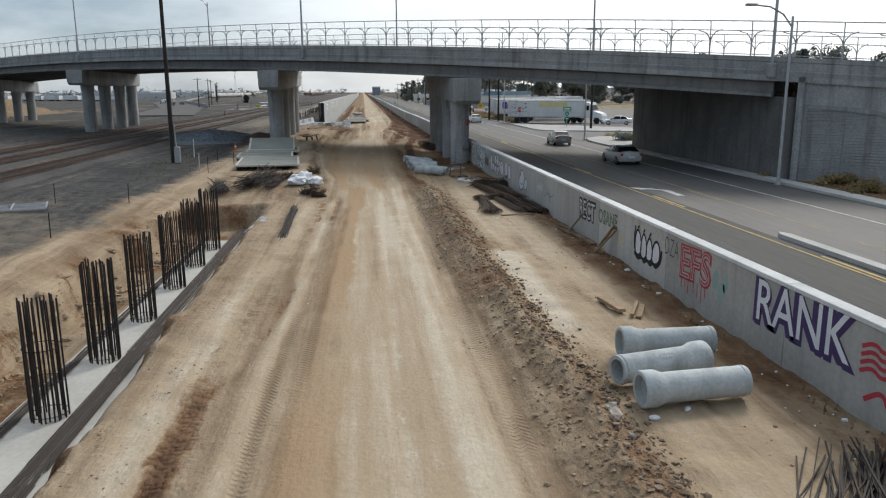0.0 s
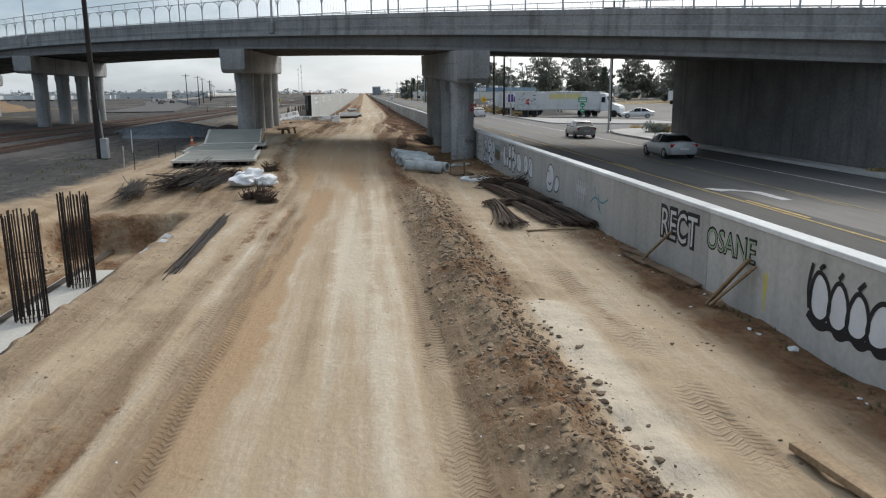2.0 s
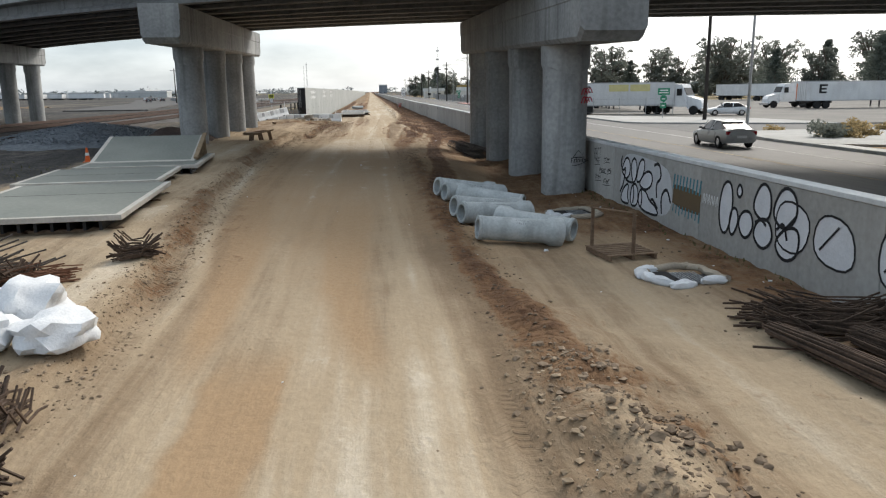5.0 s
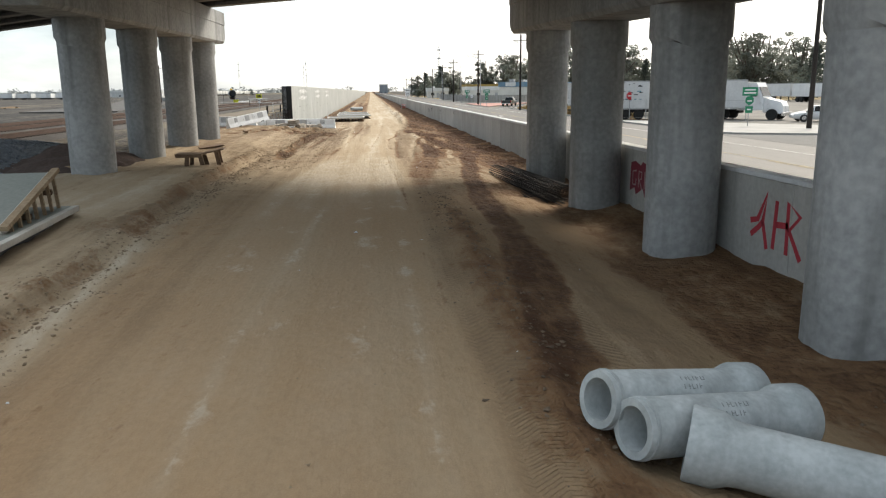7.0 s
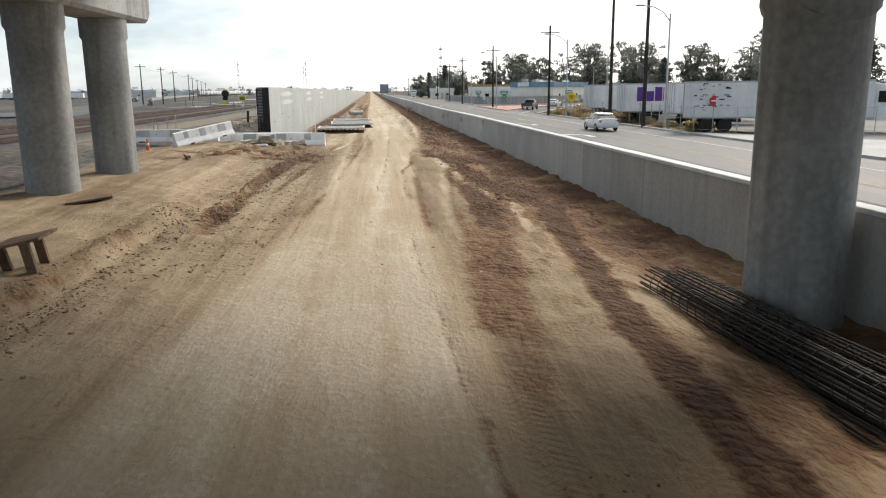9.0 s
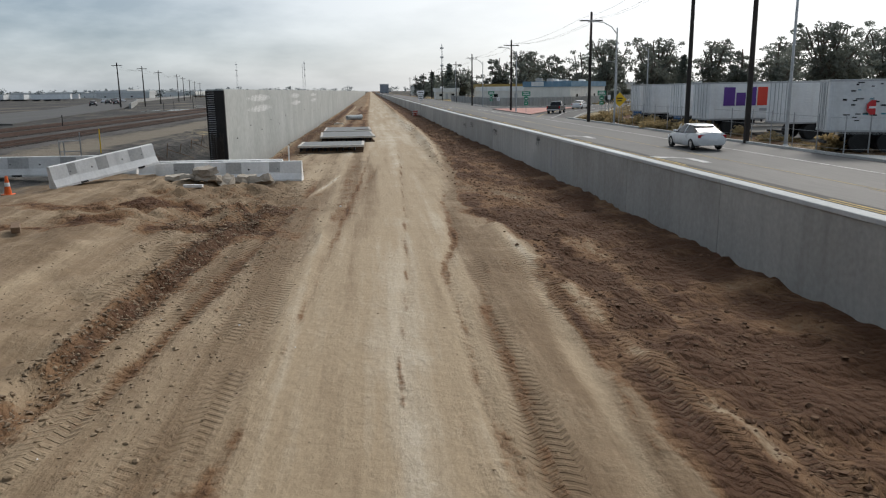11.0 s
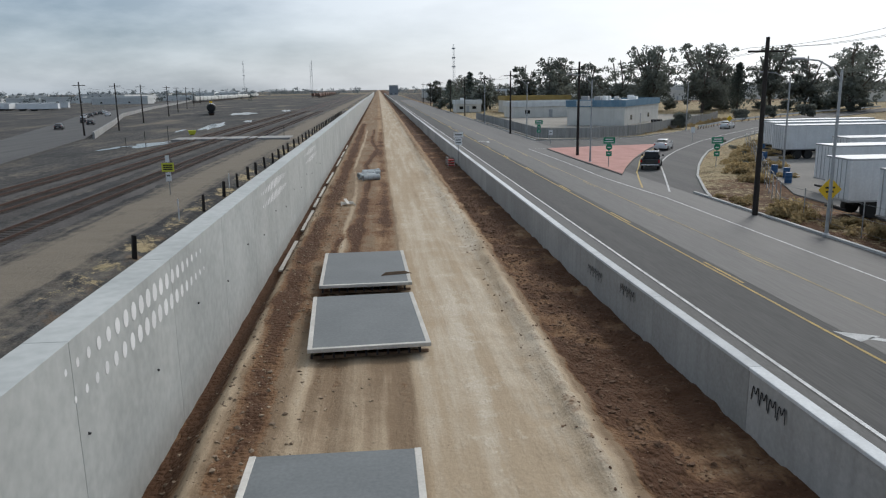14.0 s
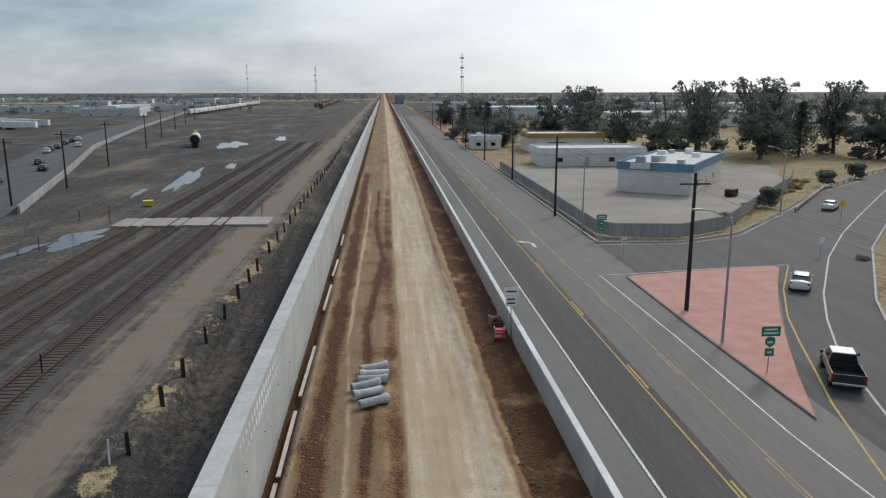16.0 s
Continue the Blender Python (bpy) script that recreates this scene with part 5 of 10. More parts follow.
for k_stroke in ([(0.2, 1.45), (0.05, 1.2), (0.3, 0.95), (0.55, 1.15), (0.4, 0.6), (0.05, 0.25)], [(2.9, 1.4), (3.3, 1.5), (3.5, 1.1), (3.1, 0.9), (3.2, 0.5)], [(3.6, 0.1), (3.5, 0.6), (3.9, 0.9), (4.2, 0.5)], [(2.6, 0.05), (2.8, 0.5), (3.3, 0.2)]):
    ribbon(bm, swirl(k_stroke), 0.09, 0)
part("graffiti_strokes", bm, BLACK_INK, low_wall, m=on_wall(61.75, 0.14, 0.005))
bubble(low_wall, 61.75, 0.12, [[(0.15, 1.0), (0.55, 1.5), (0.95, 1.35), (0.95, 0.95), (0.6, 0.75), (0.35, 0.9)], [(0.1, 0.0), (0.35, 0.45), (0.9, 0.7), (0.75, 0.25), (1.0, 0.0)],
                               [(1.2, 0.7), (1.0, 1.3), (1.35, 1.55), (1.6, 1.2), (1.45, 0.8)], [(1.5, 0.8), (1.75, 1.45), (2.15, 1.55), (2.2, 1.2), (1.85, 0.8)], [(1.7, 0.75), (2.3, 1.2), (2.8, 1.2), (2.85, 0.85), (2.3, 0.6)],
                               [(1.05, 0.0), (1.1, 0.6), (1.45, 0.75), (1.75, 0.55), (1.7, 0.05)], [(1.75, 0.0), (1.8, 0.6), (2.3, 0.65), (2.7, 0.35), (3.1, 0.3), (3.5, 0.0)]],
       [[(0.6, 0.75), (1.0, 0.7), (1.3, 0.75)], [(1.3, 0.1), (1.4, 0.4), (1.3, 0.65)], [(2.0, 0.05), (2.1, 0.35), (2.0, 0.6)]], WHITE_INK, BLACK_INK, 0.075)
letters("graffiti_letters", "RECT", 0.75, 0.42, BLACK_INK, low_wall, on_wall(64.6, 1.2), 0.1, -0.01)
for i, (x, y, k, w) in enumerate(((0.0, 0.85, 4, 0.5), (0.55, 0.6, 6, 0.7), (0.1, 0.3, 5, 0.6), (1.05, 1.0, 6, 0.55), (1.0, 0.25, 6, 0.7), (1.45, 0.65, 4, 0.4))):
    bm = bmnew()
    tr = random.Random(70 + i)
    for j in range(k):
        u = x + w * j / k
        ribbon(bm, swirl([(u, y + 0.1 * tr.random()), (u + 0.04 * tr.uniform(-1, 1), y + 0.2), (u + w / k * 0.6, y + 0.22 * tr.random()), (u + w / k * 1.1, y + 0.1 + 0.12 * tr.random())]), 0.024, 0)
    ribbon(bm, swirl([(x - 0.05, y - 0.04), (x + w * 0.5, y - 0.02 + 0.06 * tr.random()), (x + w * 1.1, y + 0.03)]), 0.02, 0.001)
    part("graffiti_tag", bm, BLACK_INK, low_wall, m=on_wall(64.5, 0.2))
# brown and teal patch, and the long bubble piece
bm = bmnew()
patch(bm, [(0.05, 0.1), (0.7, 0.0), (1.75, 0.02), (1.8, 0.55), (1.1, 0.62), (0.1, 0.6)], 0)
part("graffiti_fill", bm, BROWN_INK, low_wall, m=on_wall(57.5, 0.58))
bm = bmnew()
for k in range(9):
    ribbon(bm, [(0.1 + 0.2 * k, 0.52), (0.16 + 0.2 * k, 0.9)], 0.075, 0)
    ribbon(bm, [(0.15 + 0.2 * k, 0.1), (0.13 + 0.2 * k, -0.1 - 0.03 * (k % 3))], 0.055, 0.001)
part("graffiti_strokes", bm, TEAL_INK, low_wall, m=on_wall(57.5, 0.56, 0.009))
bm = bmnew()
for k in range(6):
    ribbon(bm, swirl([(0.14 * k, 0.0), (0.14 * k + 0.05, 0.3), (0.14 * k + 0.1, 0.05)]), 0.03, 0)
part("graffiti_tags", bm, CAP_WHITE, low_wall, m=on_wall(55.6, 0.95))
bubble(low_wall, 54.8, 0.3, [[(0.05, 0.55), (0.2, 1.25), (0.6, 1.35), (0.75, 0.8), (0.55, 0.15), (0.25, 0.1)], [(0.6, 0.25), (0.8, 0.1), (1.05, 0.5), (0.9, 0.8), (0.65, 0.7)], [(0.85, 1.15), (1.0, 1.0), (1.15, 1.15), (1.0, 1.35)],
                             [(1.0, 0.4), (1.35, 0.12), (1.7, 0.45), (1.55, 0.8), (1.15, 0.75)], [(1.55, 0.9), (1.9, 1.5), (2.3, 1.35), (2.35, 0.8), (2.0, 0.65)], [(1.65, 0.3), (2.1, 0.05), (2.5, 0.35), (2.3, 0.75), (1.85, 0.7)],
                             [(2.35, 0.9), (2.7, 1.5), (3.2, 1.4), (3.3, 0.9), (2.8, 0.6)], [(2.5, 0.3), (2.9, 0.0), (3.4, 0.2), (3.4, 0.75), (2.9, 0.7)]], [[(1.75, 0.6), (2.0, 0.72), (2.2, 0.6)], [(2.6, 0.6), (2.85, 0.8), (3.0, 0.45)]], WHITE_INK, BLACK_INK, 0.07)
# red tags in the shade of the overpass, small dark tags further on
bm = bmnew()
patch(bm, [(0.0, 0.12), (0.06, 1.02), (0.45, 1.08), (0.9, 0.98), (1.05, 1.10), (1.6, 1.04), (2.25, 1.12), (2.32, 0.40), (2.12, 0.02), (1.92, 0.34), (1.30, 0.06), (1.12, 0.30), (0.55, 0.05), (0.42, 0.26)], 0)
part("graffiti_fill", bm, plain("dark_red_paint", (0.20, 0.03, 0.045)), low_wall, m=on_wall(78.2, 0.4))
bm = bmnew()
for line in ([(0.55, 0.80), (0.25, 0.75), (0.25, 0.35), (0.52, 0.35), (0.54, 0.55)], [(0.75, 0.30), (0.78, 0.80), (1.02, 0.78), (1.0, 0.58), (0.80, 0.55), (1.05, 0.28)], [(1.25, 0.30), (1.27, 0.82)], [(1.48, 0.32), (1.50, 0.82), (1.80, 0.36), (1.82, 0.86)], [(2.02, 0.30), (2.04, 0.88)]):
    ribbon(bm, line, 0.05, 0)
part("graffiti_strokes", bm, plain("chalky_pink_paint", (0.40, 0.33, 0.33)), low_wall, m=on_wall(78.2, 0.4, 0.008))
bm = bmnew()
for line in ([(0.0, 0.55), (0.30, 0.62), (0.62, 1.20), (0.50, 0.60), (0.72, 0.05)], [(0.05, 0.25), (0.38, 0.48), (0.50, 0.60)], [(0.95, 0.10), (1.0, 1.10)], [(1.0, 0.62), (1.45, 0.66)], [(1.45, 0.08), (1.42, 1.12), (1.85, 0.90), (1.50, 0.58), (1.95, 0.06)]):
    ribbon(bm, line, 0.13, 0)
part("graffiti_strokes", bm, RED_INK, low_wall, m=on_wall(70.6, 0.32))
for y, z, n in ((142.0, 1.05, 4), (129.2, 1.25, 2), (156.5, 0.85, 5), (152.2, 1.1, 4)):
    bm = bmnew()
    for k in range(n):
        ribbon(bm, swirl([(0.42 * k, 0.05), (0.42 * k + 0.08, 0.55), (0.42 * k + 0.2, 0.2), (0.42 * k + 0.33, 0.6), (0.42 * k + 0.36, 0.1)]), 0.045, 0)
    part("graffiti_tags", bm, BLACK_INK, low_wall, m=on_wall(y, z))
bm = bmnew()
ribbon(bm, [(0, 1.25), (0.02, 0.3)], 0.06, 0)
part("graffiti_strokes", bm, plain("blue_paint", (0.05, 0.09, 0.25)), low_wall, m=on_wall(126.1, 0.15))
# tags on the near column
col_tag = bmnew()
ribbon(col_tag, [(0.15, 0.3), (0.34, 0.56), (0.56, 0.31), (0.15, 0.3)], 0.03, 0)
ribbon(col_tag, swirl([(0.04, 0.06), (0.2, 0.0), (0.46, 0.07), (0.7, 0.2)]), 0.02, 0)
part("graffiti_tag", col_tag, BLACK_INK, bridge, m=pose(8.85, 64.585, 0.98, 90, 0, 0))
letters("graffiti_letters", "Trinity", 0.62, 0.24, BLACK_INK, bridge, pose(8.88, 64.58, 1.03, 90, 0, 0), 0.06, 0.012)
col_tag = bmnew()
for k in range(6):
    ribbon(col_tag, swirl([(0.1 * (k % 3), 0.3 * (k // 3)), (0.1 * (k % 3) + 0.1, 0.3 * (k // 3) + 0.28), (0.1 * (k % 3) + 0.2, 0.3 * (k // 3) + 0.05)]), 0.04, 0)
part("graffiti_tags", col_tag, RED_INK, bridge, m=pose(9.25, 64.585, 3.2, 90, 0, 0))


# ---- the excavation: footing, lying bars and upright cages ----
bm = bmnew()
soft_box(bm, -7.75, -5.55, -30, 38.4, -1.7, -1.18, 0.02)
tagged(part("footing", bm, material("fresh_footing_concrete", (0.40, 0.39, 0.36), (0.54, 0.53, 0.49), 0.7, 10, 0.9, 0.2)), "pale fresh concrete strip footing in the trench", "footing", kind="structure")
bars = thing("rebar_bundle", pose(0, 0, 0), "long dark steel bars lying along the footing", "steel bars")
rng = random.Random(12)
for x0, x1, count in ((-6.28, -5.75, 24), (-7.62, -7.35, 12)):
    for i in range(count):
        x = x0 + (x1 - x0) * i / count
        y0 = -28 + 6 * rng.random()
        for j in range(7):
            bm = bmnew()
            rod(bm, (x + 0.03 * rng.random(), y0 + j * 9.4, -1.155 + 0.05 * rng.random()), (x + 0.03 * rng.random(), y0 + j * 9.4 + 9.0, -1.155 + 0.05 * rng.random()), 0.016, k=4)
            part("bar", bm, REBAR, bars)
bm = bmnew()
box(bm, -5.54, -5.46, -30, 38.4, -1.5, -1.10)
tagged(part("form_board", bm, PANEL_EDGE), "pale timber form board along the footing", "board", kind="structure")


def rebar_cage(m):
    t = thing("rebar_cage", m, "tall round cage of dark steel bars standing on the footing", "rebar cage", "rebar cages")
    rng = random.Random(77)
    bm = bmnew()
    rod(bm, (0, 0, 0), (0, 0, 2.88), 0.021, k=5)
    me = bpy.data.meshes.new("bar")
    bm.to_mesh(me)
    bm.free()
    me.materials.append(REBAR)
    for i in range(26):
        a = math.tau * i / 26 + 0.05 * rng.random()
        r = 0.40 if i % 3 else 0.33
        piece("bar", me, t, pose(r * math.cos(a), r * math.sin(a), 0, 1.2 * (rng.random() - 0.5), 1.2 * (rng.random() - 0.5), 0) @ Matrix.Diagonal((1, 1, 1 - 0.05 * rng.random(), 1)))
    for z in (0.12, 0.9, 1.7):
        bm = bmnew()
        tube(bm, [(0.41 * math.cos(math.tau * i / 16), 0.41 * math.sin(math.tau * i / 16), z) for i in range(17)], 0.012, 4)
        part("hoop", bm, REBAR, t)
    return t


cage = rebar_cage(pose(-6.75, 17.7, -1.18))
for i, y in enumerate((10.1, 14.0, 21.45, 25.2, 29.3, 32.9, 36.4)):
    copy_thing(cage, pose(-6.75, y, -1.18, 0, 0, 40 * i))


def on_ground(x, y, up=0.0, rz=0.0, rx=0.0, ry=0.0):
    return pose(x, y, floor_at(x, y) + up, rx, ry, rz)


# ---- concrete pipes with a flared socket end ----
def concrete_pipe(label):
    t = thing("concrete_pipe", pose(0, 0, 0), label, "pipe", "concrete pipes")
    bm = bmnew()
    lathe(bm, [(0.225, 0.0), (0.30, 0.0), (0.305, 0.02), (0.305, 1.72), (0.315, 1.80), (0.365, 1.92), (0.375, 1.95), (0.375, 2.20), (0.36, 2.22), (0.29, 2.22), (0.285, 2.08), (0.225, 2.02), (0.225, 0.0)], 28, "x")
    bmesh.ops.remove_doubles(bm, verts=bm.verts[:], dist=1e-4)
    bmesh.ops.recalc_face_normals(bm, faces=bm.faces[:])
    part("barrel", bm, PIPE, t, smooth=True)
    bm = bmnew()
    lathe(bm, [(0.303, 0.06), (0.318, 0.065), (0.318, 0.10), (0.303, 0.105)], 28, "x")
    part("joint_band", bm, PIPE, t, smooth=True)
    bm = bmnew()
    for row, count in ((0.07, 7), (-0.03, 5)):
        for k in range(count):
            x = 0.95 + 0.055 * k + 0.01 * (k % 2)
            ribbon(bm, [(x, row - 0.028), (x + 0.006, row + 0.028)], 0.012, 0.0)
            if k % 3:
                ribbon(bm, [(x, row + 0.026 - 0.026 * (k % 3)), (x + 0.035, row + 0.03 - 0.026 * (k % 3))], 0.010, 0.0)
    for v in bm.verts:
        a = v.co.y / 0.31
        v.co = Vector((v.co.x, -0.3085 * math.sin(0.75 - a), 0.3085 * math.cos(0.75 - a)))
    part("stencil_mark", bm, plain("faded_dark_ink", (0.22, 0.23, 0.23)), t, "faded dark stencil bars")
    return t


first_pipe = concrete_pipe("grey concrete drain pipe with a flared socket, lying on the soil")


def lay_pipe(x0, y0, x1, y1, socket_first=False, up=0.0):
    yaw = math.degrees(math.atan2(y1 - y0, x1 - x0))
    size = 0.95 if 50 < y0 < 70 else 1.0 if y0 < 40 else 0.85
    k = 2.22 * size / math.hypot(x1 - x0, y1 - y0)
    x1, y1 = x0 + (x1 - x0) * k, y0 + (y1 - y0) * k
    za, zm, zb = floor_at(x0, y0), floor_at((x0 + x1) / 2, (y0 + y1) / 2), floor_at(x1, y1)
    lift = 0.345 * size + max(0.0, zm - (za + zb) / 2) + up
    tip = math.degrees(math.asin((zb - za) / (2.22 * size)))
    return (pose(x1, y1, zb + lift, 0, tip, yaw + 180) if socket_first else pose(x0, y0, za + lift, 0, -tip, yaw)) @ Matrix.Scale(size, 4)


PIPES = ((6.35, 16.75, 8.84, 16.75, True), (5.72, 15.1, 8.1, 15.75, False), (5.85, 14.1, 8.05, 14.25, True),
         (4.25, 55.7, 6.33, 55.85, False), (5.06, 57.45, 6.72, 56.22, True), (4.12, 57.87, 6.27, 58.63, False), (3.99, 58.55, 6.18, 59.3, False), (4.5, 61.6, 6.4, 60.65, True), (4.05, 61.75, 6.15, 62.4, False), (3.85, 62.2, 6.0, 63.0, False),
         (-1.70, 205.10, 0.40, 205.90, False), (-1.70, 204.20, 0.40, 204.40, True), (-1.80, 203.30, 0.40, 203.40, False), (-2.15, 202.00, -0.05, 203.00, False), (-2.00, 200.80, -0.05, 201.70, True), (-1.60, 199.40, 0.40, 200.50, False))
for i, p in enumerate(PIPES):
    if i == 0:
        first_pipe.matrix_basis = lay_pipe(*p)
    else:
        copy_thing(first_pipe, lay_pipe(*p))


# ---- formwork panels on joists ----
def form_panel(name, m, w, l, top, mat, label, legs=0.0, split=None):
    t = thing(name, m, label, "formwork panel", "formwork panels")
    bm = bmnew()
    soft_box(bm, 0.16, w - 0.16, 0.16, l - 0.03, top - 0.03, top, 0.004)
    part("sheet", bm, mat, t)
    if split:
        bm = bmnew()
        box(bm, 0.17, w - 0.17, split, split + 0.03, top, top + 0.003)
        part("seam", bm, DARK_STEEL, t)
    for x0, x1, y0, y1 in ((0, 0.16, 0, l), (w - 0.16, w, 0, l), (0.16, w - 0.16, 0, 0.16)):
        bm = bmnew()
        soft_box(bm, x0, x1, y0, y1, top - 0.13, top + 0.004, 0.008)
        part("edge_board", bm, PANEL_EDGE, t)
    bm = bmnew()
    box(bm, 0, 0.07, 0.1, l - 0.1, 0, 0.22)
    me = bpy.data.meshes.new("joist")
    bm.to_mesh(me)
    bm.free()
    me.materials.append(DARK_STEEL)
    for i in range(int(w / 0.36)):
        piece("joist", me, t, pose(0.1 + i * 0.36, 0, top - 0.36))
    bm = bmnew()
    box(bm, 0.05, w - 0.05, 0, 0.1, 0, 0.12)
    me = bpy.data.meshes.new("bearer")
    bm.to_mesh(me)
    bm.free()
    me.materials.append(OLD_WOOD)
    for i in range(int(l / 1.6) + 1):
        piece("bearer", me, t, pose(0, 0.35 + i * 1.6, top - 0.48))
    if legs:
        bm = bmnew()
        box(bm, 0, 0.1, 0, 0.1, 0, max(top - 0.48, 0.05) + legs)
        me = bpy.data.meshes.new("leg")
        bm.to_mesh(me)
        bm.free()
        me.materials.append(OLD_WOOD)
        for i in range(int(l / 1.6) + 1):
            for x in (0.1, w / 2, w - 0.2):
                piece("leg", me, t, pose(x, 0.35 + i * 1.6, -legs))
    return t


for x, y, w, l, top, yaw in ((-2.98, 137.1, 3.95, 3.6, 0.93, 0.0), (-2.36, 148.1, 4.1, 6.4, 0.80, 3.0), (-2.6, 156.2, 4.05, 6.6, 0.80, 1.5)):
    g = floor_at(x + w / 2, y + l / 2)
    form_panel("formwork_table", pose(x, y, g, 0, 0, yaw), w, l, top - g, PANEL_TOP, "grey form panel with pale edge boards lying on dark joists", 0.0)
bm = bmnew()
for i in range(7):
    rod(bm, (0.1 + 0.03 * i, 157.6 + 0.09 * i, 0.815), (1.5 - 0.05 * i, 157.9 + 0.07 * i, 0.815), 0.012, k=4)
tagged(part("loose_rods", bm, OLD_WOOD), "few thin rods lying on the grey form panel", "rods")
yaw = 5.0
for x, y, w, l, top, mat, seam in ((-8.75, 55.9, 4.6, 6.9, 0.92, PANEL_TOP_GREEN, 4.2), (-9.9, 63.4, 4.6, 4.8, 0.90, PANEL_TOP_GREEN, 2.4), (-9.95, 68.6, 4.75, 6.0, 0.90, PANEL_TOP_GREEN, None)):
    g = floor_at(x + 2, y + 2)
    form_panel("form_platform", pose(x, y, g, 0, 0, yaw), w, l, top - g, mat, "low green-grey form platform with pale edges on timber legs", 0.2, seam)
ramp = form_panel("form_ramp", pose(-9.95, 70.6, 0.92 - 0.58, 13.0, 0, yaw), 4.2, 3.9, 0.6, PANEL_TOP_GREEN, "sloping green-grey form panel with timber studs at its side")
for i in range(7):
    bm = bmnew()
    box(bm, 4.22, 4.29, 0.5 + 0.5 * i, 0.57 + 0.5 * i, 0.45 - 0.11 * i, 0.66)
    part("stud", bm, WOOD, ramp)
bm = bmnew()
box(bm, 4.16, 4.32, 0.2, 3.9, 0.60, 0.70)
part("side_rail", bm, WOOD, ramp)


# ---- concrete barriers ----
PATCH_GREY = material("grey_patch_paint", (0.34, 0.34, 0.335), (0.50, 0.50, 0.49), 1.5, 12, 0.9, 0.2)
def barrier(m, label):
    t = thing("concrete_barrier", m, label, "barrier", "concrete barriers")
    bm = bmnew()
    half = [(0.30, 0.0), (0.30, 0.08), (0.17, 0.33), (0.10, 0.80), (0.085, 0.82)]
    prism(bm, half + [(-x, z) for x, z in half[::-1]], 0, 6.05)
    bmesh.ops.recalc_face_normals(bm, faces=bm.faces[:])
    part("body", bm, BARRIER, t)
    for y in (1.3, 4.7):
        bm = bmnew()
        soft_box(bm, -0.305, 0.305, y, y + 0.45, -0.01, 0.09, 0.02)
        part("drain_slot", bm, DARK_STEEL, t)
    for y in (1.0, 2.2, 4.0, 5.2):
        bm = bmnew()
        rod(bm, (-0.15, y, 0.48), (-0.12, y, 0.48), 0.045, k=8)
        rod(bm, (0.12, y, 0.48), (0.15, y, 0.48), 0.045, k=8)
        part("bolt_hole", bm, DARK_STEEL, t)
    rng = random.Random(23)
    for y, w, z0, z1 in ((0.9, 0.45, 0.38, 0.79), (2.5, 0.65, 0.30, 0.79), (4.45, 0.85, 0.34, 0.79)):
        bm = bmnew()
        for sx in (-1, 1):
            ring = []
            for k in range(18):
                a = math.tau * k / 18
                u = max(-1, min(1, 1.6 * math.cos(a) + rng.uniform(-0.14, 0.14)))
                v = max(-1, min(1, 1.6 * math.sin(a) + rng.uniform(-0.14, 0.14)))
                z = (z0 + z1) / 2 + (z1 - z0) / 2 * v
                ring.append(bm.verts.new((sx * (0.17 - 0.07 * (z - 0.33) / 0.47 + 0.004), y + w * (1 + u) / 2, z)))
            bm.faces.new(ring[::sx])
        part("grey_patch", bm, PATCH_GREY, t)
    return t


bar1 = barrier(on_ground(-1.5, 123.45, 0.0, 86.5), "white-streaked concrete road barrier standing on the soil")
copy_thing(bar1, on_ground(-2.4, 124.35, 0.0, 88))
copy_thing(bar1, on_ground(-8.6, 124.9, 0.0, 89))
k3 = copy_thing(bar1, pose(-10.3, 120.3, 0.70, 8.0, 0, -43) @ Matrix.Scale(0.70, 4, (0, 1, 0)))
tagged(k3, "pale concrete road barrier lying tilted against another", "barrier")


# ---- broken concrete ----
CHUNK = material("soiled_concrete", (0.28, 0.24, 0.19), (0.48, 0.43, 0.37), 1.5, 10, 0.9, 0.4)
def rubble(m, w, d, h, seed):
    rng = random.Random(seed)
    bm = bmnew()
    ring0 = [(w / 2 * math.cos(a) * (0.75 + 0.35 * rng.random()), d / 2 * math.sin(a) * (0.75 + 0.35 * rng.random())) for a in (math.tau * i / 8 for i in range(8))]
    hexa(bm, [(x, y, 0) for x, y in ring0], [(x * (0.9 + 0.1 * rng.random()), y * (0.9 + 0.1 * rng.random()), h * (0.8 + 0.3 * rng.random())) for x, y in ring0])
    bmesh.ops.triangulate(bm, faces=bm.faces[:])
    bmesh.ops.subdivide_edges(bm, edges=bm.edges[:], cuts=1)
    for v in bm.verts:
        v.co += Vector((rng.uniform(-1, 1), rng.uniform(-1, 1), rng.uniform(-1, 1))) * 0.03
    ob = part("concrete_chunk", bm, CHUNK, None, m=m)
    return tagged(ob, "broken slab of pale concrete lying on the soil", "rubble", "rubble")


rng = random.Random(31)
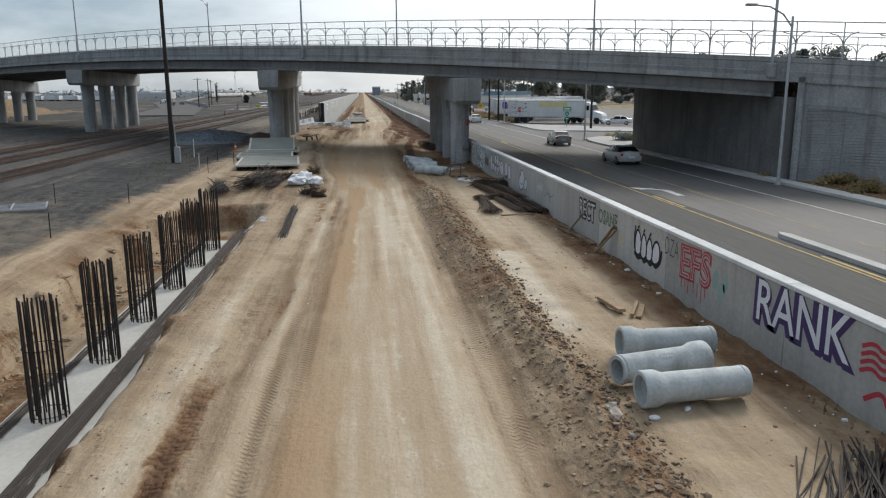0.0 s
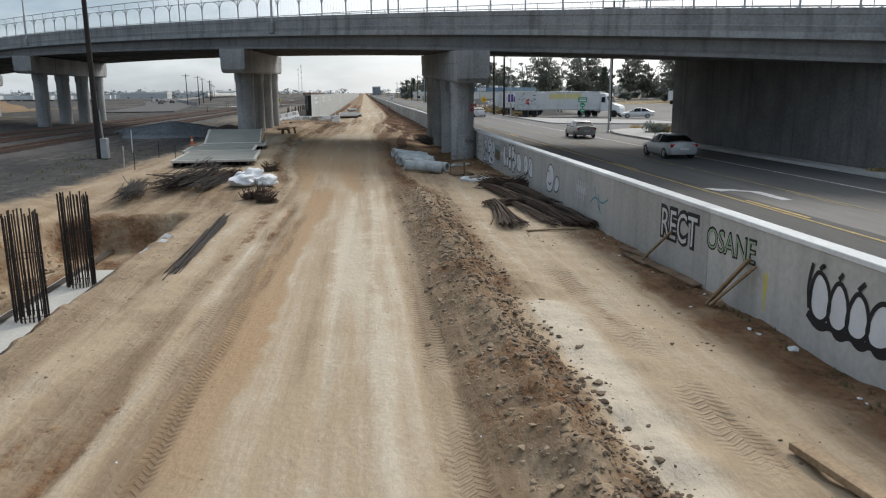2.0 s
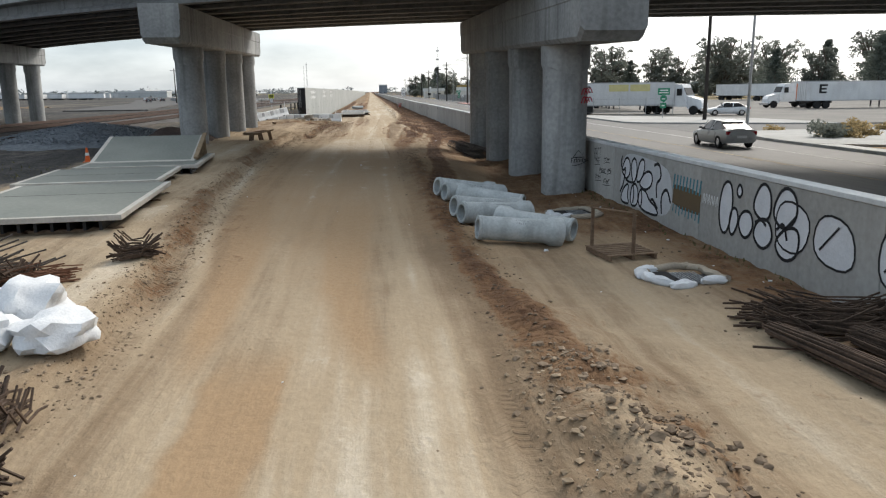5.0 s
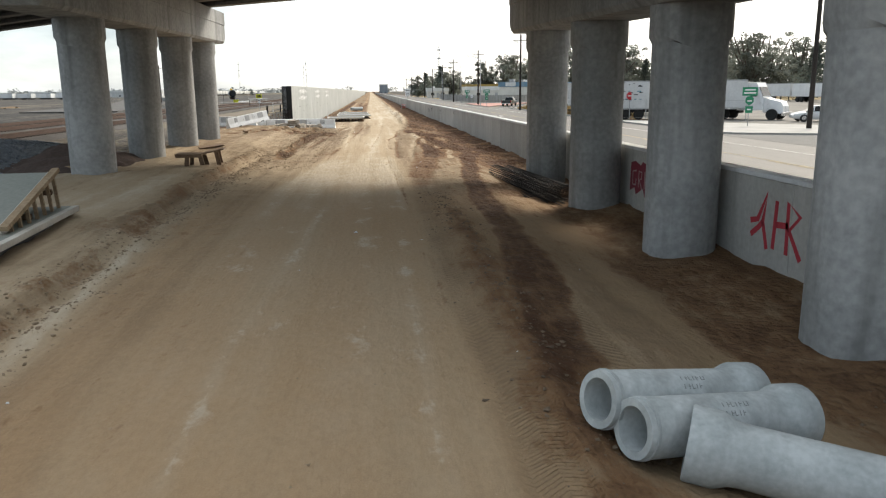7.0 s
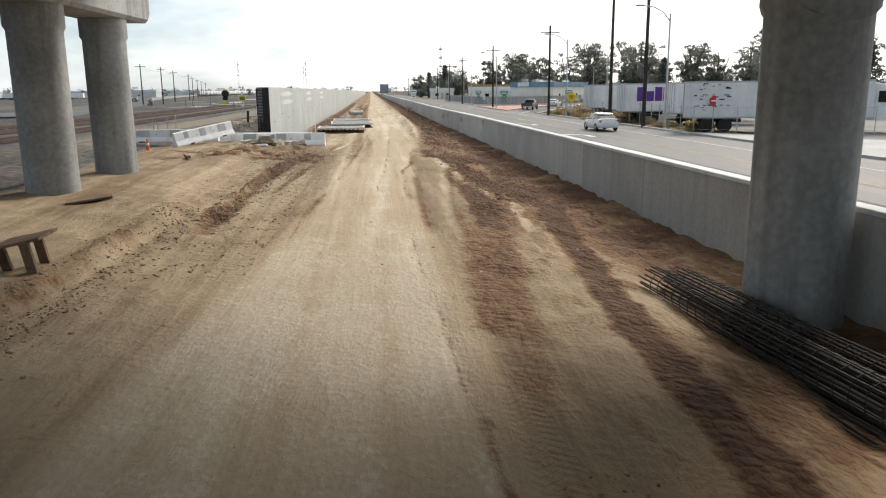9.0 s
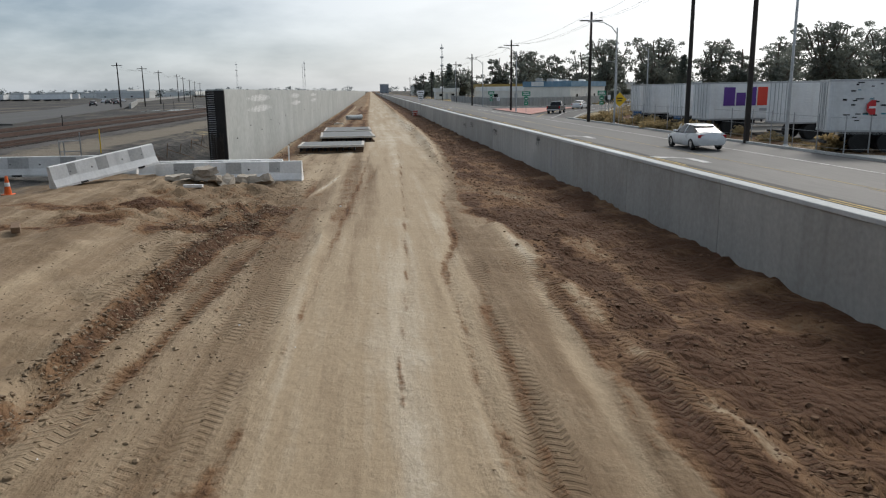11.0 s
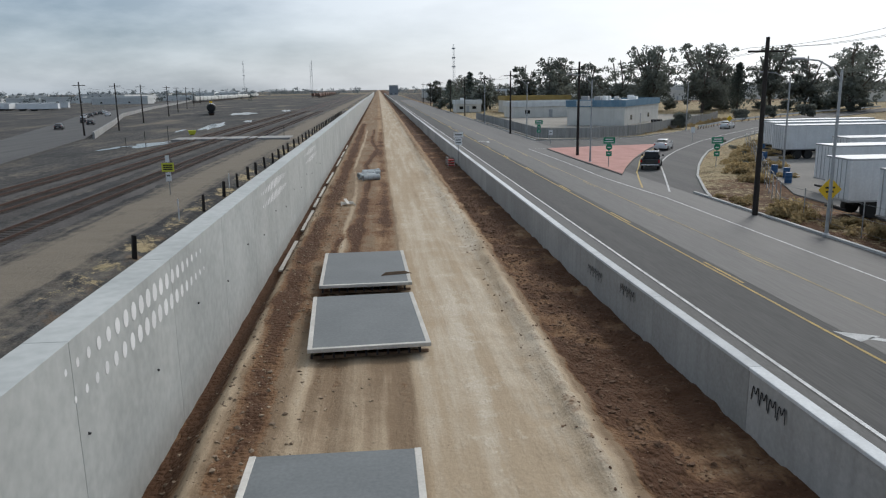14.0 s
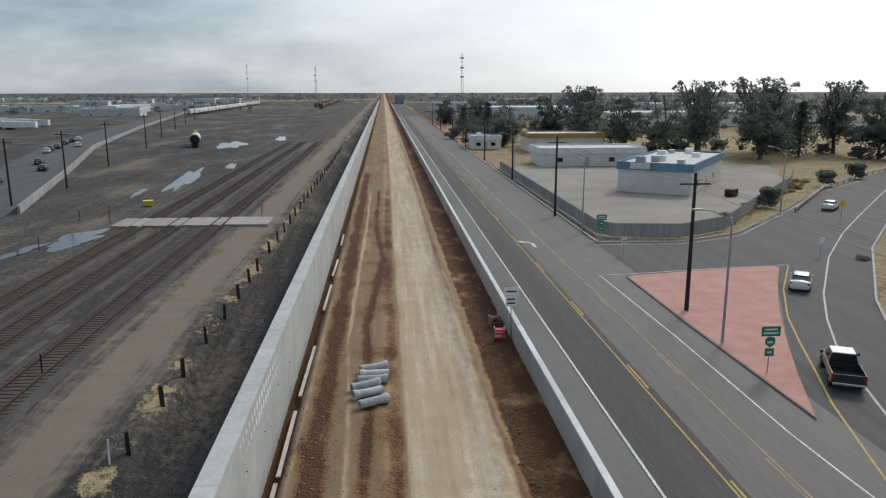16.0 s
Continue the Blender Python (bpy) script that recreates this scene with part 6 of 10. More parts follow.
for i, (x, y, up, w, d, h, tilt) in enumerate(((-6.6, 123.7, 0.0, 1.7, 1.1, 0.24, 6), (-5.6, 122.9, 0.0, 1.2, 0.9, 0.30, -8), (-5.75, 122.95, 0.28, 1.1, 0.8, 0.34, 14), (-4.9, 123.3, 0.0, 0.6, 1.0, 0.55, 34), (-4.55, 123.7, 0.05, 0.9, 0.6, 0.3, -24),
                                                 (-3.6, 124.0, 0.05, 1.05, 0.75, 0.38, -18), (-4.3, 124.4, 0.0, 0.9, 0.6, 0.3, 10), (-3.4, 124.6, 0.0, 0.7, 0.4, 0.28, 6), (-5.5, 124.2, 0.0, 1.3, 0.8, 0.3, 8), (-6.2, 123.2, 0.2, 1.3, 0.6, 0.2, -5), (-7.2, 123.9, 0.0, 1.2, 0.8, 0.22, 4))):
    rubble(on_ground(1.5 + (x - 1.5) * 0.885, y - 2.1, up, rng.uniform(-30, 30), tilt, rng.uniform(-8, 8)), w, d, h * 0.72, i)



# ---- picnic table ----
def picnic_table(m):
    t = thing("picnic_table", m, "low weathered timber table with stout splayed legs and a sagging top", "table")
    for i in range(4):
        bm = bmnew()
        y0 = -0.55 + i * 0.28
        hexa(bm, [(-0.95, y0, 0.46), (0.10, y0, 0.44), (0.10, y0 + 0.262, 0.44), (-0.95, y0 + 0.262, 0.46)], [(-0.95, y0, 0.53), (0.10, y0, 0.51), (0.10, y0 + 0.262, 0.51), (-0.95, y0 + 0.262, 0.53)])
        part("top_plank", bm, OLD_WOOD, t)
    for i in range(3):
        bm = bmnew()
        y0 = -0.15 + i * 0.36
        hexa(bm, [(0.06, y0, 0.46), (0.92, y0 + 0.12, 0.62), (0.92, y0 + 0.46, 0.62), (0.06, y0 + 0.34, 0.46)], [(0.06, y0, 0.515), (0.92, y0 + 0.12, 0.675), (0.92, y0 + 0.46, 0.675), (0.06, y0 + 0.34, 0.515)])
        part("tilted_plank", bm, OLD_WOOD, t)
    bm = bmnew()
    soft_box(bm, -0.92, 0.12, -0.60, -0.555, 0.38, 0.52, 0.01)
    part("apron", bm, OLD_WOOD, t)
    for x, y, dx, top in ((-0.48, -0.42, -0.05, 0.45), (-0.40, 0.40, -0.05, 0.45), (0.04, -0.42, 0.08, 0.43), (0.08, 0.40, 0.10, 0.43), (0.62, 0.10, 0.10, 0.55), (0.62, 0.78, 0.10, 0.55)):
        bm = bmnew()
        w, d = 0.085, 0.05
        hexa(bm, [(x + dx - w, y - d, 0), (x + dx + w, y - d, 0), (x + dx + w, y + d, 0), (x + dx - w, y + d, 0)], [(x - w, y - d, top), (x + w, y - d, top), (x + w, y + d, top), (x - w, y + d, top)])
        part("leg", bm, OLD_WOOD, t)
    return t


picnic_table(on_ground(-5.45, 87.6, 0.0, 4))


# ---- cones ----
def cone(m):
    t = thing("traffic_cone", m, "orange traffic cone with a white band", "cone", "traffic cones")
    bm = bmnew()
    soft_box(bm, -0.19, 0.19, -0.19, 0.19, 0, 0.04, 0.015)
    part("base", bm, ORANGE, t)
    bm = bmnew()
    lathe(bm, [(0.13, 0.04), (0.095, 0.30), (0.0951, 0.30), (0.045, 0.70), (0.0, 0.70)], 16)
    part("body", bm, ORANGE, t, smooth=True)
    bm = bmnew()
    lathe(bm, [(0.100, 0.32), (0.079, 0.46)], 16)
    part("band", bm, SIGN_WHITE, t, "white reflective band", smooth=True)
    return t


c1 = cone(on_ground(-12.0, 76.0))
copy_thing(c1, on_ground(-11.95, 120.4))


# ---- heaps of bars and brushwood ----
BRUSH = material("dead_palm_fronds", (0.035, 0.024, 0.018), (0.115, 0.078, 0.056), 2.5, 18, 0.9, 0.3)
def bar_heap(name, x, y, length, width, height, count, mat, yaw, label, seed, bend=0.0, r=0.016, fan=0.12):
    t = thing(name, on_ground(x, y, 0.0, yaw), label, "steel bars" if mat is not OLD_WOOD else "brushwood", "")
    rng = random.Random(seed)
    loose = mat is not BRUSH
    bm = bmnew()
    for i in range(count):
        if loose:
            bm = bmnew()
        x0 = rng.gauss(0, width / 4)
        z = abs(rng.gauss(0, 1)) * height * 0.45 * math.exp(-(x0 / width * 2) ** 2) + r
        l = length * rng.uniform(0.55, 1.0)
        a = rng.gauss(0, fan)
        c = rng.uniform(-0.15, 0.15) * length
        p = [Vector((x0 + math.sin(a) * (s - 0.5) * l, c + (s - 0.5) * l, max(r, z + bend * rng.uniform(-1, 1.2) * (abs(s - 0.5) * 2) ** 2))) for s in (0, 0.3, 0.7, 1)]
        tube(bm, p, r * rng.uniform(0.8, 1.2), 4)
        if loose:
            part("bar", bm, mat, t)
    if not loose:
        tagged(part("fronds", bm, mat, t), kind="stuff")
    return t


bar_heap("rebar_heap", -8.4, 47.8, 6.5, 1.0, 0.35, 70, REBAR, 12, "long flat spread of dark steel bars on the soil", 2, 0.12, 0.018, 0.07)
bar_heap("rebar_heap", -6.3, 50.0, 6.8, 1.3, 0.6, 130, REBAR, -10, "loose heap of dark steel bars on the soil", 1, 0.3, 0.018, 0.10)
bar_heap("rebar_heap", -5.1, 49.4, 5.5, 0.8, 0.4, 60, REBAR, -6, "small bundle of dark steel bars on the soil", 3, 0.12, 0.018, 0.06)
bar_heap("rebar_bundle", -3.05, 36.6, 9.0, 0.42, 0.08, 40, REBAR, 2.0, "dark steel bars laid straight beside the track", 4, 0.0, 0.016, 0.012)
bar_heap("rusty_bar_heap", -4.9, 51.7, 2.4, 1.1, 0.35, 90, RUST, -70, "heap of rusty bent bars beside the track", 5, 0.07)


def stem_bundle(x0, y0, x1, y1, neck, flare, height, count, seed):
    """Long stems gathered at one end, fanning out and turning up at the other."""
    rng = random.Random(seed)
    d = math.hypot(x1 - x0, y1 - y0)
    t = thing("stem_bundle", on_ground(x0, y0, 0.0, math.degrees(math.atan2(x0 - x1, y1 - y0))), "long bundle of dark brown dead stems against the wall", "brushwood", "stem bundles")
    bm = bmnew()
    for i in range(count):
        u, h = rng.gauss(0, 0.5), rng.random()
        l = d * rng.uniform(0.86, 1.04)
        curl = rng.uniform(-0.10, 0.22) * flare
        p = []
        for k in range(6):
            s = k / 5
            wide = neck + (flare - neck) * s ** 2.5
            tall = height * (0.6 + 0.4 * math.sin(math.pi * min(1, s * 1.1))) * max(0.25, 1 - 0.35 * u * u)
            p.append(Vector((u * wide + rng.gauss(0, 0.012) + curl * s ** 4, s * l - 0.25 * rng.random(), max(0.02, 0.03 + h * tall + 0.10 * s ** 5 * rng.random()))))
        tube(bm, p, rng.uniform(0.014, 0.024), 4)
    tagged(part("stem_mass", bm, BRUSH, t), kind="stuff")
    return t


for i, (x0, y0, x1, y1, neck, flare, h, n) in enumerate(((7.28, 43.4, 7.02, 37.4, 0.22, 0.62, 0.24, 60), (7.95, 43.9, 8.4, 37.5, 0.12, 0.36, 0.18, 32), (8.5, 44.2, 9.1, 37.2, 0.22, 0.45, 0.30, 75), (8.75, 47.8, 9.3, 41.6, 0.2, 0.36, 0.36, 70), (7.75, 48.4, 8.5, 43.0, 0.2, 0.4, 0.28, 60), (8.5, 43.0, 6.75, 42.5, 0.25, 0.45, 0.22, 50), (9.35, 41.2, 9.5, 36.9, 0.18, 0.3, 0.32, 50))):
    stem_bundle(x0, y0, x1, y1, neck, flare, h, n, 140 + i)
tagged(bar_heap("frond_heap", 8.9, 48.8, 2.6, 1.6, 0.4, 130, BRUSH, 70, "dark heap of dead palm fronds by the sandbags", 51, 0.25, 0.02), "", "brushwood", "frond heaps")
bar_heap("rebar_heap", 8.1, 10.4, 3.2, 1.4, 0.3, 110, REBAR, -35, "dark steel bars lying by the low wall", 52, 0.1)


def lying_cage(x0, y0, x1, y1, r, bars, seed):
    """A long round cage of bars on its side, with hoops."""
    rng = random.Random(seed)
    d = math.hypot(x1 - x0, y1 - y0)
    t = thing("rebar_cage_lying", on_ground((x0 + x1) / 2, (y0 + y1) / 2, r + 0.01, math.degrees(math.atan2(x0 - x1, y1 - y0))), "long round cage of dark steel bars lying beside the columns", "steel bars", "lying cages")
    for i in range(bars):
        a = math.tau * i / bars
        bm = bmnew()
        c = [Vector((r * math.cos(a) + rng.gauss(0, 0.012), s * d, r * math.sin(a) + rng.gauss(0, 0.012))) for s in (-0.5 - 0.02 * rng.random(), -0.2, 0.2, 0.5 + 0.03 * rng.random())]
        tube(bm, c, 0.017, 5)
        part("bar", bm, REBAR, t)
    for k in range(int(d / 0.28)):
        bm = bmnew()
        tube(bm, [Vector((1.06 * r * math.cos(math.tau * j / 14), -d / 2 + 0.1 + 0.28 * k, 1.06 * r * math.sin(math.tau * j / 14))) for j in range(15)], 0.009, 4)
        part("hoop", bm, REBAR, t)
    return t


lying_cage(7.72, 80.0, 7.05, 87.4, 0.27, 22, 1)
lying_cage(8.30, 80.2, 7.58, 87.2, 0.25, 22, 2)
bar_heap("rebar_bundle", 7.55, 82.6, 6.0, 0.9, 0.16, 40, REBAR, 5, "loose dark steel bars lying along the cages", 53, 0.03, 0.016, 0.02)


# ---- white bulk bags ----
def sack(m, w, d, h, seed, mat, label, category="bag", group=""):
    rng = random.Random(seed)
    bm = bmnew()
    bmesh.ops.create_icosphere(bm, subdivisions=3, radius=1.0)
    for v in bm.verts:
        n3 = noise.noise(v.co * 1.7 + Vector((seed * 3.1, 0, 0))) * (0.42 if h > 0.4 else 0.22) + noise.noise(v.co * 4 + Vector((seed, 5, 0))) * 0.14
        c = v.co * (1 + n3)
        v.co = Vector((c.x * w / 2, c.y * d / 2, max(c.z, -0.6) * h / 1.6 + h * 0.375))
    ob = part("sandbag" if h < 0.4 else "bulk_bag", bm, mat, None, smooth=True, m=m)
    return tagged(ob, label, category, group)


BAG = material("white_woven_bag", (0.56, 0.58, 0.60), (0.72, 0.73, 0.74), 3, 25, 0.8, 0.4)
TAN_BAG = material("tan_sandbag", (0.27, 0.23, 0.18), (0.42, 0.36, 0.28), 3, 25, 0.9, 0.4)
for i, (x, y, w, d, h) in enumerate(((-3.6, 48.3, 1.3, 1.1, 0.5), (-2.6, 48.4, 1.2, 0.9, 0.45), (-3.3, 49.4, 1.2, 1.0, 0.62), (-3.9, 49.9, 0.9, 0.8, 0.45))):
    sack(on_ground(x, y, 0, 30 * i), w, d, h, i, BAG, "slumped white bulk bag on the soil", "bag", "bulk bags")
for i, (x, y, w, d) in enumerate(((5.97, 13.63, 0.22, 0.16), (6.73, 13.87, 0.2, 0.12))):
    tagged(sack(on_ground(x, y, 0, 50 * i), w, d, 0.08, 31 + i, BAG, "crumpled white plastic bag beside the pipes", "litter", "litter bags"), "crumpled white plastic bag beside the pipes", "litter").name = "plastic_bag"
for i, (x, y, w, d) in enumerate(((4.93, 13.26, 0.42, 0.26), (4.88, 12.78, 0.38, 0.22), (5.03, 12.33, 0.2, 0.12))):
    rubble(on_ground(x, y, 0.02, 35 + 20 * i, 14, -10), w, d, 0.07, 60 + i)
for i, (x, y) in enumerate(((-2.5, 46.4), (-2.9, 45.6), (-2.2, 45.0), (-3.0, 53.4), (-4.6, 51.8))):
    tagged(bar_heap("brush_heap", x, y, 0.9, 0.7, 0.35, 60, BRUSH, 40 * i, "dark tangle of brushwood by the white bags", 60 + i, 0.25, 0.018), "", "brushwood")


# ---- sandbag rings round two drains ----
def soil_sock(points, r, seed, mat, label):
    """A limp tube of soil bags following a bent line."""
    x0, y0 = points[0]
    base = on_ground(x0, y0)
    bm = bmnew()
    path = []
    for (ax, ay), (bx, by) in zip(points, points[1:]):
        for k in range(6):
            s = k / 6
            path.append((ax + (bx - ax) * s, ay + (by - ay) * s))
    path.append(points[-1])
    tube(bm, [Vector((x - x0 + 0.03 * noise.noise(Vector((x * 3, y * 3, seed))), y - y0 + 0.03 * noise.noise(Vector((x * 3, y * 3, seed + 5))), floor_at(x, y) - base.translation.z + 0.6 * r)) for x, y in path], r, 10)
    for v in bm.verts:
        v.co += Vector([0.035 * noise.noise(v.co * 5 + Vector((seed, k, 0))) for k in (0, 7, 13)])
        v.co.z *= 0.85
    return tagged(part("soil_sock", bm, mat, None, smooth=True, m=base), label, "sandbag", "socks round the drains")


def drain_ring(cx, cy, seed, turn, white):
    c, s = math.cos(turn), math.sin(turn)
    ring = [(cx + x * c - y * s, cy + x * s + y * c) for x, y in ((-0.30, -0.66), (0.55, -0.66), (0.70, -0.45), (0.62, 0.50), (0.40, 0.72), (-0.45, 0.70), (-0.68, 0.45))]
    tan = "tan soil-filled sock laid round a drain"
    for i, (a, b) in enumerate(((0, 2), (2, 4), (4, 6))[1 if len(white) > 4 else 0:]):
        soil_sock(ring[a:b + 1], 0.095, seed * 10 + i, TAN_BAG, tan)
    for i, (x, y, yaw) in enumerate(white):
        sack(on_ground(cx + x * c - y * s, cy + x * s + y * c, 0, yaw), 0.55, 0.26, 0.17, seed * 20 + i, BAG, "white torn sandbag beside a drain", "sandbag", "white bags by the drains")
    t = thing("storm_drain", on_ground(cx, cy, 0.012, math.degrees(turn)), "grey steel grate on a black plate drawn for the pit's dark", "drain", "storm drains")
    # flat black plate, no hole: the shade inside the pit is its colour
    bm = bmnew()
    soft_box(bm, -0.56, 0.58, -0.55, 0.60, -0.1, 0.012, 0.01)
    part("pit", bm, DARK_STEEL, t)
    bm = bmnew()
    for k in range(8):
        box(bm, -0.12 + 0.07 * k, -0.10 + 0.07 * k, -0.50, 0.42, 0.016, 0.036)
    for k in range(12):
        box(bm, -0.13, 0.40, -0.50 + 0.08 * k, -0.485 + 0.08 * k, 0.018, 0.034)
    part("grate", bm, GALV, t)


drain_ring(7.9, 52.2, 1, 0.0, ((-0.68, 0.45, 60), (-0.66, 0.05, 100), (-0.58, -0.36, 120), (-0.25, -0.62, 5), (0.36, -0.62, 0), (-0.5, 0.68, 10)))
drain_ring(7.85, 60.2, 2, 0.05, ((-0.66, 0.25, 80), (-0.58, -0.20, 115), (-0.40, -0.58, 30)))


# ---- pallet with two uprights ----
t = thing("pallet", on_ground(7.35, 54.3, 0.0, 8), "old wooden pallet with two upright posts and a cross rail", "pallet")
for i in range(7):
    bm = bmnew()
    box(bm, -0.6, 0.6, -0.55 + i * 0.18, -0.44 + i * 0.18, 0.10, 0.125)
    part("slat", bm, OLD_WOOD, t)
for x in (-0.57, -0.03, 0.51):
    bm = bmnew()
    box(bm, x, x + 0.06, -0.56, 0.66, 0, 0.10)
    part("runner", bm, OLD_WOOD, t)
for x, y in ((-0.5, 0.55), (0.0, -0.5)):
    bm = bmnew()
    box(bm, x, x + 0.07, y, y + 0.05, 0.1, 1.05)
    part("upright", bm, OLD_WOOD, t)
bm = bmnew()
rod(bm, (-0.46, 0.57, 1.02), (0.04, -0.47, 1.02), 0.025, k=4)
part("cross_rail", bm, OLD_WOOD, t)


# ---- planks and props ----
def plank(x0, y0, x1, y1, z0=0.0, z1=0.0, w=0.2, mat=WOOD, label="rough timber plank lying on the soil", th=0.05):
    a, b = Vector((x0, y0, floor_at(x0, y0) + z0 + th)), Vector((x1, y1, floor_at(min(x1, 9.7), y1) + z1 + th))
    d = b - a
    yaw, up = math.atan2(d.y, d.x), math.asin(max(-1, min(1, d.z / d.length)))
    bm = bmnew()
    soft_box(bm, 0, d.length, -w / 2, w / 2, -th / 2, th / 2, 0.006)
    ob = part("plank", bm, mat, None, m=Matrix.Translation(a) @ Matrix.Rotation(yaw, 4, "Z") @ Matrix.Rotation(-up, 4, "Y"))
    return tagged(ob, label, "plank", "loose planks")


plank(7.42, 21.5, 7.6, 20.1, w=0.22, th=0.10)
plank(7.75, 19.75, 8.3, 20.85, w=0.10, th=0.09)
plank(7.95, 19.75, 8.42, 20.75, w=0.16, th=0.05)
plank(9.4, 32.7, 9.72, 29.3, w=0.3, mat=OLD_WOOD)
plank(9.2, 33.0, 9.35, 31.6, w=0.16, mat=OLD_WOOD)
plank(9.3, 33.5, 9.6, 32.4, w=0.2, mat=OLD_WOOD, z0=0.06, z1=0.06)
plank(9.35, 32.1, 9.74, 31.1, 0, 0.95, w=0.08, label="timber prop leaning on the low wall")
plank(9.3, 28.0, 9.74, 27.2, 0, 1.1, w=0.16, label="timber prop leaning on the low wall")
plank(9.25, 27.75, 9.72, 26.9, 0, 1.02, w=0.1, label="timber prop leaning on the low wall")
plank(7.3, 37.0, 9.0, 37.1, w=0.12, label="pale timber board lying by the fronds")
plank(-5.2, 37.2, -4.4, 37.9, w=0.5, mat=CAP_WHITE, label="white sheet offcut at the trench end", th=0.03, z0=0.02, z1=0.02)
plank(-4.9, 36.3, -4.3, 37.0, w=0.35, mat=CAP_WHITE, label="white sheet offcut at the trench end", th=0.03, z0=0.02, z1=0.02)
for y0, y1 in ((165, 172), (177, 184.5), (187, 192.5), (193, 201), (203, 212), (222, 230), (234, 241), (250, 257)):
    plank(-5.45, y0, -5.4 + 0.1 * math.sin(y0), y1, w=0.22, mat=PANEL_EDGE, label="long pale board laid along the tall wall", z0=0.1, z1=0.1, th=0.08)
plank(-5.4, 119.4, -4.7, 119.3, w=0.16, mat=BARRIER, label="pale block lying on the soil", th=0.1)
plank(-7.5, 111.1, -7.2, 110.4, w=0.2, mat=OLD_WOOD, label="short timber block on the soil", th=0.14)
plank(-7.5, 96.5, -6.3, 96.9, w=0.9, mat=OLD_WOOD, label="flat timber sheet by the columns", th=0.06)
plank(-10.8, 86.5, -9.4, 86.0, w=1.1, mat=WOOD, label="timber boards stacked by the columns", th=0.16)
# a trestle further up
t = thing("trestle", on_ground(-2.55, 184.0, 0, 8), "pale timber trestle lying on the soil", "trestle")
for i in range(4):
    bm = bmnew()
    box(bm, -0.5, 0.5, -0.9 + 0.35 * i, -0.82 + 0.35 * i, 0.12, 0.18)
    part("rung", bm, PANEL_EDGE, t)
for x0, x1 in ((-0.55, -0.35), (0.55, 0.35)):
    bm = bmnew()
    rod(bm, (x0, -1.3, 0.1), (x1, 0.6, 0.12), 0.05, k=4)
    part("side", bm, PANEL_EDGE, t)
bm = bmnew()
box(bm, -0.12, 0.12, -1.2, 1.6, 0.19, 0.23)
part("board", bm, PANEL_EDGE, t)

# ---- stakes and white posts on the left ----
for i, (x, y, h, mat, lab) in enumerate(((-11.8, 31.1, 1.0, DARK_STEEL, "thin dark steel stake in the soil"), (-14.8, 39.4, 1.0, DARK_STEEL, "thin dark steel stake in the soil"), (-11.6, 40.5, 1.0, DARK_STEEL, "thin dark steel stake in the soil"), (-13.9, 66.5, 1.6, SIGN_WHITE, "white marker post in the soil"),
                                         (-11.3, 56.1, 1.3, PANEL_EDGE, "pale timber stake in the soil"), (-10.6, 55.6, 1.1, DARK_STEEL, "thin dark steel stake in the soil"), (-9.6, 60.5, 1.0, DARK_STEEL, "thin dark steel stake in the soil"), (-11.5, 64, 1.0, DARK_STEEL, "thin dark steel stake in the soil"),
                                         (-2.25, 125.4, 1.3, SIGN_WHITE, "white pipe post in the soil"), (-14.3, 134.0, 1.4, GALV, "grey pipe post in the soil"), (-14.65, 138.0, 1.4, SIGN_YELLOW, "yellow marker post in the soil"))):
    bm = bmnew()
    rod(bm, (0, 0, -0.2), (0.02, 0.01, h), 0.035 if mat is not DARK_STEEL else 0.022, k=6)
    tagged(part("post" if mat is not DARK_STEEL else "stake", bm, mat, None, m=on_ground(x, y)), lab, "post", "stakes")
bm = bmnew()
for a, b in (((-15.2, 133.5, 0.2), (-15.2, 133.5, 1.2)), ((-14.6, 132.6, 0.2), (-14.6, 132.6, 1.2)), ((-15.2, 133.5, 1.15), (-14.3, 134.0, 1.15)), ((-15.2, 133.5, 0.6), (-14.3, 134.0, 0.6))):
    rod(bm, (a[0], a[1], a[2] + 0.5), (b[0], b[1], b[2] + 0.5), 0.03, k=6)
tagged(part("pipe_rail", bm, GALV), "short galvanised pipe rail beside the pit", "rail")
# metal grate panel lying in the yard
t = thing("steel_grate", on_ground(-15.9, 37.2, 0.06, 20), "pale steel grating panel lying on the gravel", "grating")
for i in range(12):
    bm = bmnew()
    box(bm, -1.5, 1.5, -1.1 + i * 0.2, -1.04 + i * 0.2, 0, 0.05)
    part("bar", bm, GALV, t)
for x in (-1.5, 0, 1.44):
    bm = bmnew()
    box(bm, x, x + 0.06, -1.1, 1.2, 0.05, 0.1)
    part("cross_bar", bm, GALV, t)
# red safety device at the wall near the sign
for i, (x, y) in enumerate(((8.45, 211.0), (8.6, 214.5))):
    t = thing("light_frame", on_ground(x, y, 0, 20 * i), "red and grey work frame standing by the low wall", "frame", "work frames")
    for z in (0.1, 0.4, 0.7):
        bm = bmnew()
        box(bm, -0.4, 0.4, -0.3, 0.3, z, z + 0.09)
        part("rung", bm, RUST if i else SIGN_RED, t)
    for px in (-0.4, 0.36):
        bm = bmnew()
        box(bm, px, px + 0.05, -0.28, 0.28, 0, 0.95)
        part("side", bm, GALV, t)


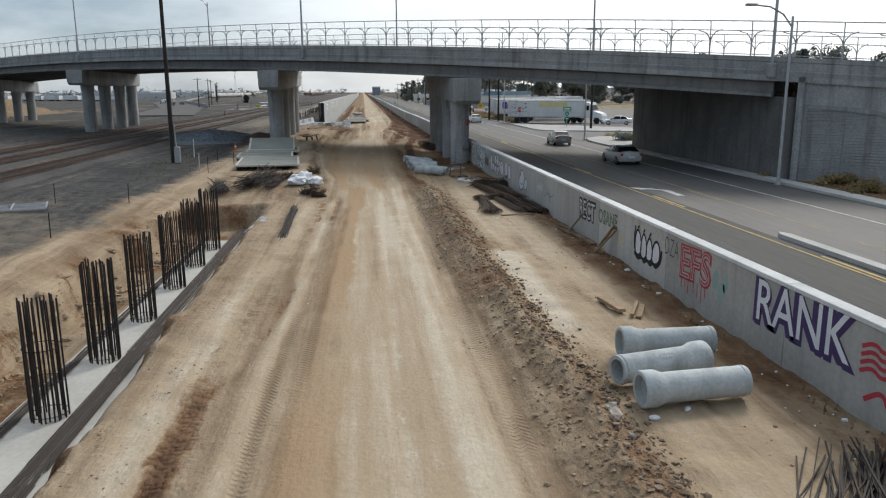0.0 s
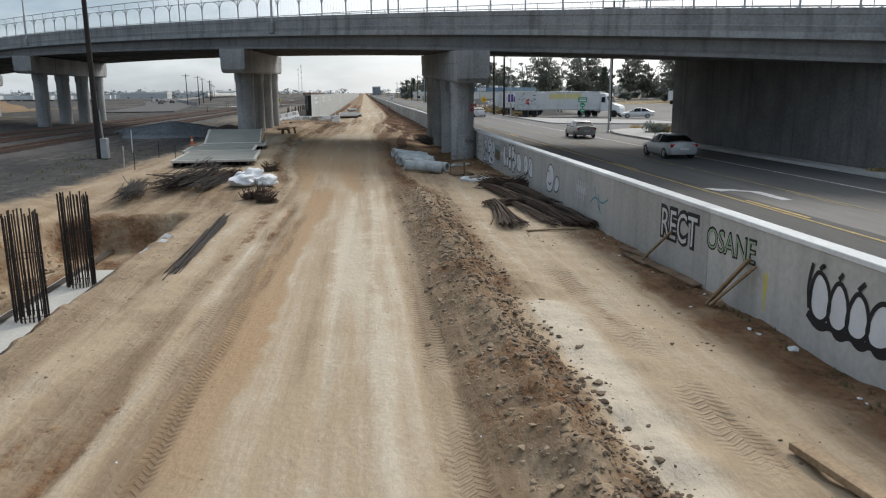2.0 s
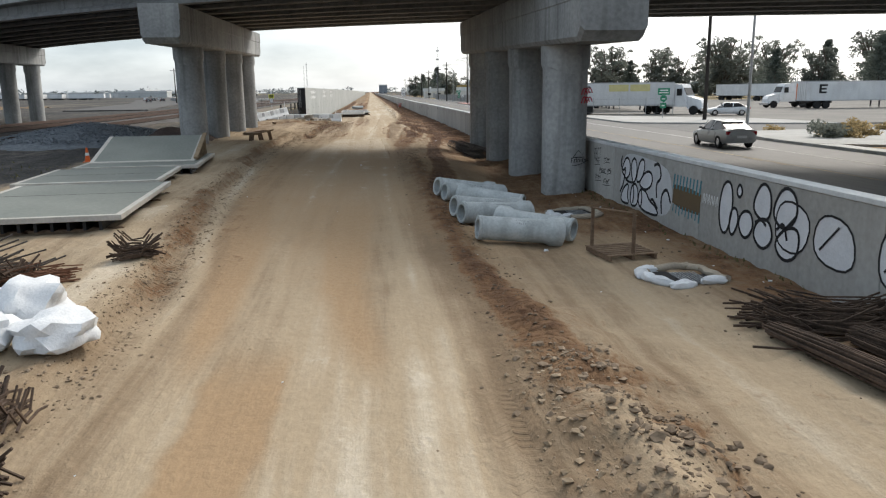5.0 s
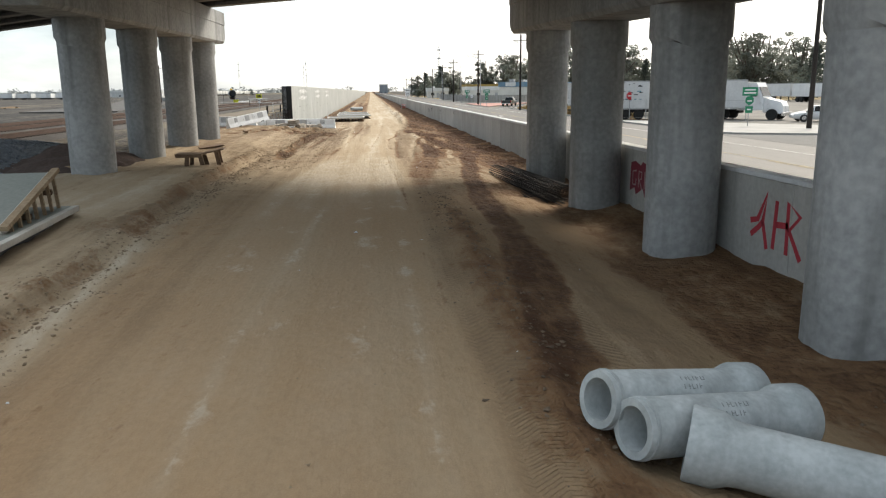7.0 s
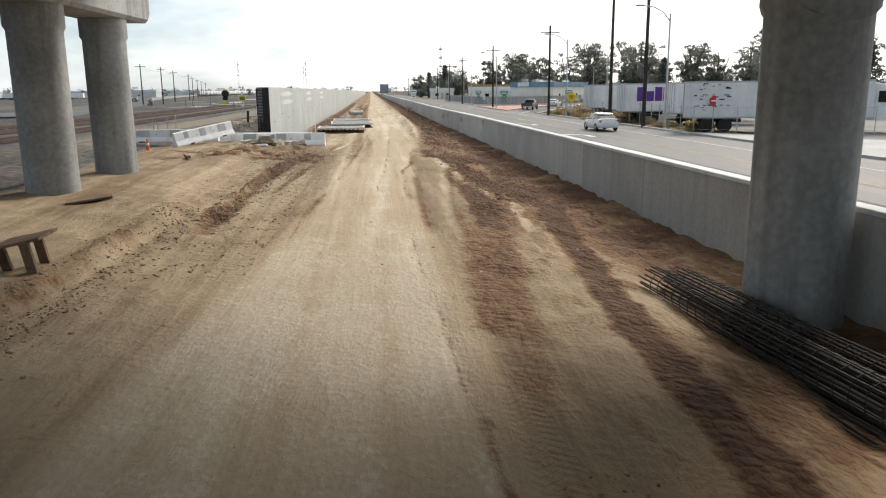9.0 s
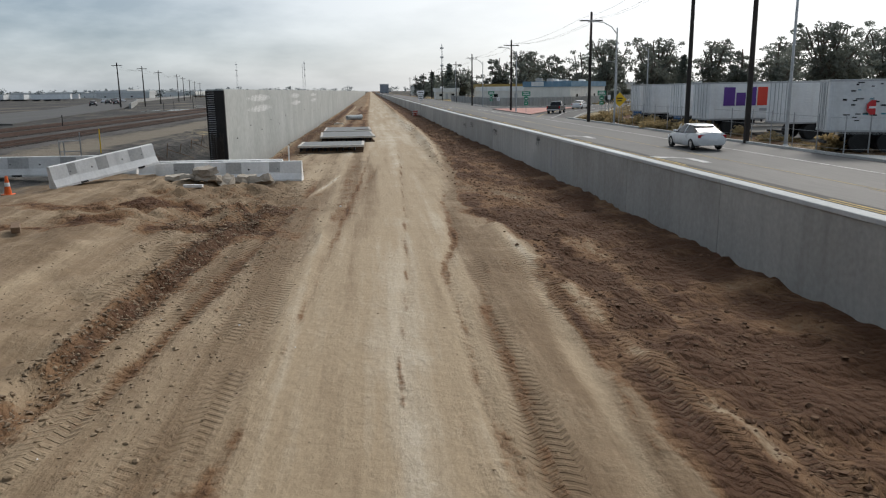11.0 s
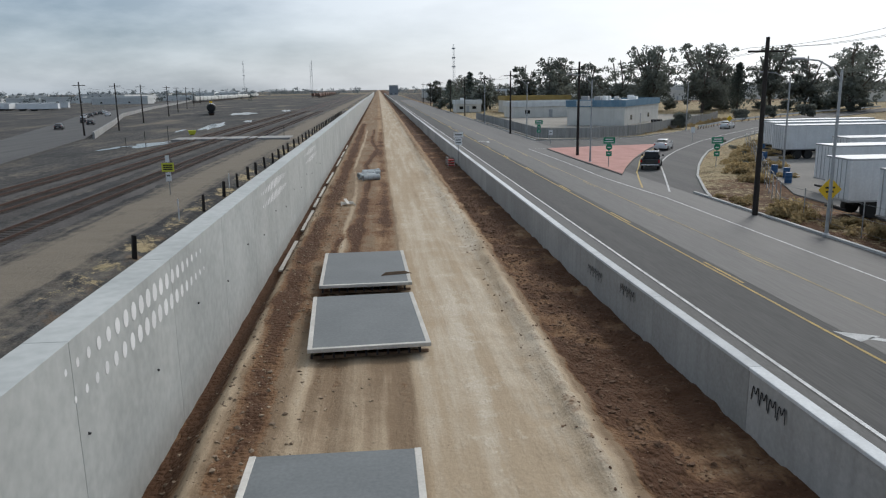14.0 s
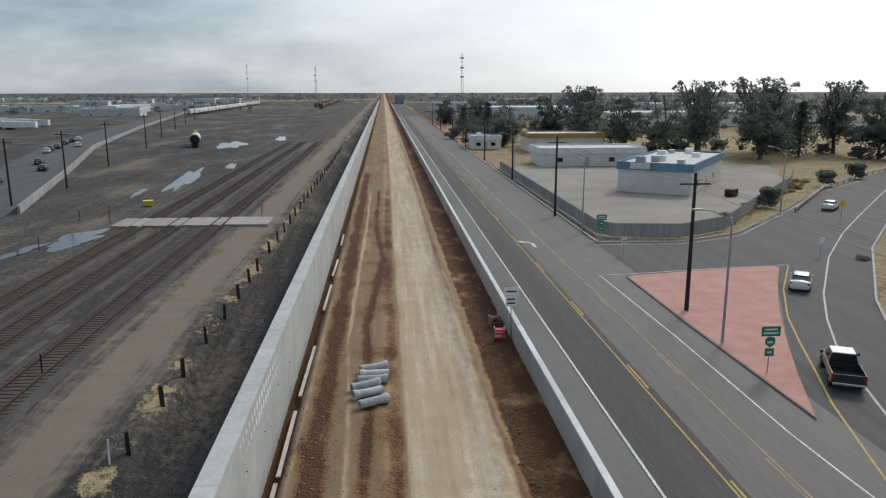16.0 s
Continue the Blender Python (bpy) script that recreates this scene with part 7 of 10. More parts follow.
# ---- mounds ----
def mound(name, x, y, w, d, h, mat, label, seed, category):
    xs, ys = np.meshgrid(np.linspace(-1.2, 1.2, 60), np.linspace(-1.2, 1.2, 60))
    r = np.hypot(xs, ys) + 0.22 * field(xs, ys, 0.8, seed)
    z = h * (np.clip(1.05 - r, 0, 1) ** 0.8) - 0.1
    z = z + 0.10 * h * field(xs * w, ys * d, 0.7, seed + 3)
    X, Y = x + xs * w / 2, y + ys * d / 2
    me = grid_mesh(name, X, Y, z + ground_height(X, Y) - 0.06)
    me.materials.append(mat)
    return tagged(new(name, me), label, category, kind="stuff")


GRAVEL = material("blue_grey_gravel", (0.09, 0.105, 0.12), (0.22, 0.24, 0.26), 3.0, 14, 0.9, 0.9)
BROWN_EARTH = material("dark_brown_earth", (0.052, 0.036, 0.030), (0.12, 0.084, 0.070), 1.0, 9, 0.95, 0.8)
mound("gravel_mound", -17.2, 91.0, 13.0, 17.0, 1.25, GRAVEL, "low mound of blue-grey gravel", 201, "gravel")
mound("earth_mound", -11.4, 89.0, 6.0, 8.0, 1.2, BROWN_EARTH, "mound of dark brown earth", 203, "earth")


# ---- clods and stones strewn over the site ----
def clods(name, spots, mat, label, seed, lift=None):
    rng = np.random.default_rng(seed)
    base = bmesh.new()
    bmesh.ops.create_icosphere(base, subdivisions=1, radius=1.0)
    v0 = np.array([v.co[:] for v in base.verts])
    f0 = np.array([[v.index for v in f.verts] for f in base.faces])
    base.free()
    n = len(spots)
    xyz = np.asarray(spots)
    size = xyz[:, 2]
    g = ground_height(xyz[:, 0], xyz[:, 1])
    if lift:
        g = g + lift(xyz[:, 0], xyz[:, 1])
    jit = 1 + 0.55 * (rng.random((n, len(v0), 1)) - 0.5) * 2
    sc = size[:, None, None] * np.stack([1 + 0.5 * rng.random(n), 1 + 0.5 * rng.random(n), 0.55 + 0.3 * rng.random(n)], -1)[:, None, :]
    a = rng.random(n) * math.tau
    v = v0[None] * jit * sc
    c, s = np.cos(a)[:, None], np.sin(a)[:, None]
    v = np.stack([v[..., 0] * c - v[..., 1] * s, v[..., 0] * s + v[..., 1] * c, v[..., 2]], -1)
    v += np.stack([xyz[:, 0], xyz[:, 1], g + size * 0.25], -1)[:, None, :]
    f = (f0[None] + (np.arange(n) * len(v0))[:, None, None]).reshape(-1, 3)
    me = bpy.data.meshes.new(name)
    me.from_pydata(v.reshape(-1, 3).tolist(), [], f.tolist())
    me.materials.append(mat)
    return tagged(new(name, me), label, "soil", kind="stuff")


def strewn(rng, n, x_of, y0, y1, small, large):
    y = rng.uniform(y0, y1, n)
    x = x_of(y, rng, n)
    x = 1.5 + (x - 1.5) * (1 - crown(x, y) / 4.1)
    return np.stack([x, y, small * (large / small) ** (rng.random(n) ** 2.5)], -1)


crng = np.random.default_rng(9)
CLOD_DARK = material("damp_clods", (0.095, 0.067, 0.046), (0.205, 0.152, 0.105), 2.0, 14, 0.95, 0.6)
CLOD_TAN = material("dry_clods", (0.24, 0.175, 0.11), (0.42, 0.33, 0.23), 2.0, 14, 0.95, 0.6)
ridge = lambda y: 4.45 + 0.22 * field(y * 0, y, 14, 41)
clods("dark_clods", np.concatenate([
    strewn(crng, 5200, lambda y, r, n: ridge(y) + r.normal(0.62, 0.30, n), 6, 46, 0.010, 0.055),
    strewn(crng, 2200, lambda y, r, n: 4.0 + r.normal(0, 0.35, n), 46, 80, 0.005, 0.03),
    strewn(crng, 3000, lambda y, r, n: x_along(y, (47, -2.3), (55, -3.0), (64, -4.1), (83, -5.3), (96, -5.0), (122, -4.0)) + r.normal(0, 0.24, n), 46, 122, 0.004, 0.016),
    strewn(crng, 900, lambda y, r, n: r.uniform(7.2, 9.7, n), 8, 64, 0.006, 0.035),
    strewn(crng, 1500, lambda y, r, n: r.uniform(-6.0, -0.2, n), 100, 124, 0.005, 0.022),
    strewn(crng, 900, lambda y, r, n: -4.9 + r.normal(0, 0.5, n), 132, 200, 0.01, 0.07)]), CLOD_DARK, "damp brown clods of earth", 1)
CLOD_MID = material("broken_brown_soil", (0.16, 0.115, 0.077), (0.33, 0.25, 0.175), 2.0, 14, 0.95, 0.6)
clods("broken_soil", np.concatenate([
    strewn(crng, 3600, lambda y, r, n: x_along(y, (92, -3.5), (104, -3.4), (110.5, -3.05), (113.5, -2.7), (117, -2.4)) + r.normal(0.05, 0.20, n), 94, 116, 0.007, 0.035),
    strewn(crng, 2600, lambda y, r, n: -2.0 - np.abs(r.normal(0, 2.4, n)), 111.5, 122, 0.007, 0.028),
    strewn(crng, 1200, lambda y, r, n: r.uniform(-3.0, -0.8, n), 98, 124, 0.006, 0.025),
    strewn(crng, 1800, lambda y, r, n: -3.9 + r.normal(0, 0.7, n), 134, 200, 0.012, 0.07),
    strewn(crng, 6500, lambda y, r, n: x_along(y, (47, -2.2), (55, -2.7), (64, -3.75), (75, -4.4), (96, -4.5)) + r.normal(0.0, 0.34, n), 47, 96, 0.006, 0.032),
    strewn(crng, 5200, lambda y, r, n: ridge(y) + r.normal(0.05, 0.42, n), 6, 48, 0.008, 0.06),
    strewn(crng, 700, lambda y, r, n: -3.9 + r.normal(0, 0.3, n), 8, 46, 0.006, 0.025)]), CLOD_MID, "broken brown lumps of torn soil", 7)
CLOD_RED = material("red_brown_clods", (0.075, 0.041, 0.024), (0.19, 0.115, 0.07), 2.0, 14, 0.95, 0.6)
clods("red_clods", np.concatenate([
    strewn(crng, 3600, lambda y, r, n: r.uniform(5.0, 9.6, n), 95, 190, 0.008, 0.05),
    strewn(crng, 5000, lambda y, r, n: np.minimum(9.3, 6.6 + np.abs(r.normal(0, 1.1, n))), 135, 200, 0.012, 0.075),
    strewn(crng, 3600, lambda y, r, n: 6.0 + np.abs(r.normal(0, 1.3, n)) - 0.4, 97, 135, 0.008, 0.042)]), CLOD_RED, "red-brown clods of turned soil by the wall", 11)
clods("tan_clods", np.concatenate([
    strewn(crng, 1500, lambda y, r, n: ridge(y) - r.normal(0.45, 0.3, n), 6, 48, 0.008, 0.045),
    strewn(crng, 1200, lambda y, r, n: r.uniform(-4.6, -1.6, n), 8, 60, 0.004, 0.018),
    strewn(crng, 1800, lambda y, r, n: r.uniform(-4.4, -1.2, n), 88, 124, 0.008, 0.045),
    strewn(crng, 1200, lambda y, r, n: r.uniform(-4.6, 0.0, n), 126, 180, 0.008, 0.05),
    strewn(crng, 600, lambda y, r, n: r.uniform(-1.0, 3.4, n), 8, 150, 0.005, 0.02),
    strewn(crng, 900, lambda y, r, n: r.uniform(-9.5, -8.2, n), 8, 40, 0.02, 0.14)]), CLOD_TAN, "dry tan clods and stones", 2)
scraps = clods("paper_scraps", np.concatenate([strewn(crng, 60, lambda y, r, n: r.uniform(8.6, 9.6, n), 10, 66, 0.02, 0.10), strewn(crng, 40, lambda y, r, n: r.uniform(-3, 7, n), 14, 120, 0.01, 0.04)]), BAG, "white scraps of litter on the soil", 3)

gs = np.random.default_rng(77)
ga, gr = gs.random(2600) * math.tau, np.sqrt(gs.random(2600))
clods("gravel_stones", np.stack([-17.2 + 5.6 * gr * np.cos(ga), 91.0 + 7.4 * gr * np.sin(ga), gs.uniform(0.03, 0.07, 2600)], -1), GRAVEL, "loose blue-grey stones on the mound", 5, lambda x, y: 1.25 * np.clip(1.0 - np.hypot((x + 17.2) / 6.5, (y - 91.0) / 8.5), 0, 1) ** 0.8)


# ---- ramp, side street, yards and kerbs ----
RAMP_L = [(25.2, 243.4), (35.3, 242.8), (44.5, 247.5), (51, 254.5), (58, 262.5), (67, 273), (77, 284.5), (95, 301), (115, 318.5), (160, 352), (220, 392)]
RAMP_R = [(25.2, 179.0), (26.6, 183.2), (30.0, 192.5), (34.2, 201.8), (37.5, 208.5), (42.0, 217.0), (55.5, 237.5), (82, 270), (110, 300), (160, 342), (212, 383)]
strip("ramp", RAMP_L, RAMP_R, ROAD_Z - 0.3, ROAD_Z, ASPHALT, "grey asphalt slip road curving away", "road")
strip("side_street", [(25.2, 106.5), (26.2, 104.2), (30, 102.2), (41, 97.8), (120, 92)], [(25.2, 82), (26.6, 87), (30, 89.5), (45, 89), (120, 82)], ROAD_Z - 0.3, ROAD_Z, SHOULDER, "grey asphalt side street", "road")
sheet("footway", [(25.2, 128), (25.2, 106.5), (26.2, 104.2), (30, 102.2), (41, 97.8), (40.6, 104), (39.6, 109.5), (32.5, 117.5), (27.5, 125)], ROAD_Z - 0.25, ROAD_Z + 0.13, material("pale_walkway_concrete", (0.33, 0.325, 0.31), (0.46, 0.45, 0.43), 0.4, 10, 0.9, 0.25), "pale concrete footway at the street corner", "pavement")
sheet("truck_yard", [(33, 117.5), (40.2, 109.5), (42, 99), (125, 93), (125, 228), (56, 228), (50.5, 222), (45, 209), (38.5, 195), (32.5, 180), (29.5, 131)], ROAD_Z - 0.3, ROAD_Z + 0.04, material("dusty_yard_asphalt", (0.14, 0.135, 0.125), (0.24, 0.225, 0.205), 0.2, 9, 0.95, 0.4), "dusty grey truck yard", "yard")
sheet("lot", [(26.2, 246.5), (36, 245.6), (44.0, 250.5), (57, 268), (76, 292), (92, 330), (70, 352), (26.2, 330)], ROAD_Z - 0.3, ROAD_Z + 0.03, material("pale_gravel_lot", (0.21, 0.195, 0.17), (0.33, 0.305, 0.265), 0.12, 6, 0.95, 0.35), "empty pale gravel lot", "yard")
strip("shoulder", [(low_wall_x(y) + 0.33, y) for y in range(-60, 700, 20)], [(12.2, y) for y in range(-60, 700, 20)], ROAD_Z - 0.02, ROAD_Z + 0.006, SHOULDER, "pale worn road shoulder", "road")
strip("turn_lane", [(16.2, y) for y in range(-60, 700, 20)], [(24.9, y) for y in range(-60, 700, 20)], ROAD_Z - 0.02, ROAD_Z + 0.004, material("bleached_asphalt", (0.062, 0.060, 0.058), (0.132, 0.127, 0.120), 0.7, 12, 0.72, 0.28, stretch=(1, 0.05, 1), spec=0.42), "bleached grey lanes", "road")
LZ = ROAD_Z + 0.010


def paint(name, points, width, mat, label, z=LZ):
    bm = ribbon(bmnew(), points, width, z)
    for f in bm.faces:
        if f.normal.z < 0:
            f.normal_flip()
    bmesh.ops.recalc_face_normals(bm, faces=bm.faces[:])
    for f in bm.faces:
        f.normal_update()
        if f.normal.z < 0:
            f.normal_flip()
    return tagged(part(name, bm, mat), label, "road marking", kind="structure")


FADED_YELLOW = material("faded_yellow_line", (0.13, 0.115, 0.085), (0.40, 0.32, 0.17), 1.2, 20, 0.8, 0.2)
paint("edge_line", [(12.35, y) for y in range(-60, 700, 10)], 0.14, LINE_WHITE, "white edge line")
paint("centre_line", [(15.70, y) for y in range(-60, 700, 10)], 0.12, LINE_YELLOW, "solid yellow centre line")
for y in range(-40, 330, 15):
    paint("centre_dash", [(15.94, y), (15.94, y + 4.0)], 0.12, LINE_YELLOW, "short yellow dash")
    paint("lane_dash", [(18.66, y + 2), (18.66, y + 6)], 0.12, FADED_YELLOW, "short yellow dash")
paint("lane_line", [(18.88, y) for y in range(28, 700, 8)], 0.12, FADED_YELLOW, "solid yellow lane line")
paint("lane_line", [(22.15, y) for y in range(-60, 186, 6)] + [(21.53, 188.72), (21.29, 193.51), (21.34, 208.86), (21.0, 227.94), (23.93, 228.04), (33.04, 229.57), (41.67, 230.53)], 0.12, LINE_WHITE, "white lane line")
paint("ramp_line", [(23.64, 182.96), (25.65, 188.72), (27.76, 194.85), (29.59, 200.22), (31.5, 205.5), (34.96, 212.5), (38.98, 219.6), (48.1, 233.69), (57.97, 246.74), (68.91, 259.87), (91.25, 286.15), (107.84, 303.8)], 0.16, LINE_WHITE, "white ramp edge line")
paint("ramp_line", [(22.39, 185.84), (24.12, 191.59), (25.75, 196.87), (27.57, 201.57), (29.78, 207.42), (32.18, 213.36), (36.2, 221.32), (41.67, 230.34)], 0.14, LINE_YELLOW, "yellow ramp edge line")
paint("ramp_line", [(24, 242.2), (35, 241.9), (44, 246), (57.6, 261), (76, 282.4), (96, 300)], 0.12, LINE_WHITE, "white ramp edge line")


def turn_arrow(x, y):
    bm = bmnew()
    for pts in ([(-0.1, -1.5), (0.1, -1.5), (0.12, 0.2), (-0.08, 0.2)], [(-0.08, 0.2), (0.12, 0.2), (-0.25, 0.75), (-0.42, 0.62)], [(-0.62, 0.45), (-0.12, 0.78), (-0.75, 1.3)]):
        bm.faces.new([bm.verts.new((a * 2.0, b * 1.35, 0)) for a, b in pts])
    tagged(part("turn_arrow", bm, LINE_WHITE, None, m=pose(x, y, LZ)), "worn white painted turn arrow", "road marking", kind="structure")


for y in (40.8, 128.0, 146.6, 243.5):
    turn_arrow(17.4, y)

# kerbs and islands
strip("kerb", [(25.2, y) for y in range(-60, 90, 10)], [(25.42, y) for y in range(-60, 90, 10)], 0.2, ROAD_Z + 0.15, KERB, "concrete kerb", "kerb")
strip("kerb", [(25.2, y) for y in range(128, 187, 6)], [(25.42, y) for y in range(128, 187, 6)], 0.2, ROAD_Z + 0.13, KERB, "concrete kerb", "kerb")
strip("pavement", [(25.42, y) for y in range(-60, 88, 10)], [(26.35, y) for y in range(-60, 88, 10)], 0.2, ROAD_Z + 0.14, KERB, "concrete footway", "pavement")
KERB_RAMP = [(x + 0.2, y - 0.1) for x, y in RAMP_R]
strip("kerb", RAMP_R[:9], KERB_RAMP[:9], 0.2, ROAD_Z + 0.13, KERB, "concrete kerb round the ramp", "kerb")
strip("kerb", [(x, y + 0.02) for x, y in RAMP_L[:4]], [(x - 0.02, y + 0.25) for x, y in RAMP_L[:4]], 0.2, ROAD_Z + 0.13, KERB, "concrete kerb", "kerb")
strip("kerb", [(25.2, y) for y in range(244, 420, 8)], [(25.45, y) for y in range(244, 420, 8)], 0.2, ROAD_Z + 0.13, KERB, "concrete kerb", "kerb")
ISLAND = [(23.64, 195.05), (24.31, 196.68), (25.94, 200.8), (27.76, 205.02), (29.68, 209.34), (32.08, 214.42), (34.86, 219.88), (37.35, 224.49), (40.04, 229.19), (39.27, 229.86), (32.08, 228.61), (24.02, 226.98), (23.4, 226.41), (23.45, 210.77)]
sheet("traffic_island", ISLAND, ROAD_Z - 0.2, ROAD_Z + 0.13, RED_PAVE, "red stamped concrete traffic island", "traffic island")
cx, cy = sum(p[0] for p in ISLAND) / len(ISLAND), sum(p[1] for p in ISLAND) / len(ISLAND)
outer = [(x + 0.22 * (x - cx) / math.hypot(x - cx, y - cy), y + 0.22 * (y - cy) / math.hypot(x - cx, y - cy)) for x, y in ISLAND]
strip("kerb", ISLAND + ISLAND[:1], outer + outer[:1], ROAD_Z - 0.2, ROAD_Z + 0.115, material("dark_island_kerb", (0.13, 0.11, 0.10), (0.24, 0.21, 0.19), 1, 12, 0.9, 0.3), "worn dark kerb round the island", "kerb")
sheet("median", [(16.25, -30), (16.75, -30), (16.72, 27.2), (16.5, 27.7), (16.28, 27.2)], ROAD_Z - 0.1, ROAD_Z + 0.16, KERB, "narrow raised concrete median", "traffic island")
sheet("traffic_island", [(25.5, 76), (25.3, 81), (26.3, 85.6), (28.5, 88.3), (31, 89.2), (44, 88.7), (44, 76), (29, 74)], ROAD_Z - 0.2, ROAD_Z + 0.15, KERB, "kerbed corner with dry planting", "pavement")


# ---- signs ----
def sign_post(name, m, h, panels, label, wood=False):
    """panels: (shape, half width, half height, z, material, bars)."""
    t = thing(name, m, label, "road sign", "road signs")
    bm = bmnew()
    rod(bm, (0, 0.03, 0), (0, 0.03, h), 0.04, k=6)
    part("post", bm, OLD_WOOD if wood else GALV, t)
    for shape, w, hh, z, mat, bars in panels:
        bm = bmnew()
        k = {"rect": 4, "diamond": 4, "octagon": 8, "shield": 7}[shape]
        if shape == "rect":
            pts = [(-w, z - hh), (w, z - hh), (w, z + hh), (-w, z + hh)]
        elif shape == "diamond":
            pts = [(0, z - hh), (w, z), (0, z + hh), (-w, z)]
        elif shape == "octagon":
            pts = [(w * math.cos(math.tau * (i + 0.5) / 8), z + w * math.sin(math.tau * (i + 0.5) / 8)) for i in range(8)]
        else:
            pts = [(0, z - hh), (w, z - hh * 0.3), (w, z + hh * 0.6), (w * 0.5, z + hh), (-w * 0.5, z + hh), (-w, z + hh * 0.6), (-w, z - hh * 0.3)]
        prism(bm, pts, -0.02, 0.0)
        bmesh.ops.recalc_face_normals(bm, faces=bm.faces[:])
        face = part("panel", bm, mat, t)
        for bx0, bx1, bz in bars:
            bm = bmnew()
            box(bm, bx0, bx1, -0.026, -0.021, z + bz - 0.055, z + bz + 0.055)
            part("text_bar", bm, SIGN_WHITE if mat is not SIGN_WHITE and mat not in (SIGN_YELLOW, SIGN_LIME) else BLACK_INK, face)
    return t


route = [("rect", 0.62, 0.33, 2.75, SIGN_GREEN, [(-0.42, 0.42, 0.12), (-0.5, 0.5, -0.12)]), ("shield", 0.33, 0.36, 2.02, SIGN_GREEN, [(-0.18, 0.18, 0.0)]), ("rect", 0.3, 0.26, 1.36, SIGN_GREEN, [(-0.15, 0.15, 0.0)])]
for x, y, z in ((24.3, 201.6, 0.13), (34.9, 199.0, 0.1), (26.0, 244.6, 0.1), (31.2, 102.0 + 10, 0.05)):
    sign_post("route_sign", pose(x, y, ROAD_Z + z), 3.1, route, "green route sign with pale lettering bars on a post")
sign_post("warning_sign", pose(26.4, 165.8, ROAD_Z), 3.3, [("diamond", 0.72, 0.72, 2.4, SIGN_YELLOW, [(-0.3, 0.3, 0.12), (-0.25, 0.25, -0.12)])], "yellow diamond warning sign on a post")
sign_post("warning_sign", pose(63.5, 256.0, ROAD_Z), 3.0, [("diamond", 0.55, 0.55, 2.3, SIGN_YELLOW, [])], "yellow diamond warning sign beside the ramp")
sign_post("stop_sign", pose(27.5, 128.8, ROAD_Z), 2.9, [("octagon", 0.4, 0.4, 2.4, SIGN_RED, [(-0.25, 0.25, 0.0)])], "red octagonal stop sign on a post")
sign_post("wall_sign", pose(9.35, 211.2, 0.1), 4.0, [("rect", 0.55, 0.3, 3.65, SIGN_WHITE, [(-0.4, 0.4, 0.0)]), ("rect", 0.42, 0.4, 2.9, SIGN_WHITE, [(-0.3, 0.3, 0.15), (-0.3, 0.3, -0.15)])], "white notice panels on a post by the low wall")
sign_post("rail_sign", on_ground(-17.4, 188.1), 3.2, [("rect", 0.5, 0.36, 2.3, SIGN_LIME, [(-0.38, 0.38, 0.17), (-0.38, 0.38, 0.0), (-0.38, 0.38, -0.17)]), ("rect", 0.22, 0.36, 1.5, SIGN_WHITE, [(-0.12, 0.12, 0.1)]), ("rect", 0.16, 0.28, 3.0, SIGN_WHITE, [])], "yellow-green and white notice on a post by the tracks")
sign_post("small_sign", pose(26.0, 236.0, ROAD_Z), 2.0, [("rect", 0.3, 0.36, 1.7, SIGN_WHITE, [(-0.18, 0.18, 0.0)])], "small pale sign on a post")
sign_post("small_sign", pose(47.3, 234.0, ROAD_Z), 2.2, [("rect", 0.3, 0.42, 1.8, SIGN_WHITE, [])], "small pale sign beside the ramp")


# ---- utility poles and wires ----
def utility_pole(m, h, arms, label):
    t = thing("utility_pole", m, label, "utility pole", "utility poles")
    bm = bmnew()
    rod(bm, (0, 0, -0.2), (0, 0, h), 0.19, 0.12, 10)
    part("shaft", bm, POLE_WOOD, t, smooth=True)
    for z in arms:
        bm = bmnew()
        soft_box(bm, -1.25, 1.25, -0.06, 0.06, z, z + 0.13, 0.01)
        part("cross_arm", bm, POLE_WOOD, t)
        for x in (-1.1, -0.6, 0.6, 1.1):
            bm = bmnew()
            lathe(bm, [(0.02, z + 0.13), (0.06, z + 0.17), (0.06, z + 0.26), (0.0, z + 0.3)], 6)
            part("insulator", bm, DARK_STEEL, t)
    return t


RIGHT_POLES = [(25.3, 137.6, 14.0), (25.1, 146.4, 13.2), (24.9, 171.4, 11.4), (24.6, 215.3, 11.4), (24.5, 262.6, 11.4), (25.9, 307.0, 11.4), (26.0, 350.0, 11.4), (26.0, 395.0, 11.4), (26.0, 440.0, 11.4), (26.0, 500.0, 11.4), (26.0, 560.0, 11.4)]
for x, y, h in RIGHT_POLES:
    utility_pole(pose(x, y, ROAD_Z), h, (h - 0.95,), "tall dark wooden utility pole with a cross arm beside the road")
utility_pole(pose(33.6, 107.6, ROAD_Z), 15.0, (14.0,), "tall dark wooden utility pole beside the side street")
LEFT_POLES = [(-14.45, 61.7, 16.0), (-57.5, 277, 10.5), (-58.5, 300, 10.5), (-65.4, 341, 10.5), (-73, 395, 10.5), (-84, 450, 10.5), (-95, 510, 10.5), (-107, 575, 10.5), (-118, 640, 10.5)]
for i, (x, y, h) in enumerate(LEFT_POLES):
    t = utility_pole(on_ground(x, y), h, () if i == 0 else (h - 0.7,), "tall dark pole standing in the yard" if i == 0 else "dark wooden utility pole beside the rail yard")
    if i == 0:
        bm = bmnew()
        soft_box(bm, 0.15, 0.55, -0.25, 0.25, 0, 1.25, 0.03)
        part("meter_box", bm, GALV, t, "grey metal box")
        bm = bmnew()
        rod(bm, (0.3, 0, 1.2), (0.22, 0, 3.0), 0.05, k=6)
        part("conduit", bm, GALV, t)
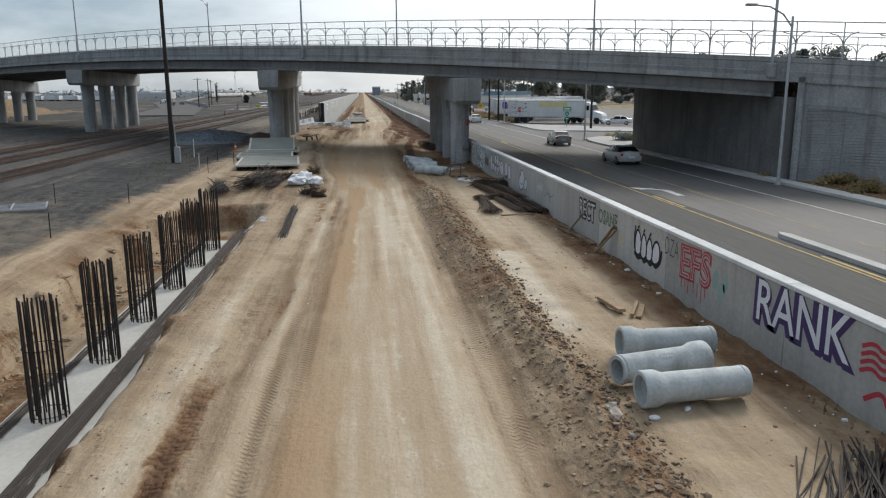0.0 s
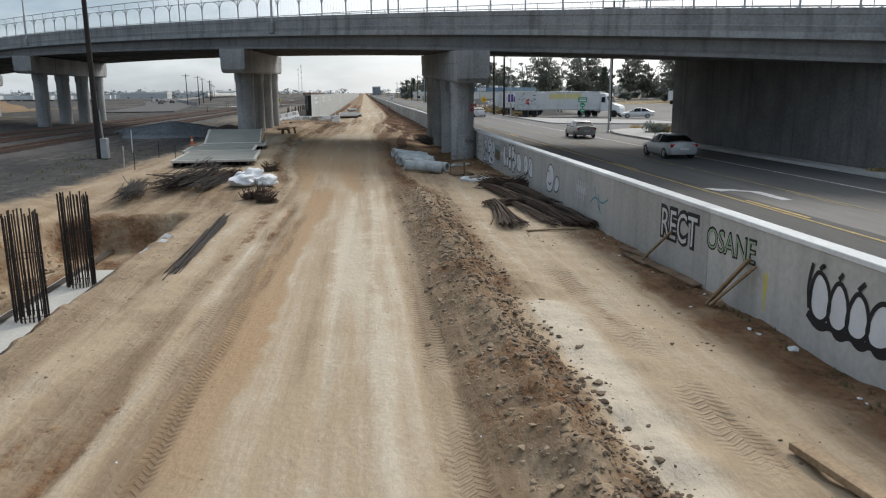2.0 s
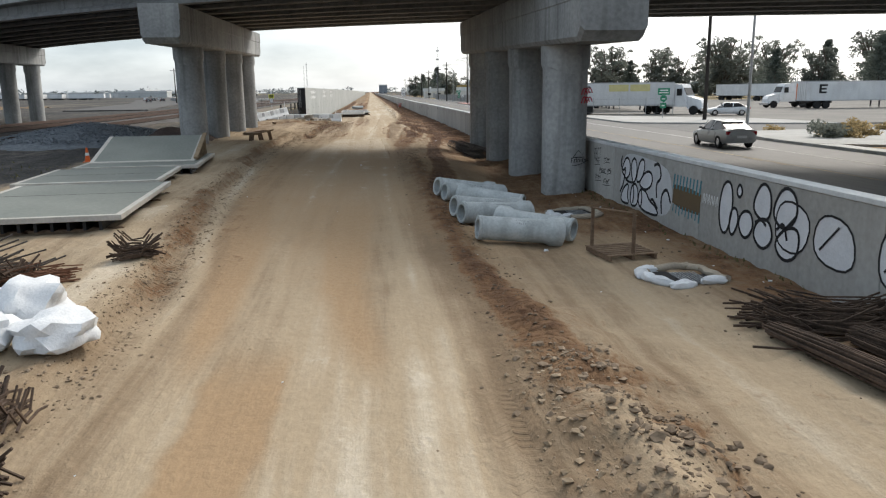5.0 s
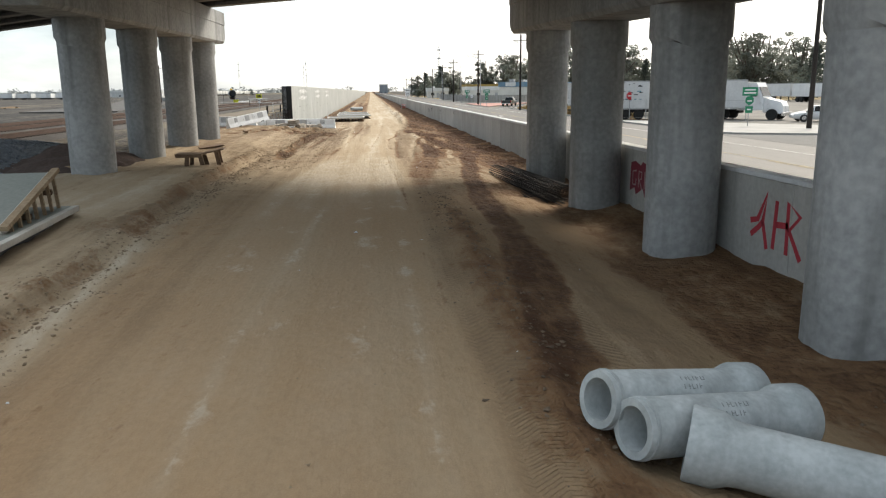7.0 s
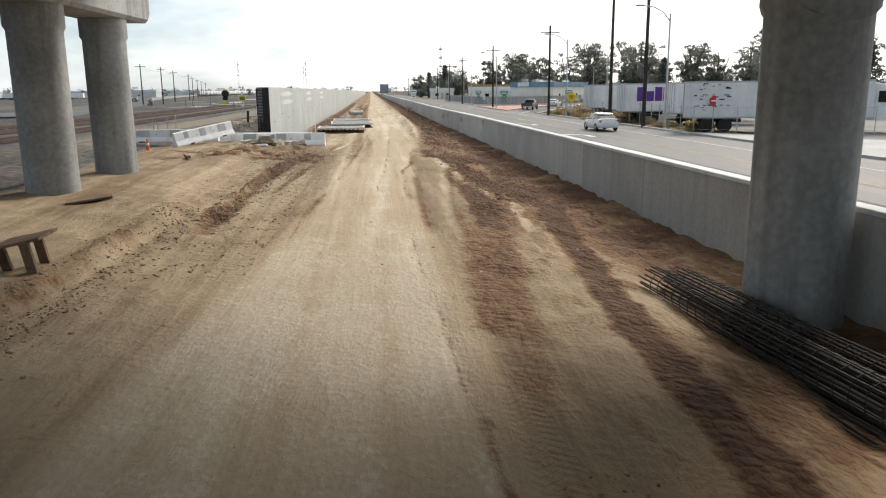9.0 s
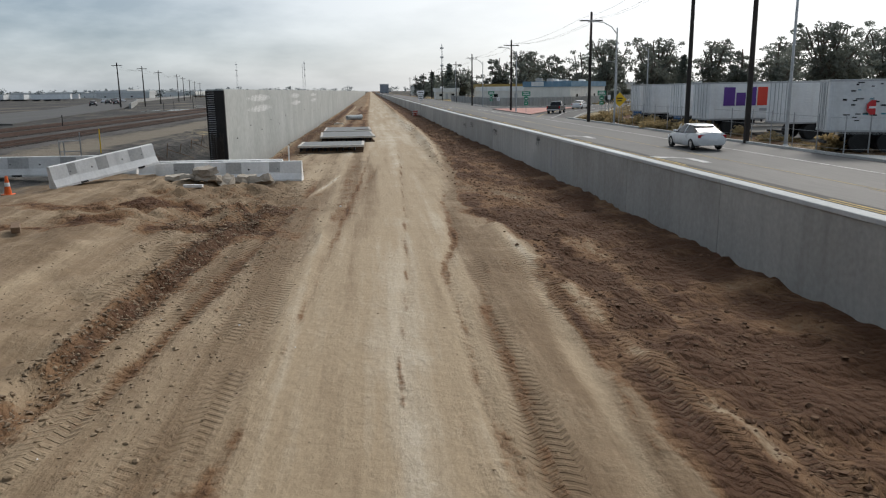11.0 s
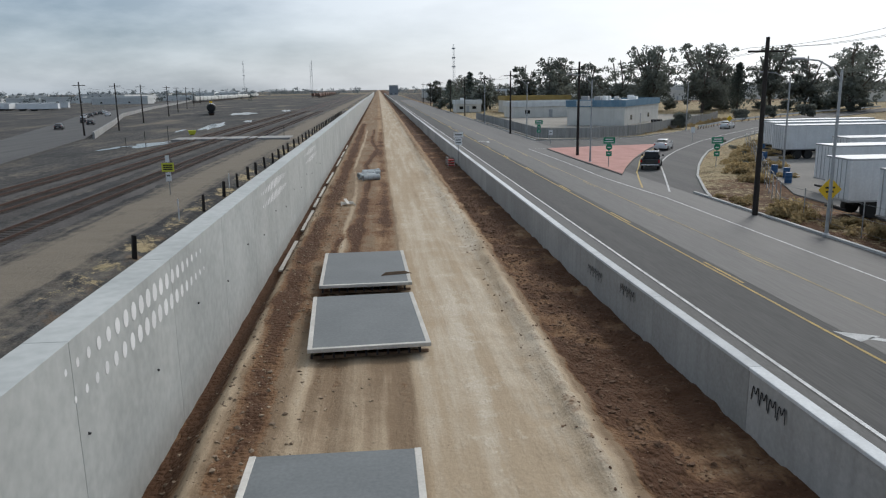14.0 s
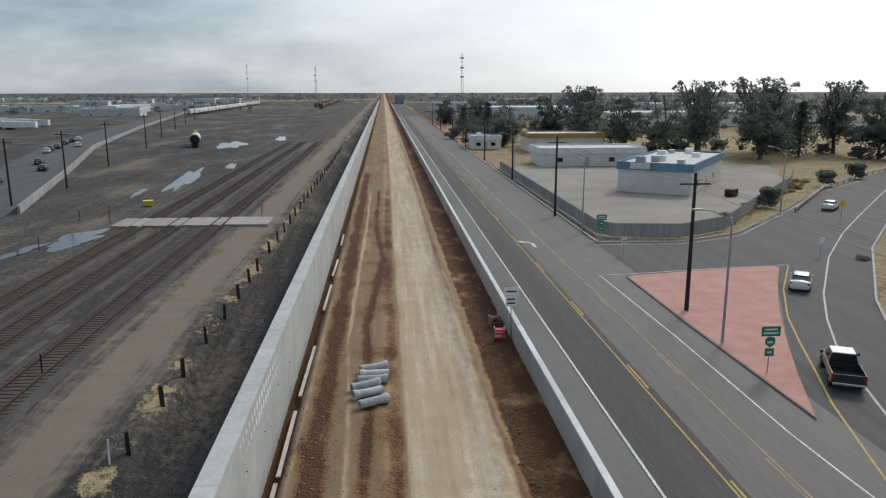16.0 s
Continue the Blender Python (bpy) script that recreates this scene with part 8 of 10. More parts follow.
wires = thing("overhead_wires", pose(0, 0, 0), "thin dark overhead wires between the poles", "wires")
for run, h in ((RIGHT_POLES[1:], 0), (LEFT_POLES[1:], 0)):
    for off in (-1.1, 0.6, 1.1):
        bm = bmnew()
        for (x0, y0, h0), (x1, y1, h1) in zip(run, run[1:]):
            pts = [Vector((x0 + off + (x1 - x0) * s, y0 + (y1 - y0) * s, ROAD_Z + (h0 - 0.65) * (1 - s) + (h1 - 0.65) * s - 2.8 * s * (1 - s))) for s in (0, 0.2, 0.4, 0.6, 0.8, 1)]
            tube(bm, pts, 0.012, 3)
        part("wire", bm, DARK_STEEL, wires)


# ---- vehicles ----
GLASS = plain("dark_car_glass", (0.008, 0.009, 0.01), 0.12)
CHROME = plain("bright_metal", (0.55, 0.55, 0.56), 0.25, 0.9)
TAIL = plain("red_lamp", (0.35, 0.01, 0.015), 0.25)
HEAD = plain("clear_lamp", (0.6, 0.62, 0.62), 0.15)


def car_paint(name, c):
    m = plain(name, c, 0.3, 0.1, 0.0)
    m.node_tree.nodes["Principled BSDF"].inputs["Coat Weight"].default_value = 0.6
    return m


def loft(bm, sections):
    """Rings of equal length, closed at both ends."""
    rows = [[bm.verts.new(p) for p in s] for s in sections]
    k = len(rows[0])
    for a, b in zip(rows, rows[1:]):
        for i in range(k):
            bm.faces.new((a[i], a[(i + 1) % k], b[(i + 1) % k], b[i]))
    bm.faces.new(rows[0][::-1])
    bm.faces.new(rows[-1])
    bmesh.ops.recalc_face_normals(bm, faces=bm.faces[:])
    return bm


def shell(y, w, z0, z1, crown=0.05):
    """A rounded cross-section of a body, at y along its length."""
    return [(-w * 0.86, y, z0), (w * 0.86, y, z0), (w * 0.98, y, z0 + 0.12), (w, y, z0 + (z1 - z0) * 0.5), (w * 0.95, y, z1 - 0.06), (w * 0.80, y, z1), (0, y, z1 + crown), (-w * 0.80, y, z1), (-w * 0.95, y, z1 - 0.06), (-w, y, z0 + (z1 - z0) * 0.5), (-w * 0.98, y, z0 + 0.12)]


def wheel(parent, x, y, r, w=0.2):
    bm = bmnew()
    lathe(bm, [(r * 0.62, -w / 2), (r * 0.95, -w / 2), (r, -w * 0.35), (r, w * 0.35), (r * 0.95, w / 2), (r * 0.62, w / 2)], 18, "x")
    tyre = part("tyre", bm, BLACK_RUBBER, parent, smooth=True, m=pose(x, y, r))
    bm = bmnew()
    lathe(bm, [(0.0, -w * 0.42), (r * 0.25, -w * 0.46), (r * 0.6, -w * 0.40), (r * 0.63, -w * 0.2), (r * 0.63, w * 0.2), (r * 0.6, w * 0.40), (r * 0.25, w * 0.46), (0.0, w * 0.42)], 14, "x")
    part("rim", bm, CHROME, tyre, smooth=True)


def sedan(m, mat, label, group="cars"):
    """Nose towards +y."""
    t = thing("car", m, label, "car", group)
    bm = bmnew()
    loft(bm, [shell(-2.35, 0.62, 0.42, 0.78), shell(-2.28, 0.80, 0.30, 0.98), shell(-1.7, 0.88, 0.24, 1.02), shell(-0.6, 0.91, 0.20, 0.96), shell(0.8, 0.91, 0.20, 0.93), shell(1.6, 0.88, 0.22, 0.84), shell(2.15, 0.80, 0.28, 0.70), shell(2.33, 0.60, 0.36, 0.58)])
    part("body", bm, mat, t, smooth=True)
    bm = bmnew()
    loft(bm, [[(-0.70, -1.95, 0.98), (0.70, -1.95, 0.98), (0.62, -1.9, 1.0), (-0.62, -1.9, 1.0)], [(-0.82, -1.75, 0.97), (0.82, -1.75, 0.97), (0.60, -1.05, 1.36), (-0.60, -1.05, 1.36)],
              [(-0.85, -0.2, 0.95), (0.85, -0.2, 0.95), (0.60, -0.2, 1.42), (-0.60, -0.2, 1.42)], [(-0.83, 0.9, 0.92), (0.83, 0.9, 0.92), (0.58, 0.28, 1.38), (-0.58, 0.28, 1.38)], [(-0.76, 1.25, 0.90), (0.76, 1.25, 0.90), (0.70, 1.2, 0.92), (-0.70, 1.2, 0.92)]])
    part("glasshouse", bm, GLASS, t)
    bm = bmnew()
    loft(bm, [[(-0.58, -1.25, 1.345), (0.58, -1.25, 1.345), (0.50, -1.2, 1.385), (-0.50, -1.2, 1.385)], [(-0.62, -0.9, 1.385), (0.62, -0.9, 1.385), (0.5, -0.9, 1.435), (-0.5, -0.9, 1.435)], [(-0.62, -0.1, 1.415), (0.62, -0.1, 1.415), (0.5, -0.1, 1.455), (-0.5, -0.1, 1.455)], [(-0.58, 0.35, 1.375), (0.58, 0.35, 1.375), (0.5, 0.3, 1.415), (-0.5, 0.3, 1.415)]])
    part("roof", bm, mat, t, smooth=True)
    for sx in (-1, 1):
        for y, tx in ((-0.45, 0.0), (0.62, 0.0)):
            bm = bmnew()
            hexa(bm, [(sx * 0.84, y - 0.03, 0.95), (sx * 0.855, y - 0.03, 0.95), (sx * 0.855, y + 0.05, 0.95), (sx * 0.84, y + 0.05, 0.95)], [(sx * 0.60, y - 0.12, 1.40), (sx * 0.625, y - 0.12, 1.40), (sx * 0.625, y - 0.02, 1.40), (sx * 0.60, y - 0.02, 1.40)])
            bmesh.ops.recalc_face_normals(bm, faces=bm.faces[:])
            part("pillar", bm, mat, t)
        bm = bmnew()
        soft_box(bm, sx * 0.9 - 0.09, sx * 0.9 + 0.09, 0.78, 0.90, 0.93, 1.06, 0.03)
        part("mirror", bm, mat, t)
        bm = bmnew()
        soft_box(bm, min(sx * 0.45, sx * 0.81), max(sx * 0.45, sx * 0.81), -2.32, -2.18, 0.72, 0.90, 0.02)
        part("tail_lamp", bm, TAIL, t)
        bm = bmnew()
        soft_box(bm, min(sx * 0.48, sx * 0.76), max(sx * 0.48, sx * 0.76), 2.08, 2.24, 0.55, 0.68, 0.02)
        part("headlamp", bm, HEAD, t)
        for y in (-1.42, 1.42):
            wheel(t, sx * 0.80, y, 0.33)
    bm = bmnew()
    soft_box(bm, -0.26, 0.26, -2.375, -2.34, 0.55, 0.68, 0.005)
    part("number_plate", bm, SIGN_WHITE, t)
    return t


SILVER, PEARL, CHARCOAL, CAR_RED = car_paint("silver_car_paint", (0.42, 0.42, 0.42)), car_paint("white_car_paint", (0.68, 0.69, 0.70)), car_paint("black_car_paint", (0.03, 0.032, 0.035)), car_paint("red_car_paint", (0.3, 0.03, 0.03))
RZ = ROAD_Z + 0.012
sedan(pose(20.5, 57.2, RZ), SILVER, "silver sedan driving on the road under the overpass")
sedan(pose(20.9, 77.6, RZ, 0, 0, -2), SILVER, "silver sedan on the road past the overpass")
white_car = sedan(pose(20.5, 134.5, RZ), PEARL, "white sedan driving on the road")
tagged(copy_thing(white_car, pose(38.2, 222.0, RZ, 0, 0, -33)), "white sedan driving up the curving ramp", "car")
tagged(copy_thing(white_car, pose(67.5, 265.0, RZ, 0, 0, -42)), "white sedan far up the ramp", "car")
tagged(copy_thing(white_car, pose(41.6, 119.4, RZ + 0.04, 0, 0, 75)), "white sedan parked in the truck yard", "car")
dark_car = sedan(pose(-88, 355, floor_at(-88, 355) + 0.1, 0, 0, 15), CHARCOAL, "dark car on the road beside the rail yard")


def pickup(m, label):
    t = thing("pickup_truck", m, label, "pickup truck", "cars")
    bm = bmnew()
    loft(bm, [shell(-0.55, 0.95, 0.45, 1.12, 0.0), shell(0.9, 0.96, 0.42, 1.10), shell(1.7, 0.95, 0.42, 1.08), shell(2.5, 0.90, 0.48, 1.0), shell(2.72, 0.82, 0.52, 0.85)])
    part("body", bm, CHARCOAL, t, smooth=True)
    for x0, x1, y0, y1, z0, z1 in ((-0.96, -0.86, -2.75, -0.56, 0.48, 1.14), (0.86, 0.96, -2.75, -0.56, 0.48, 1.14), (-0.86, 0.86, -2.75, -2.66, 0.48, 1.12)):
        bm = bmnew()
        soft_box(bm, x0, x1, y0, y1, z0, z1, 0.03)
        part("bed_side", bm, CHARCOAL, t)
    bm = bmnew()
    box(bm, -0.86, 0.86, -2.66, -0.56, 0.55, 0.62)
    part("bed_floor", bm, BLACK_RUBBER, t)
    bm = bmnew()
    soft_box(bm, -0.9, 0.9, -2.92, -2.76, 0.45, 0.62, 0.04)
    part("rear_bumper", bm, CHROME, t)
    bm = bmnew()
    loft(bm, [[(-0.84, -0.5, 1.10), (0.84, -0.5, 1.10), (0.66, -0.42, 1.66), (-0.66, -0.42, 1.66)], [(-0.86, 0.5, 1.10), (0.86, 0.5, 1.10), (0.68, 0.4, 1.70), (-0.68, 0.4, 1.70)], [(-0.84, 1.45, 1.08), (0.84, 1.45, 1.08), (0.66, 0.85, 1.64), (-0.66, 0.85, 1.64)]])
    part("glasshouse", bm, GLASS, t)
    bm = bmnew()
    soft_box(bm, -0.68, 0.68, -0.45, 0.86, 1.66, 1.73, 0.03)
    part("roof", bm, PEARL, t, "pale cab roof")
    for sx in (-1, 1):
        for y in (-1.75, 1.65):
            wheel(t, sx * 0.84, y, 0.38, 0.25)
        bm = bmnew()
        soft_box(bm, min(sx * 0.8, sx * 0.965), max(sx * 0.8, sx * 0.965), -2.765, -2.72, 0.78, 1.08, 0.01)
        part("tail_lamp", bm, TAIL, t)
        bm = bmnew()
        soft_box(bm, sx * 1.05 - 0.1, sx * 1.05 + 0.1, 1.0, 1.1, 1.12, 1.32, 0.03)
        part("mirror", bm, CHARCOAL, t)
    return t


pickup(pose(28.7, 200.8, RZ, 0, 0, -24), "black pickup truck with an empty bed turning onto the ramp")


def trailer(m, label, ribs=False, marks=None, length=14.6):
    """Rear end at the origin, nose towards +x."""
    t = thing("semi_trailer", m, label, "trailer", "parked trailers")
    bm = bmnew()
    soft_box(bm, 0, length, -1.3, 1.3, 1.15, 3.80, 0.03)
    body = part("box_body", bm, WHITE_PAINT, t)
    if ribs:
        for sy in (-1, 1):
            bm = bmnew()
            for i in range(24):
                box(bm, 0.15, length - 0.15, sy * 1.315 - 0.012, sy * 1.315 + 0.012, 1.3 + i * 0.1, 1.35 + i * 0.1)
            part("side_ribs", bm, WHITE_PAINT, body)
    else:
        for sy in (-1, 1):
            bm = bmnew()
            for i in range(int(length / 1.22)):
                box(bm, 0.2 + i * 1.22, 0.222 + i * 1.22, sy * 1.303 - 0.004, sy * 1.303 + 0.004, 1.2, 3.75)
            part("side_seams", bm, WHITE_PAINT, body)
    for z in (1.12, 3.752):
        bm = bmnew()
        box(bm, -0.02, length + 0.02, -1.32, 1.32, z - 0.06, z + 0.04)
        part("rail", bm, GALV, t)
    bm = bmnew()
    box(bm, -0.03, -0.005, -0.02, 0.02, 1.2, 3.75)
    for y in (-0.9, -0.4, 0.4, 0.9):
        rod_bm = bmnew()
        rod(rod_bm, (-0.04, y, 1.2), (-0.04, y, 3.70), 0.02, k=5)
        part("locking_bar", rod_bm, GALV, t)
    part("door_seam", bm, GALV, t)
    bm = bmnew()
    box(bm, 1.0, 4.2, -0.5, 0.5, 0.75, 1.1)
    part("chassis", bm, DARK_STEEL, t)
    for y in (-1.0, 0.85):
        bm = bmnew()
        box(bm, 11.0, 11.15, y, y + 0.15, 0.15, 1.1)
        part("landing_leg", bm, DARK_STEEL, t)
    bm = bmnew()
    box(bm, 0.0, 0.12, -1.1, 1.1, 0.45, 0.6)
    part("bumper", bm, DARK_STEEL, t)
    for x in (1.7, 3.0):
        for sy in (-1, 1):
            bm = bmnew()
            lathe(bm, [(0.0, -0.25), (0.3, -0.22), (0.32, -0.25), (0.5, -0.25), (0.52, -0.2), (0.52, 0.2), (0.5, 0.25), (0.32, 0.25), (0.3, 0.22), (0.0, 0.25)], 16, "z")
            part("wheel", bm, BLACK_RUBBER, t, smooth=True, m=pose(x, sy * 1.0, 0.52, 90, 0, 0))
    for x0, x1, z0, z1, mat in marks or ():
        bm = bmnew()
        box(bm, x0, x1, -1.325, -1.316, z0, z1)
        part("painted_mark", bm, mat, body)
    return t


LOGO_PURPLE, LOGO_ORANGE = plain("logo_purple", (0.09, 0.03, 0.22), 0.4), plain("logo_red_orange", (0.6, 0.05, 0.03), 0.4)
YZ = ROAD_Z + 0.045
scrawl = []
rng = random.Random(4)
for i in range(26):
    x, z = 0.6 + 2.4 * rng.random(), 1.6 + 2.0 * rng.random()
    scrawl.append((x, x + 0.12 + 0.3 * rng.random(), z, z + 0.05 + 0.05 * rng.random(), rng.choice((BLACK_INK, BLACK_INK, TEAL_INK))))
POSTER = plain("pale_yellow_panel", (0.62, 0.56, 0.27))
posters = []
for x in (5.4, 7.9):
    posters += [(x, x + 2.3, 2.75, 3.55, POSTER)]
trailer(pose(26.0, 130.8, YZ, 0, 0, -21), "white box trailer with dark scrawls and two yellow posters", False, scrawl + posters, 13.0)
trailer(pose(28.6, 140.0, YZ, 0, 0, 3), "white ribbed box trailer with a faded patch", True, [(2.4, 6.0, 2.1, 3.3, WHITE_INK)])
trailer(pose(26.4, 147.0, YZ, 0, 0, 3), "white box trailer with purple and red-orange blocks", False, [(1.1, 2.0, 2.1, 3.45, LOGO_PURPLE), (2.1, 2.85, 2.1, 3.05, LOGO_PURPLE), (2.95, 3.7, 2.1, 3.45, LOGO_PURPLE), (3.8, 4.6, 2.1, 3.45, LOGO_ORANGE), (4.68, 5.3, 2.1, 3.05, LOGO_ORANGE), (4.0, 5.6, 1.7, 1.9, plain("grey_lettering", (0.35, 0.35, 0.37)))])
plain_trailer = trailer(pose(27.8, 155.0, YZ, 0, 0, 3), "plain white box trailer parked in the yard")
for x, y, r in ((28.0, 162.6, -2), (29.5, 170.0, 0), (34.5, 179.5, 0), (40.5, 187, 0), (45.6, 206.5, 0), (48.0, 213, 0), (50.5, 219, 2), (90, 222, -86), (91, 206.5, -86), (99, 236, -70), (95, 150, 90), (99, 150, 90), (103, 150, 90), (107, 150, 90)):
    copy_thing(plain_trailer, pose(x, y, YZ, 0, 0, r))
trailer(pose(62.5, 139.8, YZ, 0, 0, 0), "white box trailer with one bold black mark", False, [(1.7, 2.05, 2.1, 3.35, BLACK_INK), (2.055, 2.9, 3.08, 3.35, BLACK_INK), (2.055, 2.75, 2.6, 2.84, BLACK_INK), (2.055, 2.8, 2.1, 2.36, BLACK_INK)])


def tractor(m, mat, label):
    t = thing("truck_tractor", m, label, "truck", "trucks")
    bm = bmnew()
    loft(bm, [[(0, -1.2, 0.9), (0, 1.2, 0.9), (0, 1.15, 3.6), (0, -1.15, 3.6)], [(1.9, -1.2, 0.9), (1.9, 1.2, 0.9), (1.7, 1.05, 3.5), (1.7, -1.05, 3.5)], [(2.5, -1.15, 0.9), (2.5, 1.15, 0.9), (2.35, 1.0, 2.2), (2.35, -1.0, 2.2)]])
    part("cab", bm, mat, t)
    bm = bmnew()
    loft(bm, [[(2.4, -0.95, 0.7), (2.4, 0.95, 0.7), (2.4, 0.85, 2.1), (2.4, -0.85, 2.1)], [(4.0, -0.9, 0.6), (4.0, 0.9, 0.6), (3.95, 0.75, 1.7), (3.95, -0.75, 1.7)], [(4.25, -0.8, 0.6), (4.25, 0.8, 0.6), (4.2, 0.7, 1.3), (4.2, -0.7, 1.3)]])
    part("bonnet", bm, mat, t)
    bm = bmnew()
    hexa(bm, [(1.98, -0.95, 2.25), (2.36, -0.95, 2.25), (2.36, 0.95, 2.25), (1.98, 0.95, 2.25)], [(1.74, -0.9, 3.1), (1.96, -0.9, 3.1), (1.96, 0.9, 3.1), (1.74, 0.9, 3.1)])
    part("windscreen", bm, GLASS, t)
    bm = bmnew()
    soft_box(bm, -3.4, 0.0, -0.5, 0.5, 0.6, 0.95, 0.02)
    part("frame", bm, DARK_STEEL, t)
    bm = bmnew()
    soft_box(bm, 4.2, 4.4, -1.15, 1.15, 0.4, 0.75, 0.04)
    part("bumper", bm, CHROME, t)
    for sy in (-1, 1):
        bm = bmnew()
        soft_box(bm, 1.2, 1.85, sy * 1.19 - 0.03, sy * 1.19 + 0.03, 2.2, 3.0, 0.02)
        part("side_window", bm, GLASS, t)
        for x in (-2.6, -1.3, 3.3):
            bm = bmnew()
            lathe(bm, [(0.0, -0.2), (0.3, -0.18), (0.5, -0.2), (0.52, -0.15), (0.52, 0.15), (0.5, 0.2), (0.3, 0.18), (0.0, 0.2)], 16)
            part("wheel", bm, BLACK_RUBBER, t, smooth=True, m=pose(x, sy * 1.0, 0.52, 90, 0, 0))
    return t


tractor(pose(38.1, 126.6, YZ, 0, 0, -50), PEARL, "white truck tractor at the nose of a box trailer")
hauler = tractor(pose(65.0, 146.8, YZ, 0, 0, 181), PEARL, "white truck tractor with an orange headboard in the yard")
bm = bmnew()
soft_box(bm, -2.9, -0.9, -1.2, 1.2, 1.15, 3.5, 0.04)
part("headboard", bm, car_paint("orange_headboard_paint", (0.6, 0.17, 0.04)), hauler, "orange box behind the cab")


# ---- rail tracks ----
BALLAST = material("dark_track_ballast", (0.035, 0.032, 0.031), (0.10, 0.093, 0.09), 0.5, 12, 0.95, 0.8, stretch=(1, 0.4, 1))
TIE = material("weathered_tie", (0.04, 0.034, 0.03), (0.095, 0.08, 0.07), 1.2, 12, 0.95, 0.3)
RAIL_STEEL = material("rusty_rail", (0.055, 0.032, 0.025), (0.12, 0.075, 0.058), 2, 20, 0.6, 0.1, 0.4)
YARD_Z = 0.78


def rail_track(x, y0, y1, base, label, near=None):
    track = thing("rail_track", pose(0, 0, 0), label, "rail track", "rail tracks", "structure")
    ys = list(np.arange(y0, y1, 20.0)) + [y1]
    bm = bmnew()
    rows = [[bm.verts.new(q) for q in ((x - 2.6, y, base - 0.3), (x + 2.6, y, base - 0.3), (x + 1.55, y, base + 0.14), (x - 1.55, y, base + 0.14))] for y in ys]
    for a, b in zip(rows, rows[1:]):
        for i in range(4):
            bm.faces.new((a[i], a[(i + 1) % 4], b[(i + 1) % 4], b[i]))
    bmesh.ops.recalc_face_normals(bm, faces=bm.faces[:])
    part("track_bed", bm, BALLAST, track)
    bm = bmnew()
    box(bm, -1.28, 1.28, -0.12, 0.12, 0, 0.12)
    me = bpy.data.meshes.new("tie")
    bm.to_mesh(me)
    bm.free()
    me.materials.append(TIE)
    rest = bmnew()
    for i in range(int((min(y1, 420) - y0) / 0.56)):
        y = y0 + i * 0.56
        if near and near[0] < y < near[1]:
            piece("tie", me, track, pose(x + 0.02 * math.sin(i * 1.7), y, base + 0.06))
        else:
            box(rest, x - 1.28, x + 1.28, y - 0.12, y + 0.12, base + 0.06, base + 0.18)
    tagged(part("ties", rest, TIE, track), kind="stuff")
    for s in (-0.75, 0.75):
        bm = bmnew()
        for a, b in zip(ys, ys[1:]):
            box(bm, x + s - 0.036, x + s + 0.036, a, b, base + 0.18, base + 0.33)
        part("rail", bm, RAIL_STEEL, track)
    return track


rail_track(-22.1, 20, 1400, YARD_Z, "main rail track with rusty rails on dark ballast", (168, 296))
rail_track(-27.6, 20, 1400, YARD_Z - 0.03, "second rail track on dark ballast")
rail_track(-32.2, 20, 1400, YARD_Z - 0.06, "third rail track on dark ballast")
CROSS = material("pale_crossing_panels", (0.24, 0.235, 0.225), (0.34, 0.33, 0.315), 0.6, 9, 0.9, 0.25)
for x0, x1 in ((-36.5, -34.3), (-34.1, -32.7), (-32.5, -29.3), (-29.0, -27.6), (-27.4, -23.8), (-23.5, -22.3), (-22.0, -16.2)):
    sheet("crossing_panel", [(x0 + 0.8, 257.0), (x1 + 0.8, 256.6), (x1 + 0.8, 262.6), (x0 + 0.8, 263.0)], YARD_Z - 0.2, YARD_Z + 0.29, CROSS, "pale concrete panel of a level crossing", "level crossing")

# ---- puddles in the yard ----
WATER = bpy.data.materials.new("still_rainwater")
WATER.use_nodes = True
wp = WATER.node_tree.nodes["Principled BSDF"]
wp.inputs["Base Color"].default_value, wp.inputs["Roughness"].default_value = (0.03, 0.033, 0.035, 1), 0.12


def puddle(x, y, w, d, seed, yaw=0.0):
    rng = random.Random(seed)
    pts = []
    for i in range(36):
        a = math.tau * i / 36
        r = 1 + 0.28 * math.sin(2 * a + seed) + 0.2 * math.sin(5 * a + seed * 2) + 0.1 * rng.uniform(-1, 1)
        px, py = w / 2 * r * math.cos(a), d / 2 * r * math.sin(a)
        pts.append((x + px * math.cos(yaw) - py * math.sin(yaw), y + px * math.sin(yaw) + py * math.cos(yaw)))
    bm = bmnew()
    bm.faces.new([bm.verts.new((px, py, 0)) for px, py in pts])
    top = max(floor_at(px, py) for px, py in pts[::3] + [(x, y)]) + 0.015
    for v in bm.verts:
        v.co.z = top
    tagged(part("puddle", bm, WATER), "shallow rain puddle on the gravel", "puddle", "puddles", "structure")


for x, y, w, d, s, a in ((-40.0, 312, 3.2, 44, 1, 0.12), (-36.2, 338, 1.8, 16, 2, 0.1), (-37.2, 250, 4.5, 12, 3, -0.25), (-40.5, 243, 2.0, 8, 4, -0.2), (-43, 292, 1.6, 9, 5, 0.1), (-33, 366, 1.5, 14, 6, 0.1), (-50, 410, 8, 34, 7, 0.2), (-38, 440, 3, 34, 8, 0.1)):
    puddle(x, y, w, d, s, a)

# ---- posts and wire fence beside the gully ----
bm = bmnew()
